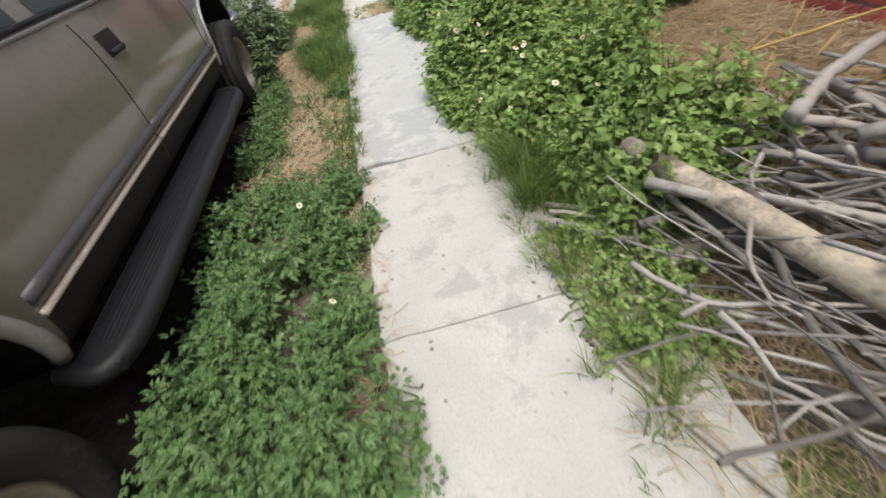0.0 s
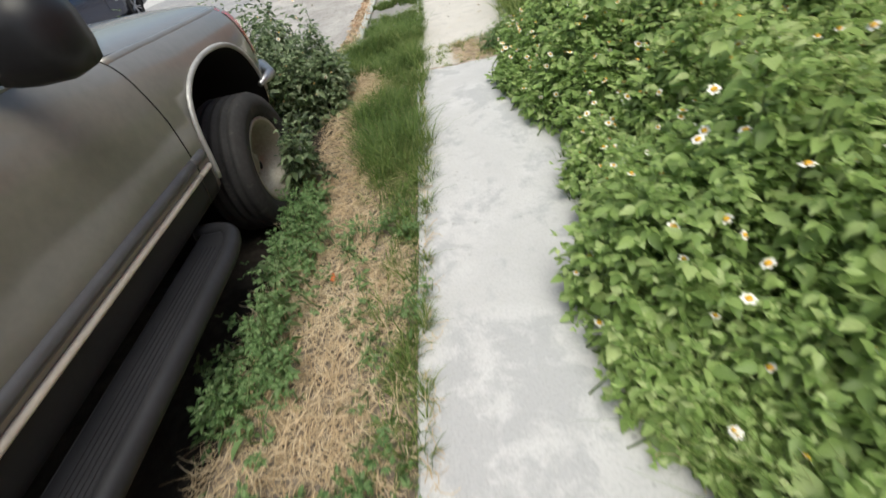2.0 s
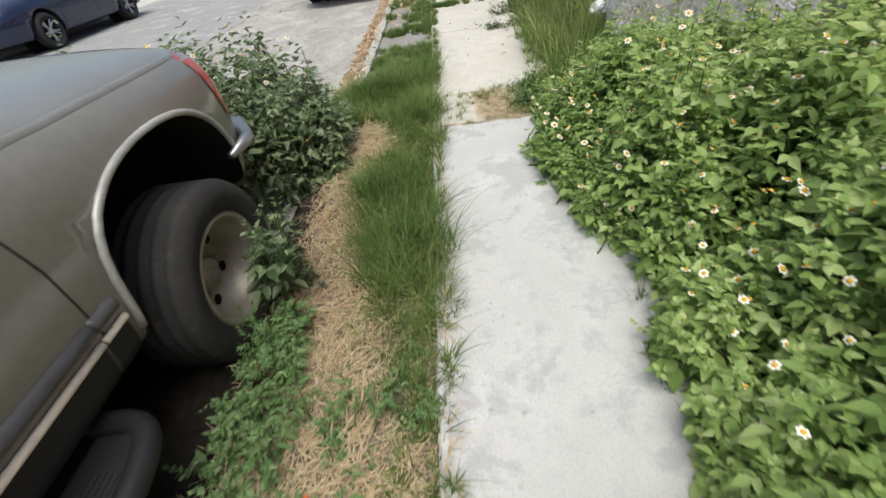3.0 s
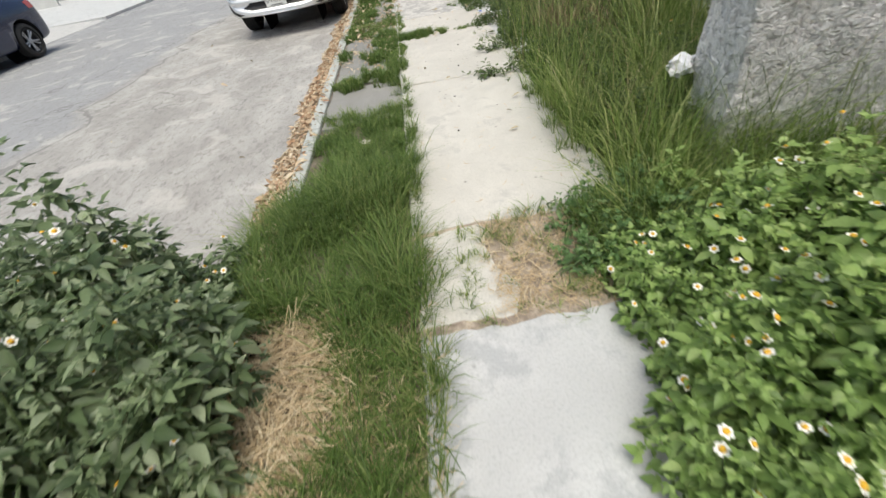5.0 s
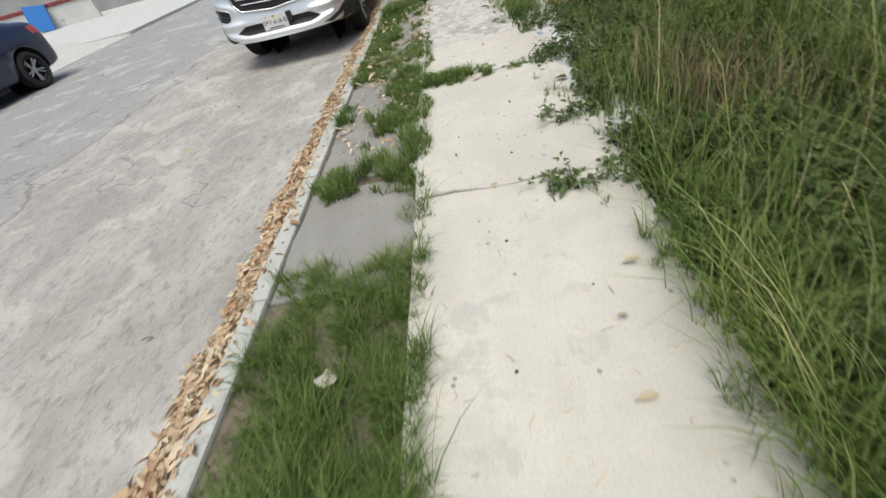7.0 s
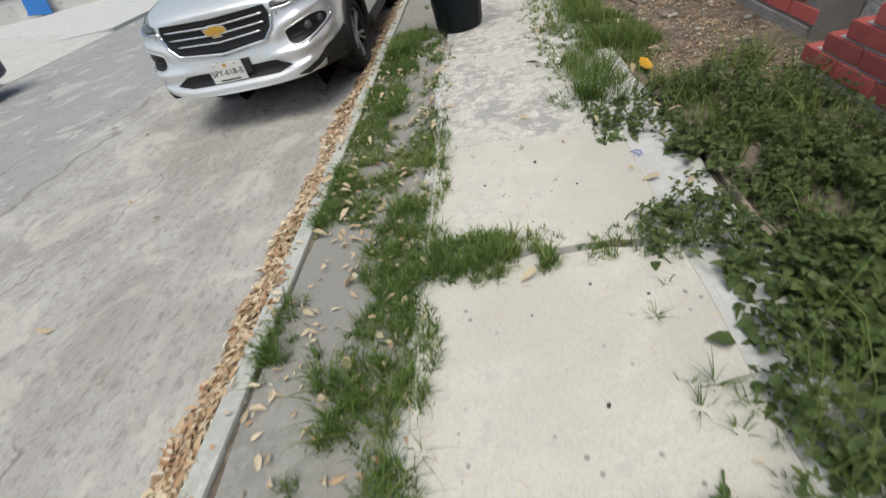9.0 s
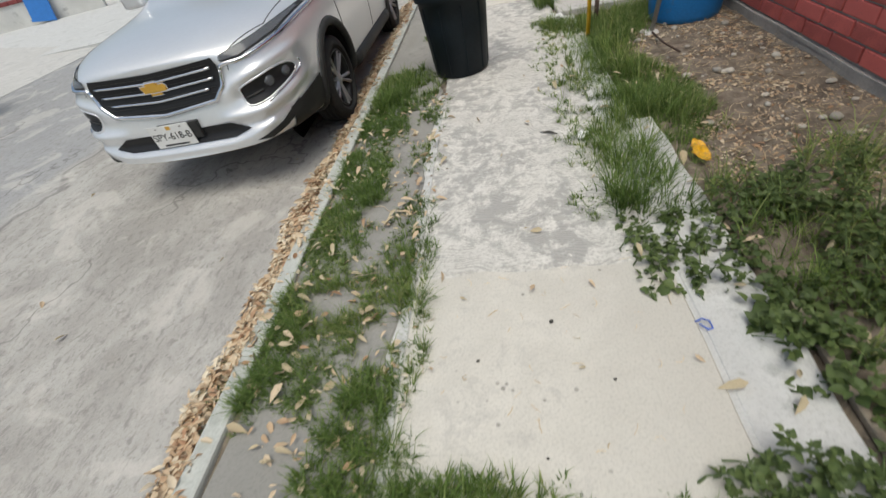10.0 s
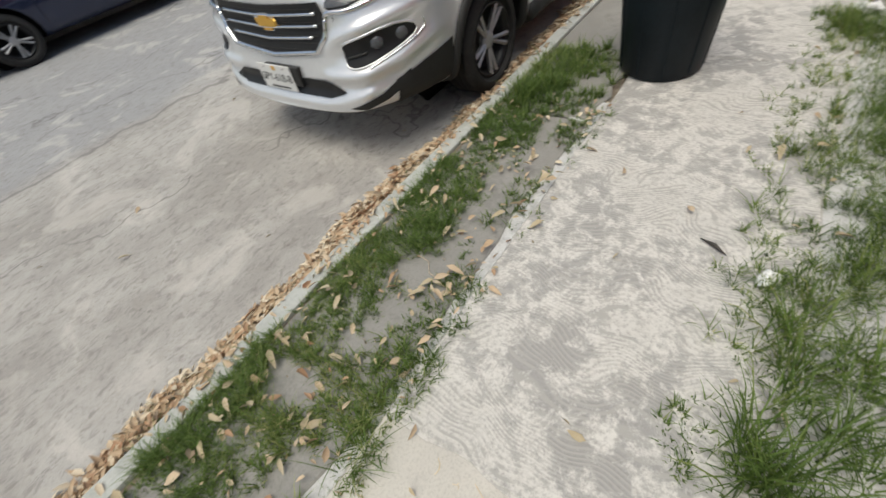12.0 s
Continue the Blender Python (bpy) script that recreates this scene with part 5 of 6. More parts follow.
def shoots_of(x, y, g, h, size, seed, nodes, leaflets, step, lean=0.06):
    """Leaflets of many upright shoots: opposite leaves in crossed pairs down each stem, small and lifted at the tip, larger and drooping below."""
    r = np.random.default_rng(seed)
    n = len(x)
    a0, la = r.uniform(0, math.tau, n), r.uniform(0, math.tau, n)
    tilt = r.normal(0, lean, n)
    own = r.uniform(0.72, 1.25, n)
    base, head, dips, longs = [], [], [], []
    for k in range(nodes):
        down = step * (k + r.uniform(-0.3, 0.3, n))
        zz = h - down
        ok = zz > 0.01
        cx, cy = x + np.cos(la) * tilt * zz / np.maximum(h, 0.05), y + np.sin(la) * tilt * zz / np.maximum(h, 0.05)
        for half in (0, 1):
            a = a0 + k * math.pi / 2 + half * math.pi + r.normal(0, 0.35, n)
            grow = size * own * min(1.12, 0.50 + 0.22 * k) * r.uniform(0.75, 1.2, n)
            dip = -0.55 + 0.24 * k + r.normal(0, 0.28, n)
            stalk = grow * (0.35 + 0.10 * k)
            for along, turn, scale in leaflets:
                p = stalk * along + (grow * 0.25 * along if len(leaflets) > 3 else 0)
                o = np.stack([cx + np.cos(a) * np.cos(dip) * p, cy + np.sin(a) * np.cos(dip) * p, g + zz - np.sin(dip) * p], -1)
                base.append(o[ok]), head.append((a + turn)[ok]), dips.append((dip + 0.12 * abs(turn) + r.normal(0, 0.15, n))[ok]), longs.append((grow * scale)[ok])
    return np.concatenate(base), np.concatenate(head), np.concatenate(dips), np.concatenate(longs)


def thicket(label, x0, x1, y0, y1, height, n, seed, size=0.055, flowers=0, material=None, patch=0.0, slim=0.62, leaflets=TRIPLE, nodes=5, step=0.038, low=0.5, stray=0.3):
    """A clump of n leafy weed shoots over the mound height(x, y), with lower leaves and stems under them and small white flowers above."""
    r = np.random.default_rng(seed)
    ox, oy = (x0 + x1) / 2, (y0 + y1) / 2
    bush = thing("flowering_weed_clump" if flowers else "weed_clump", label, "weeds", pose(ox, oy, 0))

    def grown(k):
        x, y = r.uniform(x0, x1, k), r.uniform(y0, y1, k)
        h = height(x, y) * (0.50 + 0.55 * field_noise(x, y, 1.5, 3) + 0.35 * field_noise(x, y, 3.6, 4) + 0.22 * field_noise(x, y, 7.5, 6))
        ok = h > 0.03
        if patch:
            ok &= field_noise(x, y, 2.2, seed + 8) > patch * r.uniform(0.7, 1.3, k)
        return x[ok], y[ok], h[ok]
    x, y, h = grown(n)
    h = h * r.uniform(0.78, 1.08, len(x)) + (r.uniform(0, 1, len(x)) < stray) * r.uniform(0, 0.10, len(x)) * np.clip(h / 0.3, 0.2, 1.2)
    g = ground_at(x, y)
    o, a, dip, L = shoots_of(x - ox, y - oy, g, h, size, seed + 1, nodes, leaflets, step)
    tagged(np_mesh("foliage", *blade_leaves(o, a, dip, L, slim, seed + 2), material or M_BUSH, bush), "pointed green leaves in tufts", kind="stuff")
    if low:
        lx, ly, lh = grown(int(n * low * 4))
        lz = ground_at(lx, ly) + lh * r.uniform(0.08, 0.66, len(lx))
        leaves("lower_foliage", lx - ox, ly - oy, lz, size * 1.1, material or M_BUSH, seed + 3, 0.9, slim, parent=bush, label="shaded lower leaves", kind="stuff")
    bm = bmesh.new()
    for i in r.choice(len(x), min(150, len(x)), replace=False):
        top = Vector((x[i] - ox, y[i] - oy, g[i] + h[i] * 0.96))
        foot = Vector((x[i] - ox + r.normal(0, 0.05), y[i] - oy + r.normal(0, 0.05), g[i] - 0.02))
        tube([foot, (foot + top) / 2 + Vector((r.normal(0, 0.02), r.normal(0, 0.02), 0)), top], [0.0045, 0.0035, 0.002], 4, bm, False)
    tagged(part("stem_mass", bm, M_STEM, bush), kind="stuff")
    for i in r.choice(len(x), min(flowers, len(x)), replace=False):
        fl = new("flower", FLOWER)
        fl.parent = bush
        fl.location = (x[i] - ox + r.normal(0, 0.02), y[i] - oy + r.normal(0, 0.02), g[i] + h[i] + r.uniform(0.015, 0.06))
        fl.rotation_euler = (r.normal(0, 0.5), r.normal(0, 0.5), r.uniform(0, 6))
        k = r.uniform(0.8, 1.12)
        fl.scale = (k, k, k) if r.uniform() < 0.75 else (0.7, 0.7, 1.2)
    return bush


def mound(xe, rise, top, y0, y1, fade=0.25):
    """Height that climbs away from the pavement's edge xe(y) to top, fading at both ends."""
    def h(x, y):
        e = np.clip((x - xe(y)) / rise, 0, 1)
        ends = np.clip((y - y0) / fade, 0, 1) * np.clip((y1 - y) / fade, 0, 1)
        return top * np.sqrt(e) * np.sqrt(np.clip(ends, 0, 1))
    return h


def strip(xa, xb, top, y0, y1, fade=0.3):
    """Height of a weedy strip between xa and xb that thins out towards the pavement."""
    def h(x, y):
        wob = 0.05 * np.sin(y * 6.1) + 0.04 * np.sin(y * 13.7)
        e = np.clip((x - xa) / 0.12, 0, 1) * np.clip((xb + wob - x) / 0.16, 0, 1)
        return top * np.sqrt(e * np.clip((y - y0) / fade, 0, 1) * np.clip((y1 - y) / fade, 0, 1))
    return h


def right_edge(y):
    """Where the weeds on the house side begin, swelling and drawing back along the pavement."""
    return np.interp(y, (4.3, 4.75, 5.0, 5.35, 5.9, 6.35, 6.7, 7.05, 7.45, 7.95, 8.5), (0.78, 0.70, 0.55, 0.55, 0.72, 0.80, 0.74, 0.60, 0.58, 0.68, 0.72)) + 0.03 * np.sin(y * 9.1) + 0.02 * np.sin(y * 17.3)


# the big thicket of white-flowered weeds on the house side
spans = ((4.35, 5.25, 0.44, 26), (5.05, 6.2, 0.56, 60), (6.0, 7.1, 0.58, 80), (6.9, 7.75, 0.52, 60), (7.55, 8.22, 0.36, 34))
for k, (ya, yb, top, fl) in enumerate(spans):
    area = yb - ya
    thicket("dense green weeds with small white yellow-centred flowers", 0.42, 1.55 if k else 1.40, ya, yb, mound(right_edge, 0.45, top, ya - 0.1, yb + 0.1, 0.22), int(780 * area), 100 + 11 * k, 0.046 if k < 4 else 0.042, int(fl * 1.8))
    if k:
        thicket("tall green weeds with small white flowers by the wall", 1.45, 2.40, ya + (0.3 if k == 1 else 0), yb, mound(lambda y: 0 * y + 0.9, 0.5, top + (0.0, -0.16, -0.04, -0.04, -0.16)[k], ya - 0.1, yb + 0.1, 0.22), int(620 * area), 300 + 11 * k, 0.050 if k < 4 else 0.042, fl)
# low mixed weeds at the branch pile
thicket("low green weeds at the edge of the pavement", 0.60, 1.02, 3.25, 3.92, mound(lambda y: 0 * y + 0.62, 0.12, 0.12, 3.15, 3.97, 0.15), 130, 501, 0.034, 0, low=0.3)
thicket("low green weeds beside the branch pile", 0.80, 1.50, 3.75, 4.35, mound(lambda y: 0 * y + 0.80, 0.3, 0.34, 3.6, 4.6, 0.2), 190, 503, 0.042, 0)
# weeds on the verge and round the truck
thicket("lush low green weeds on the verge", -0.72, 0.10, 1.6, 3.3, strip(-0.74, 0.04, 0.20, 1.4, 3.6), 800, 511, 0.052, 6, M_FERN, slim=0.46, leaflets=FEATHER, nodes=4, step=0.034, low=0.6)
thicket("lush low green weeds on the verge", -0.72, 0.10, 3.1, 4.9, strip(-0.74, 0.02, 0.17, 2.9, 4.95, 0.5), 800, 513, 0.050, 4, M_FERN, patch=0.18, slim=0.46, leaflets=FEATHER, nodes=4, step=0.032, low=0.6)
thicket("green weeds growing against the parked truck", -0.74, -0.42, 5.05, 6.5, mound(lambda y: -0.75 + 0 * y, 0.1, 0.15, 4.9, 6.6, 0.5), 190, 515, 0.046, 0, M_FERN, patch=0.40, slim=0.42, leaflets=FEATHER, nodes=4, step=0.03, low=0.4)
thicket("leafy grey-green weed growing before the truck's wheel", -0.74, -0.52, 6.42, 6.78, lambda x, y: 0.36 * np.clip(1.1 - ((x + 0.63) / 0.12) ** 2 - ((y - 6.60) / 0.20) ** 2, 0, 1), 26, 517, 0.055, 0, M_GREYBUSH, slim=0.5, nodes=5, low=0.2)
thicket("small green weeds in dry grass", -0.35, -0.02, 4.9, 6.2, mound(lambda y: -0.34 + 0.1 * np.sin(y * 4), 0.3, 0.09, 4.7, 6.3, 0.3), 130, 519, 0.040, 0, M_FERN, patch=0.34, slim=0.42, leaflets=FEATHER, nodes=3, step=0.025, low=0.2)


def left_bush(x, y):
    return (0.47 + 0.40 * field_noise(x, y, 1.1, 91)) * np.sqrt(np.clip(1 - (0.65 + 0.8 * field_noise(x, y, 0.9, 93)) * (((x + 1.24) / 0.70) ** 2 + ((y - 7.92) / 0.80) ** 2), 0, 1))


thicket("tall bushy weed with white flowers beside the truck's nose", -1.9, -0.56, 7.12, 8.75, left_bush, 760, 531, 0.060, 90, M_GREYBUSH, slim=0.50, nodes=6, step=0.045, low=0.4, stray=0.5)
thicket("leafy green weeds among tall grass", 1.0, 2.2, 8.9, 10.9, mound(lambda y: 0 * y + 0.98, 0.3, 0.24, 8.7, 11.1, 0.3), 800, 561, 0.042, 6, M_DARKBUSH, low=0.9)
thicket("bright broad-leaved weed at the grass edge", 1.02, 1.22, 8.40, 8.62, lambda x, y: 0.26 * np.clip(1.1 - ((x - 1.12) / 0.12) ** 2 - ((y - 8.50) / 0.13) ** 2, 0, 1), 16, 563, 0.055, 0, M_BUSH, low=0.3)
# dark low weeds further along the house side
thicket("dark low weeds and creepers by the brick wall", 1.28, 2.25, 10.2, 11.6, mound(lambda y: 1.24 + 0 * y, 0.3, 0.30, 10.0, 11.8, 0.3), 560, 541, 0.040, 0, M_DARKBUSH, patch=0.10)
thicket("dark low weeds and creepers by the brick wall", 1.32, 2.08, 11.4, 12.6, mound(lambda y: 1.36 + 0 * y, 0.2, 0.16, 11.2, 12.8, 0.3), 420, 543, 0.040, 0, M_DARKBUSH, patch=0.34)
thicket("dark low weeds and creepers by the brick wall", 1.34, 2.08, 12.4, 13.65, mound(lambda y: 1.38 + 0 * y, 0.2, 0.14, 12.2, 13.95, 0.5), 360, 545, 0.036, 0, M_DARKBUSH, patch=0.36)
for x0, x1, y0, y1, top, n, sd, size, wide in ((1.0, 1.42, 11.15, 11.75, 0.13, 70, 547, 0.044, 0.85), (0.90, 1.28, 12.10, 12.42, 0.10, 55, 549, 0.032, 0.7), (0.90, 1.36, 12.98, 13.45, 0.08, 60, 551, 0.034, 0.8), (1.18, 1.45, 12.55, 12.98, 0.09, 28, 553, 0.042, 0.85), (1.10, 1.50, 11.78, 12.16, 0.12, 46, 565, 0.052, 0.75)):
    thicket("creeping weed with rounded leaves over the cement border", x0, x1, y0, y1, mound(lambda y: x0 - 0.06 + 0 * y, 0.2, top, y0 - 0.12, y1 + 0.12, 0.15), n, sd, size, 0, M_DARKBUSH, slim=wide, nodes=3, step=0.022, low=0.7)
thicket("small weed reaching over the pavement", 0.64, 1.12, 10.44, 10.60, mound(lambda y: 0.55 + 0 * y, 0.2, 0.07, 10.38, 10.64, 0.06), 24, 555, 0.045, 0, M_DARKBUSH, slim=0.45, nodes=3, step=0.02, low=0.3)
thicket("small weed reaching over the pavement", 0.76, 1.10, 11.12, 11.28, mound(lambda y: 0.70 + 0 * y, 0.2, 0.08, 11.08, 11.34, 0.06), 18, 557, 0.045, 0, M_DARKBUSH, slim=0.45, nodes=3, step=0.02, low=0.3)
thicket("green weeds in the broken gap of the pavement", 0.58, 1.10, 8.15, 8.66, mound(lambda y: 0.56 + 0 * y, 0.3, 0.14, 8.0, 8.8, 0.15), 110, 559, 0.038, 0, M_FERN, low=0.3)


# grasses
def lawn(label, n, x0, x1, y0, y1, tall, wide, lean, material, seed, patch=0.0, scale=1.5, shape=None, name="grass", tuft=14):
    x, y = spread(n, x0, x1, y0, y1, seed, patch, scale)
    if shape is None:
        fx, fy = 0.35 * (x1 - x0), min(0.35 * (y1 - y0), 0.3)

        def shape(px, py):
            near = np.minimum(np.minimum(px - x0, x1 - px) / fx, np.minimum(py - y0, y1 - py) / fy)
            return np.clip(near * 1.7 + 0.9 * (field_noise(px, py, 3.0, seed + 9) - 0.40), 0, 1)
    if shape is not None:
        dense = shape(x, y)
        keep = dense > np.random.default_rng(seed + 2).uniform(0, 1, len(x))
        x, y, dense = x[keep], y[keep], dense[keep]
    r = np.random.default_rng(seed + 4)
    if tuft:
        # blades gather in tufts and lean out of them
        centre = r.integers(0, max(1, len(x) // tuft), len(x))
        a, d = r.uniform(0, math.tau, len(x)), np.abs(r.normal(0, 0.10 * tall + 0.006, len(x)))
        own = r.uniform(0.55, 1.25, len(x))[centre]
        x, y, dense = x[centre] + np.cos(a) * d, y[centre] + np.sin(a) * d, dense[centre]
    else:
        a, own = None, 1.0
    h = (0.5 + 0.5 * np.clip(dense, 0, 1)) * own * tall * (0.6 + 0.8 * field_noise(x, y, 1.3, seed + 5))
    return blades(name, x, y, ground_at(x, y) - 0.005, h, wide, lean, material, seed + 7, label=label, away=a)


def tall_verge(x, y):
    left = np.where(y < 8.2, -0.50 + 0.22 * np.clip(7.2 - y, 0, 1.5), np.where(y < 9.15, -0.88 + 0.05 * np.sin(y * 7), -0.62))
    straw = ((x + 0.43) / 0.16) ** 2 + ((y - 7.88) / 0.32) ** 2
    return np.clip((x - left) / 0.12, 0, 1) * np.clip((0.07 + 0.05 * np.sin(y * 9) * np.sin(y * 4.3) + 0.03 * np.sin(y * 17) - x) / 0.10, 0, 1) * np.clip((y - 5.9) / 0.8, 0, 1) * np.clip((9.5 - y) / 0.5, 0, 1) * (straw > 1)


lawn("tall soft green grass along the pavement", 52000, -1.0, 0.10, 5.9, 9.6, 0.155, 0.0038, 1.15, M_GRASS, 601, shape=tall_verge)
lawn("short soft green grass on the verge", 17000, -0.64, 0.09, 9.0, 10.25, 0.085, 0.0036, 1.1, M_GRASS, 609, 0.12, 3)
lawn("soft green grass on the verge", 4200, -0.62, 0.05, 10.72, 11.12, 0.09, 0.005, 0.8, M_GRASS, 611, 0.35, 3)
lawn("soft green grass on the verge", 5000, -0.40, 0.08, 10.95, 11.85, 0.085, 0.005, 0.8, M_GRASS, 613, 0.35, 2.5)
lawn("grass tufts along the pavement's edge", 17000, -0.30, 0.09, 11.5, 13.6, 0.055, 0.0042, 1.0, M_GRASS, 615, 0.26, 2)
lawn("grass tufts growing in the pavement joint", 8000, -0.16, 0.56, 12.06, 12.38, 0.052, 0.0045, 0.9, M_GRASS, 617, 0.2, 2)
lawn("grass tufts growing in the pavement joint", 2400, 0.36, 1.06, 12.10, 12.34, 0.045, 0.004, 0.9, M_GRASS, 619, 0.45, 3)
lawn("straggling grass over the pavement's edge", 7500, -0.09, 0.08, 8.7, 13.4, 0.07, 0.0036, 1.4, M_GRASS, 629, 0.34, 2.4)
lawn("olive grass among the creepers", 5000, 1.30, 2.1, 11.3, 13.9, 0.16, 0.0045, 0.9, M_TALL, 646, 0.3, 1.4)
lawn("short grass along the kerb", 48000, -0.88, -0.22, 12.5, 15.1, 0.048, 0.0034, 1.15, M_GRASS, 621, 0.12, 2)
lawn("short grass along the kerb", 1500, -0.70, -0.50, 11.65, 12.15, 0.08, 0.0045, 0.9, M_GRASS, 623)
lawn("sparse grass between cement and pavement", 5000, -0.20, 0.06, 13.1, 15.2, 0.038, 0.004, 1.0, M_GRASS, 625, 0.35, 2.2)
lawn("short grass beside the bin", 8000, -0.64, -0.02, 14.95, 15.85, 0.085, 0.0045, 0.9, M_GRASS, 627, 0.3, 1.6)
lawn("grass tuft at the far joint", 700, -0.35, 0.0, 16.6, 16.9, 0.08, 0.0045, 0.9, M_GRASS, 628)


def tall_right(x, y):
    edge = 0.92 - 0.20 * np.clip((8.9 - y) / 0.5, 0, 1) + 0.06 * np.sin(y * 3.1) + 0.04 * np.sin(y * 7.3)
    return np.clip((x - edge) / 0.16, 0, 1) * np.clip((y - 8.12) / 0.25, 0, 1) * np.clip((10.9 - y) / 1.3, 0, 1)


lawn("tall yellowing grass on the house side", 15000, 0.85, 1.75, 8.15, 11.9, 0.36, 0.0046, 1.0, M_TALL, 631, shape=tall_right, name="tall_grass")
lawn("tall yellowing grass by the house wall", 9000, 1.70, 2.28, 9.02, 11.9, 0.52, 0.0060, 0.5, M_TALL, 633, name="tall_grass")
lawn("green undergrowth in the tall grass", 15000, 0.80, 2.2, 8.1, 12.0, 0.22, 0.0060, 0.9, M_GRASS, 635, shape=tall_right)
lawn("fine shaded grass hanging over the pavement's edge", 3000, 0.66, 1.0, 5.0, 8.3, 0.09, 0.0036, 0.9, M_GRASS, 637, 0.25, 1.5)
lawn("long fine grass hanging over the pavement's edge", 26000, 0.66, 1.45, 3.6, 5.4, 0.21, 0.0030, 1.1, M_GRASS, 645, 0.22, 1.4)
lawn("thin dry grass over the broken pavement", 2600, 0.02, 0.80, 7.9, 8.66, 0.05, 0.003, 1.4, M_TALL, 656, 0.35, 3)
lawn("dense green grass beside the broken pavement", 8000, 0.68, 1.30, 8.05, 8.66, 0.13, 0.0045, 0.9, M_GRASS, 652)
lawn("straggling grass over the pavement's edge", 4200, -0.12, 0.06, 4.7, 8.7, 0.085, 0.0038, 1.4, M_GRASS, 647, 0.30, 2.6)
lawn("loose grass sprigs on the pavement", 2000, 0.80, 1.06, 8.7, 12.0, 0.055, 0.0035, 1.3, M_GRASS, 650, 0.46, 2.4)
lawn("ragged grass creeping over the pavement's edge", 5200, 0.70, 1.22, 13.35, 16.5, 0.050, 0.004, 1.1, M_GRASS, 648, 0.42, 1.7)
lawn("weedy grass on the broken pavement edge", 6500, 0.56, 1.08, 2.5, 4.8, 0.11, 0.0036, 1.1, M_TALL, 638, 0.30, 2.5)
lawn("thin grass along the pavement", 4600, -0.20, 0.05, 4.8, 8.7, 0.08, 0.0045, 0.9, M_GRASS, 639, 0.35, 2)
# stalks with seed heads
x, y = spread(2600, 1.0, 2.2, 8.6, 11.6, 645)
blades("grass_stalk", x, y, ground_at(x, y), 0.58, 0.0030, 0.45, M_TALL, 640, label="straight yellow-green grass stalks by the house")
x, y = spread(220, 0.98, 2.2, 8.7, 10.9, 641)
blades("seed_stalk", x, y, ground_at(x, y), 0.62, 0.0032, 0.8, M_STRAW, 642, label="tall dry seed stalks in the grass")
x, y = spread(900, 1.25, 1.75, 10.4, 11.3, 643, 0.5, 2)
blades("seed_head", x, y, ground_at(x, y) + 0.18, 0.24, 0.006, 0.6, M_SEED, 644, label="brown feathery seed heads in the grass")


def front_lawn(x, y):
    edge = 0.86 + 0.10 * np.sin(y * 2.1 + 1) + 0.06 * np.sin(y * 5.7)
    soil = 1.62 + 0.10 * np.sin(y * 2.7) + np.clip(y - 15.5, 0, 1) * 0.5
    start = np.clip((y - 13.8 - 0.3 * np.clip(x - 1.3, 0, 1)) / 0.5, 0, 1)
    return np.clip((x - edge) / 0.26, 0.0, 1) ** 1.3 * np.clip((soil - x) / 0.25, 0, 1) * start * np.clip((16.66 - y) / 0.15, 0, 1)


lawn("short green lawn grass before the house", 76000, 0.68, 2.0, 13.4, 16.68, 0.090, 0.0038, 0.9, M_GRASS, 651, shape=front_lawn)
lawn("loose longer grass before the house", 3000, 0.9, 1.9, 13.9, 16.6, 0.17, 0.004, 0.8, M_TALL, 653, shape=front_lawn)
lawn("sparse dry grass at the pavement's edge", 2600, 0.70, 1.1, 13.4, 16.4, 0.055, 0.004, 1.1, M_TALL, 655, 0.4, 2.5)
lawn("coarse grass clump on the cement border", 1700, 0.86, 1.26, 13.40, 14.10, 0.14, 0.005, 1.0, M_GRASS, 657, name="grass_clump")
lawn("grass clump at the driveway's corner", 1500, 0.82, 1.16, 16.95, 17.6, 0.14, 0.005, 0.8, M_GRASS, 659, name="grass_clump")


# dry straw lying flat
def straw(label, n, x0, x1, y0, y1, seed, shape=None, lift=0.02, heap=0.0, long=0.11):
    """Curled dry strands lying over one another, heaped where shape is high."""
    x, y = spread(n, x0, x1, y0, y1, seed)
    r = np.random.default_rng(seed + 2)
    top = np.zeros(len(x))
    if shape is not None:
        top = shape(x, y)
        keep = top > r.uniform(0, 1, len(x))
        x, y, top = x[keep], y[keep], np.clip(top[keep], 0, 1)
    n = len(x)
    z = ground_at(x, y) + 0.004 + r.uniform(0, 1, n) * (lift + heap * top)
    a, bend = r.normal(0.9, 1.0, n) + math.pi * r.integers(0, 2, n), r.normal(0, 0.55, n)
    L, w, tip = long * r.uniform(0.35, 1.25, n), 0.0024 * r.uniform(0.6, 1.4, n), r.normal(0, 0.16, n) + 0.04
    v = np.zeros((n, 8, 3))
    px, py, pz = x.copy(), y.copy(), z.copy()
    for k in range(4):
        sx, sy = -np.sin(a) * w / 2, np.cos(a) * w / 2
        v[:, 2 * k], v[:, 2 * k + 1] = np.stack([px - sx, py - sy, pz], -1), np.stack([px + sx, py + sy, pz + w * 0.3], -1)
        px, py, pz = px + np.cos(a) * L / 3, py + np.sin(a) * L / 3, np.maximum(pz + tip * L / 3, z - 0.003)
        a = a + bend
    b = np.arange(n)[:, None] * 8
    quads = np.concatenate([b + np.array((0, 1, 3, 2)) + 2 * k for k in range(3)])
    return tagged(np_mesh("dry_straw", v.reshape(-1, 3), [], quads, M_STRAW), label, "straw", kind="stuff")


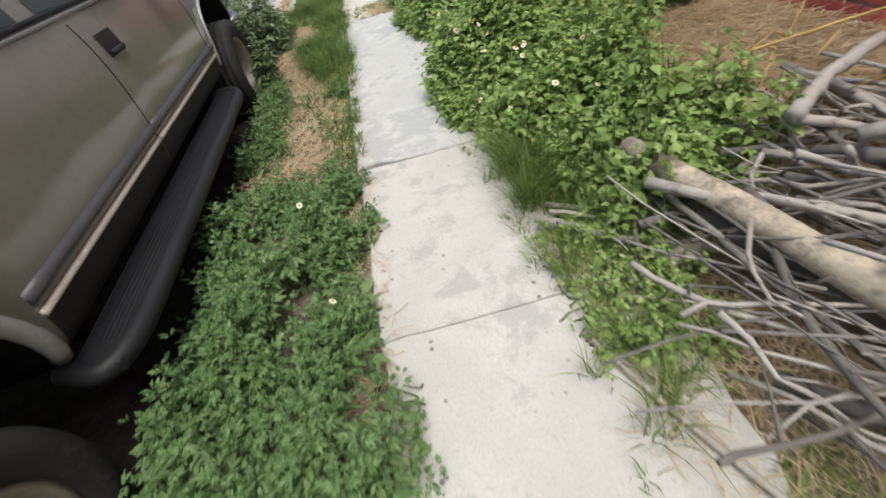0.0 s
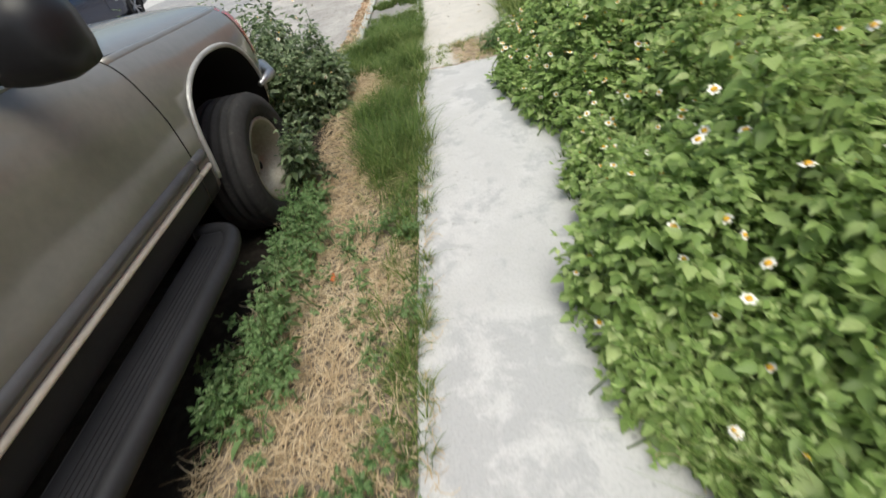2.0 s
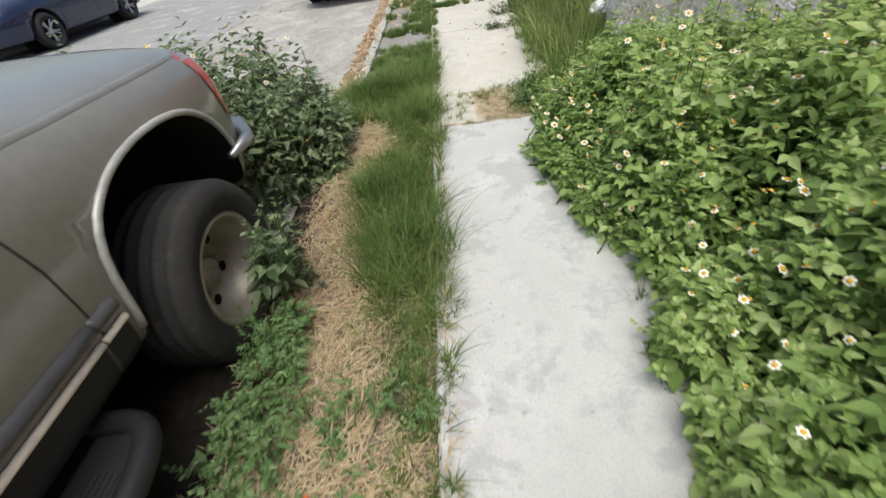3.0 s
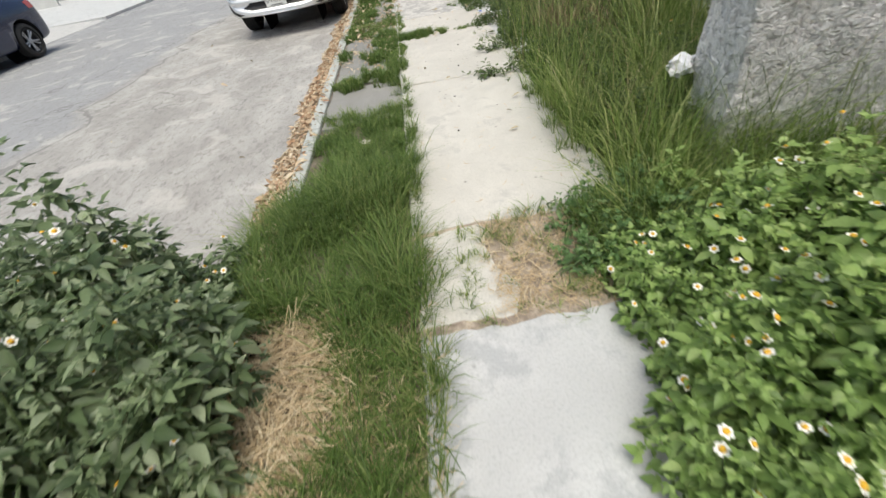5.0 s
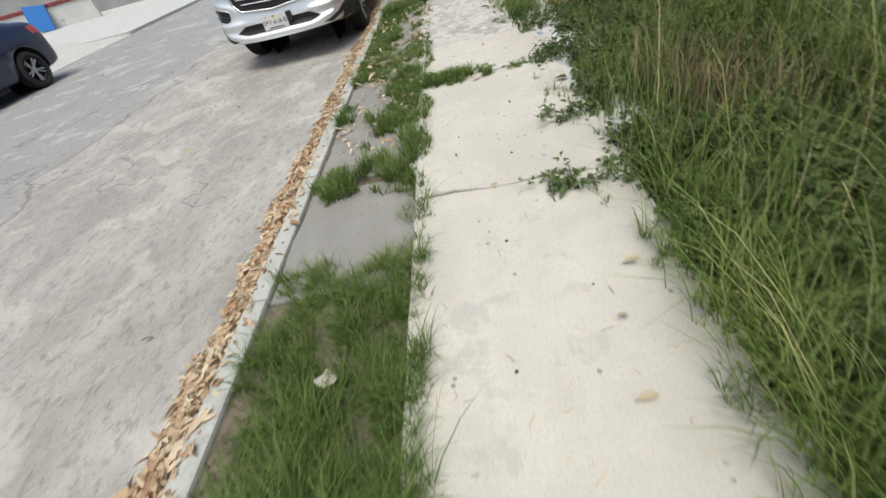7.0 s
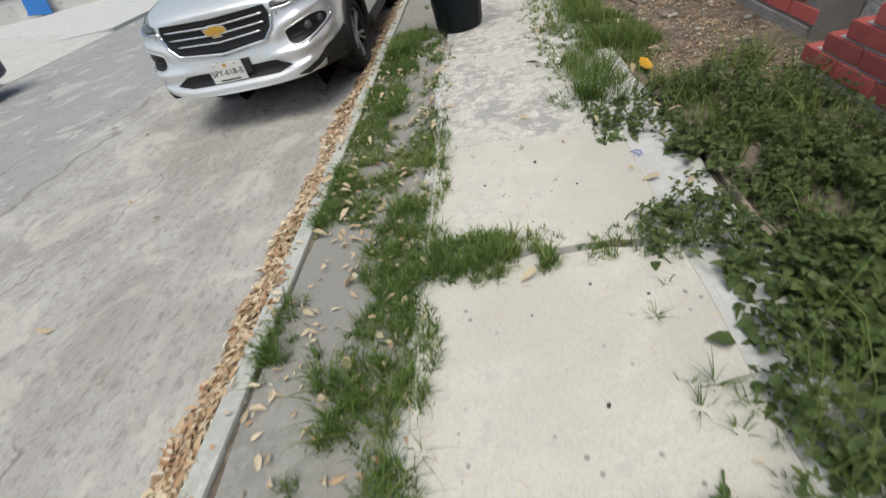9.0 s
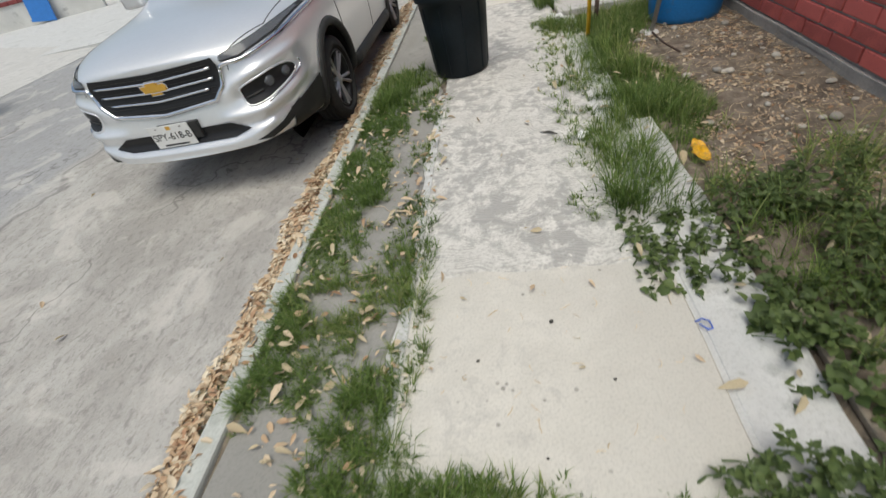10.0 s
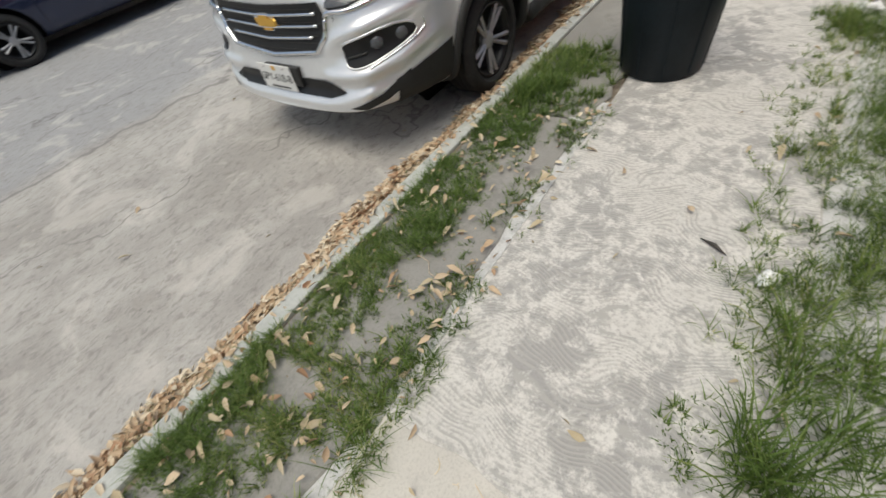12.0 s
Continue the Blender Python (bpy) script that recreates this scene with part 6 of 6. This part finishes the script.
def verge_straw(x, y):
    wob = 0.07 * np.sin(y * 3.7) + 0.04 * np.sin(y * 9.1)
    a = np.clip((x + 0.72) / 0.10, 0, 1) * np.clip((-0.07 + wob - x) / 0.14, 0, 1) * np.clip((y - 4.6) / 0.4, 0, 1) * np.clip((8.35 - y) / 0.2, 0, 1)
    return a


straw("flattened dry straw on the verge", 17000, -0.75, 0.02, 4.5, 8.4, 701, verge_straw)
straw("heap of cut dry grass on the verge", 2400, -0.66, -0.18, 7.40, 8.3, 711, lambda x, y: np.clip(1.2 - ((x + 0.43) / 0.18) ** 2 - ((y - 7.88) / 0.36) ** 2, 0, 1), 0.02, 0.09, 0.14)
straw("dead grass along the pavement's edge", 3000, -0.11, 0.05, 2.2, 8.6, 702, None, 0.015, 0, 0.07)
straw("dry straw at the broken pavement edge", 3800, 0.56, 1.10, 2.4, 5.0, 703, lambda x, y: np.clip((x - 0.60) / 0.3, 0, 1), 0.03)
straw("dry straw at the broken pavement edge", 1500, 0.30, 0.95, 8.05, 8.6, 705, None, 0.01, 0, 0.07)
straw("dry straw over the earth bank", 30000, 1.15, 2.4, 3.0, 6.0, 707, None, 0.06, 0, 0.18)
straw("dry grass cuttings scattered on the pavement", 260, 0.02, 1.0, 8.6, 13.2, 713, None, 0.002, 0, 0.045)
straw("dry stalks scattered on bare soil", 1400, 1.45, 2.36, 13.4, 16.6, 709, None, 0.01, 0, 0.08)


# ---- fallen leaves ----
x, y = spread(24000, -1.00, -0.66, 8.4, 19.0, 721)
outer = -0.895 - 0.06 * field_noise(y * 0, y, 0.5, 77) - 0.02 * np.sin(y * 11)
keep = (x > outer) & ((x < -0.715) | (rng.uniform(0, 1, len(x)) < 0.30 * field_noise(x, y, 1.2, 79)))
x, y, outer = x[keep], y[keep], outer[keep]
drift = np.clip((x - outer) / 0.17, 0, 1) ** 0.8
tagged(np_mesh("gutter_leaves", *leaf_arrays(x, y, np.where(x > -0.715, 0.006, ROAD + 0.005 + (0.35 + 0.65 * rng.uniform(0, 1, len(x))) * 0.10 * drift), 0.044, 723, 0.5, 0.42, None, 0.10), M_LITTER),
       "drift of dry brown leaves along the gutter", "leaves", kind="stuff")
x, y = spread(420, -0.62, 0.05, 11.3, 15.2, 735, 0.25, 1.6)
tagged(np_mesh("verge_litter", *leaf_arrays(x, y, -0.004 + 0.03 * rng.uniform(0, 1, len(x)), 0.040, 737, 0.25, 0.45, None, 0.12), M_LITTER),
       "small dry leaves caught in the verge grass", "leaves", kind="stuff")
x, y = spread(4200, 1.40, 2.38, 13.4, 16.6, 731, 0.35, 1.2)
tagged(np_mesh("soil_litter", *leaf_arrays(x, y, np.array([bank(a, b) for a, b in zip(x, y)]) + 0.006, 0.032, 733, 0.4, 0.4, None, 0.10), M_LITTER),
       "dry leaf scraps scattered over bare soil", "leaves", kind="stuff")
for k, (zone, n) in enumerate((((-0.64, 0.03, 11.4, 15.0), 210), ((0.0, 1.0, 8.8, 16.0), 34), ((0.8, 1.6, 12.5, 16.2), 40), ((-3.2, -0.9, 8.5, 15.0), 12))):
    r = np.random.default_rng(740 + k)
    for i in range(n):
        fx, fy = r.uniform(zone[0], zone[1]), r.uniform(zone[2], zone[3])
        fz = (ROAD + 0.006) if fx < -0.72 else (0.012 if 0 < fx < 1.03 else (0.004 if fx >= 1.03 else 0.003))
        if k == 0:
            fz += r.uniform(0.005, 0.04) if (fx < -0.36 or fx > -0.15) and fy > 12.8 else 0.0
        v, t3, q4 = leaf_arrays(np.zeros(1), np.zeros(1), np.zeros(1), 0.052, 760 + 200 * k + i, 0.15, 0.42, None, 0.10)
        v[:, 2] -= v[:, 2].min()
        lf = np_mesh("fallen_leaf", v, t3, q4, M_PALELEAF if i % 3 else M_LITTER)
        lf.location = (fx, fy, fz - 0.004)
        tagged(lf, "dry tan leaf fallen on the ground", "leaf", "fallen leaves")


# ---- branch pile ----
pile = thing("branch_pile", "heap of grey weathered branches and sticks beside the pavement", "branches", pose(1.5, 2.9, 0))
r = np.random.default_rng(801)


def heap(x, y):
    return 0.42 * max(0.0, 1 - ((x - 1.65) / 0.95) ** 2) * max(0.0, 1 - ((y - 2.7) / 1.35) ** 2)


def branch(a, b, r0, r1, material, bow=0.05, sides=7, twigs=0):
    a, b = Vector(a), Vector(b)
    pts = []
    off = Vector((r.normal(0, bow), r.normal(0, bow), r.normal(0, bow * 0.4)))
    for i in range(7):
        f = i / 6
        jitter = Vector((r.normal(0, 0.006), r.normal(0, 0.006), r.normal(0, 0.005)))
        pts.append(a.lerp(b, f) + off * math.sin(f * math.pi) + jitter)
    bm = tube(pts, [r0 + (r1 - r0) * i / 6 + r.normal(0, r0 * 0.06) for i in range(7)], sides)
    for k in range(twigs):
        i = int(r.integers(2, 6))
        d = (b - a).normalized()
        side = Vector((r.normal(0, 1), r.normal(0, 1), abs(r.normal(0, 0.5)))).normalized()
        tip = pts[i] + (d * 0.7 + side) * r.uniform(0.08, 0.22)
        tube([pts[i], pts[i].lerp(tip, 0.5) + Vector((0, 0, 0.01)), tip], [r0 * 0.5, r0 * 0.35, r0 * 0.12], 5, bm)
    return part("branch", bm, material, pile, smooth=True)


for i in range(420):
    cx, cy = r.uniform(0.98, 2.30), r.uniform(1.7, 3.95)
    h = heap(cx, cy)
    if h < 0.02 and r.uniform() < 0.7:
        continue
    ang = r.normal(-0.95, 0.55)
    length = r.uniform(0.25, 0.95)
    z = r.uniform(0.25, 1.0) * h + 0.01 + max(0.0, bank(cx, cy) + 0.03) * 0.8
    dz = r.normal(0, 0.05)
    dx, dy = math.cos(ang) * length / 2, math.sin(ang) * length / 2
    r0 = float(np.clip(r.lognormal(-4.85, 0.5), 0.0035, 0.024))
    branch((cx - dx - 1.5, cy - dy - 2.9, max(0.0, z + dz)), (cx + dx - 1.5, cy + dy - 2.9, max(0.0, z - dz)), r0, r0 * 0.55, M_BARK, 0.05, 6, int(r.integers(0, 3)))
log = branch((1.06 - 1.5, 3.98 - 2.9, 0.235), (1.34 - 1.5, 2.75 - 2.9, 0.21), 0.044, 0.056, M_PALEWOOD, 0.02, 12)
tagged(log, "thick barkless pale log on the heap")
log2 = branch((1.12 - 1.5, 3.72 - 2.9, 0.13), (1.42 - 1.5, 2.7 - 2.9, 0.12), 0.040, 0.045, M_BARK, 0.02, 10)
branch((0.62 - 1.5, 3.45 - 2.9, 0.012), (0.95 - 1.5, 2.55 - 2.9, 0.03), 0.010, 0.008, M_BARK, 0.02, 8)
branch((1.45 - 1.5, 3.75 - 2.9, 0.34), (1.9 - 1.5, 3.95 - 2.9, 0.42), 0.028, 0.02, M_BARK, 0.03, 8)
branch((0.95 - 1.5, 3.55 - 2.9, 0.06), (1.12 - 1.5, 3.62 - 2.9, 0.08), 0.030, 0.028, M_PALEWOOD, 0.01, 8)
cane = thing("dry_yellow_cane", "bent dry yellow cane lying on the bank", "cane", pose(1.6, 4.1, 0.2))
for k in range(9):
    f = 0.35 + 0.06 * k
    a = Vector((0.05 + 0.07 * k, 0.25 * math.sin(k * 2.1), 0.05 + 0.02 * k))
    part("twig", tube([a, a + Vector((0.12, 0.10 * math.cos(k * 1.7), 0.09)), a + Vector((0.16 + 0.05 * math.sin(k), 0.32 * math.cos(k * 1.7), 0.05))], [0.004, 0.0035, 0.002], 5), M_CANE, cane, smooth=True)
part("cane", tube([(-0.15, -0.10, 0.13), (0.05, 0.10, 0.16), (0.40, 0.02, 0.22), (0.75, -0.12, 0.30)], [0.005, 0.006, 0.005, 0.003], 6), M_CANE, cane, smooth=True)


# ---- things by the house ----
wheelie = thing("rubbish_bin", "tall black tapered plastic rubbish bin on the pavement", "bin", pose(0.12, 15.66, 0.006))
part("body", lathe([(q * 1.10, z) for q, z in [(0.001, 0.0), (0.195, 0.0), (0.205, 0.012), (0.232, 0.40), (0.242, 0.56), (0.262, 0.575), (0.268, 0.60), (0.262, 0.625), (0.268, 0.80), (0.282, 0.805), (0.285, 0.84), (0.275, 0.845),
                    (0.258, 0.83), (0.225, 0.40), (0.195, 0.02), (0.001, 0.02)]], 44), M_BIN, wheelie, smooth=True)
for s in (1, -1):
    part("handle", tube([(s * 0.292, -0.07, 0.72), (s * 0.345, -0.06, 0.73), (s * 0.345, 0.06, 0.73), (s * 0.292, 0.07, 0.72)], 0.013, 8), M_BIN, wheelie, smooth=True)
for k in range(10):
    a = k * math.tau / 10
    part("rib", tube([(0.227 * math.cos(a), 0.227 * math.sin(a), 0.03), (0.264 * math.cos(a), 0.264 * math.sin(a), 0.54)], 0.006, 6), M_BIN, wheelie)

drum = thing("water_drum", "large blue plastic drum standing against the brick wall", "drum", pose(2.04, 16.12, -0.03))
part("body", lathe([(0.001, 0.0), (0.255, 0.0), (0.272, 0.012), (0.280, 0.05), (0.288, 0.22), (0.288, 0.285), (0.296, 0.295), (0.298, 0.315), (0.292, 0.33), (0.292, 0.60), (0.298, 0.615), (0.298, 0.635), (0.290, 0.65),
                    (0.284, 0.86), (0.270, 0.90), (0.262, 0.90), (0.276, 0.85), (0.28, 0.3), (0.25, 0.03), (0.001, 0.03)], 48), M_DRUM, drum, smooth=True)
part("rim", lathe([(0.266, 0.895), (0.280, 0.90), (0.280, 0.915), (0.262, 0.915)], 48, closed=True), M_DRUM, drum, smooth=True)

gas = thing("gas_riser", "yellow painted gas pipe loop rising from the grass", "pipe", pose(1.22, 15.97, -0.04))
part("pipe", tube([(0, 0, 0), (0.01, 0.01, 0.5), (0.02, 0.03, 0.88), (0.05, 0.10, 0.95), (0.12, 0.36, 0.95), (0.15, 0.44, 0.88), (0.16, 0.46, 0.0)], 0.017, 12), M_YELLOW, gas, smooth=True)
for z in (0.62, 0.80):
    part("coupling", tube([(0.012, 0.015, z), (0.014, 0.017, z + 0.05)], 0.024, 8), M_YELLOW, gas)
stub = thing("pipe_stub", "rusty brown iron pipe stub with a grey cap", "pipe", pose(1.345, 16.30, -0.04))
part("pipe", tube([(0, 0, 0), (0.012, 0.01, 0.23)], 0.020, 10), M_RUST, stub, smooth=True)
part("cap", tube([(0.012, 0.01, 0.225), (0.014, 0.012, 0.31)], [0.024, 0.021], 8), M_STEEL, stub)
pole = thing("steel_pole", "thin leaning galvanised steel pole beside the drum", "pole", pose(1.695, 15.80, -0.04))
part("tube", tube([(0, 0, 0), (0.06, 0.015, 0.45), (0.15, 0.04, 1.1)], 0.018, 10), M_STEEL, pole, smooth=True)
part("foot", tube([(0, 0, 0), (0, 0, 0.03)], [0.07, 0.05], 9), M_PLASTER, pole)
rod = thing("loose_rod", "rusty metal rod lying in the grass", "rod", pose(1.66, 15.55, 0))
part("rod", tube([(0.02, 0.18, 0.0), (0.0, -0.18, 0.03), (0.02, -0.45, 0.05)], 0.007, 8), M_RUST, rod, smooth=True)

plank = thing("plank", "weathered wooden plank edging the cement border", "plank", pose(1.335, 12.45, -0.026, 0, 0, -2))
part("board", block(-0.012, 0.012, -0.55, 0.48, 0.0, 0.026, 0.005), M_PLANK, plank)


def crumple(bm, amount, seed):
    for v in bm.verts:
        v.co += Vector((noise.noise(v.co * 30 + Vector((seed, 0, 0))), noise.noise(v.co * 30 + Vector((0, seed, 0))), noise.noise(v.co * 30 + Vector((0, 0, seed))))) * amount
    low = min(v.co.z for v in bm.verts)
    for v in bm.verts:
        v.co.z -= low


def litter(name, label, category, x, y, z, sx, sy, sz, material, turn, seed, amount=0.02):
    bm = bmesh.new()
    bmesh.ops.create_icosphere(bm, subdivisions=3, radius=1, matrix=Matrix.Diagonal((sx, sy, sz, 1)))
    crumple(bm, amount, seed)
    ob = part(name, bm, material)
    ob.matrix_world = pose(x, y, z, 0, 0, turn)
    return tagged(ob, label, category)


litter("tissue", "crumpled white tissue at the grass edge", "litter", 0.885, 14.22, 0.0, 0.045, 0.025, 0.016, M_PAPER, 60, 3, 0.02)
litter("paper", "crumpled white paper sheet on the pavement edge", "litter", 1.02, 16.55, 0.0, 0.075, 0.05, 0.02, M_PAPER, 30, 5, 0.03)
litter("snack_wrapper", "crumpled yellow snack wrapper on the grass", "litter", 1.40, 13.90, 0.0, 0.034, 0.105, 0.007, M_WRAP, -4, 7, 0.017)
litter("plastic_bag", "torn white plastic bag caught in tall grass", "litter", 1.40, 9.02, 0.33, 0.085, 0.05, 0.035, M_PAPER, 20, 9, 0.05)
litter("orange_scrap", "orange scrap among gutter leaves", "litter", -0.74, 12.62, ROAD + 0.04, 0.030, 0.022, 0.008, M_ORANGE, 20, 11, 0.012)
litter("red_petal", "small red petal on dry straw", "litter", -0.36, 5.72, 0.0, 0.012, 0.02, 0.005, M_ORANGE, 20, 13, 0.006)
litter("white_scrap", "small greyish scrap in the verge grass", "litter", -0.26, 9.66, 0.0, 0.035, 0.03, 0.010, M_STONE, 0, 15, 0.02)
ribbon = thing("ribbon", "curled blue ribbon scrap on the cement border", "litter", pose(1.045, 12.84, 0.004))
part("strip", tube([(-0.025, 0.02, 0.004), (0.0, 0.03, 0.005), (0.02, 0.02, 0.004), (0.02, -0.01, 0.004), (0.005, -0.015, 0.005), (-0.015, 0.01, 0.004)], 0.0028, 6), M_BLUETAPE, ribbon, smooth=True)
stick = thing("twig", "bent dry twig on grey cement", "twig", pose(-0.24, 13.72, -0.012))
part("twig", tube([(-0.09, 0.06, 0.003), (-0.02, 0.05, 0.004), (0.02, 0.0, 0.004), (0.10, -0.02, 0.003)], 0.0028, 5), M_PALEWOOD, stick)
stick = thing("twig", "straight dry twig on short grass", "twig", pose(-0.24, 13.22, 0.0))
part("twig", tube([(-0.07, 0.0, 0.006), (0.07, 0.02, 0.006)], 0.003, 5), M_PALEWOOD, stick)
pod = thing("seed_pod", "dark brown dry seed pod on the pavement", "seed pod", pose(0.70, 14.30, 0.007))
part("pod", tube([(-0.05, 0.02, 0.004), (0.0, 0.0, 0.009), (0.045, -0.03, 0.004)], [0.002, 0.008, 0.002], 6), M_DARKPEB, pod, smooth=True)

r = np.random.default_rng(901)


def stone(x, y, z, s, material, label, group):
    bm = bmesh.new()
    bmesh.ops.create_icosphere(bm, subdivisions=2, radius=s, matrix=Matrix.Diagonal((1, r.uniform(0.7, 1), r.uniform(0.45, 0.75), 1)))
    for v in bm.verts:
        v.co *= 1 + 0.25 * noise.noise(v.co * (2.2 / s) + Vector((x * 7, y * 7, 0)))
    low = min(v.co.z for v in bm.verts)
    for v in bm.verts:
        v.co.z -= low + s * 0.12
    ob = part("stone" if s > 0.012 else "pebble", bm, material, smooth=True)
    ob.matrix_world = pose(x, y, z, 0, 0, r.uniform(0, 360))
    tagged(ob, label, "stone", group)


for i in range(60):
    sx, sy = r.uniform(1.55, 2.34), r.uniform(13.9, 16.0)
    stone(sx, sy, bank(sx, sy), float(np.clip(r.lognormal(-4.1, 0.45), 0.006, 0.030)), M_STONE, "pale stone lying on bare soil", "stones by the wall")
for sx, sy in ((0.485, 12.42), (0.646, 12.02), (0.72, 12.66), (0.30, 12.36), (0.42, 11.9), (0.60, 11.55), (0.83, 11.95), (0.25, 11.2), (0.52, 10.9), (0.40, 10.2), (0.66, 9.9), (0.75, 10.5), (0.28, 12.75), (0.55, 12.9), (0.35, 9.6)):
    stone(sx, sy, 0.002, float(r.uniform(0.004, 0.009)), M_DARKPEB, "small dark pebble on the pale slab", "pebbles on the pavement")
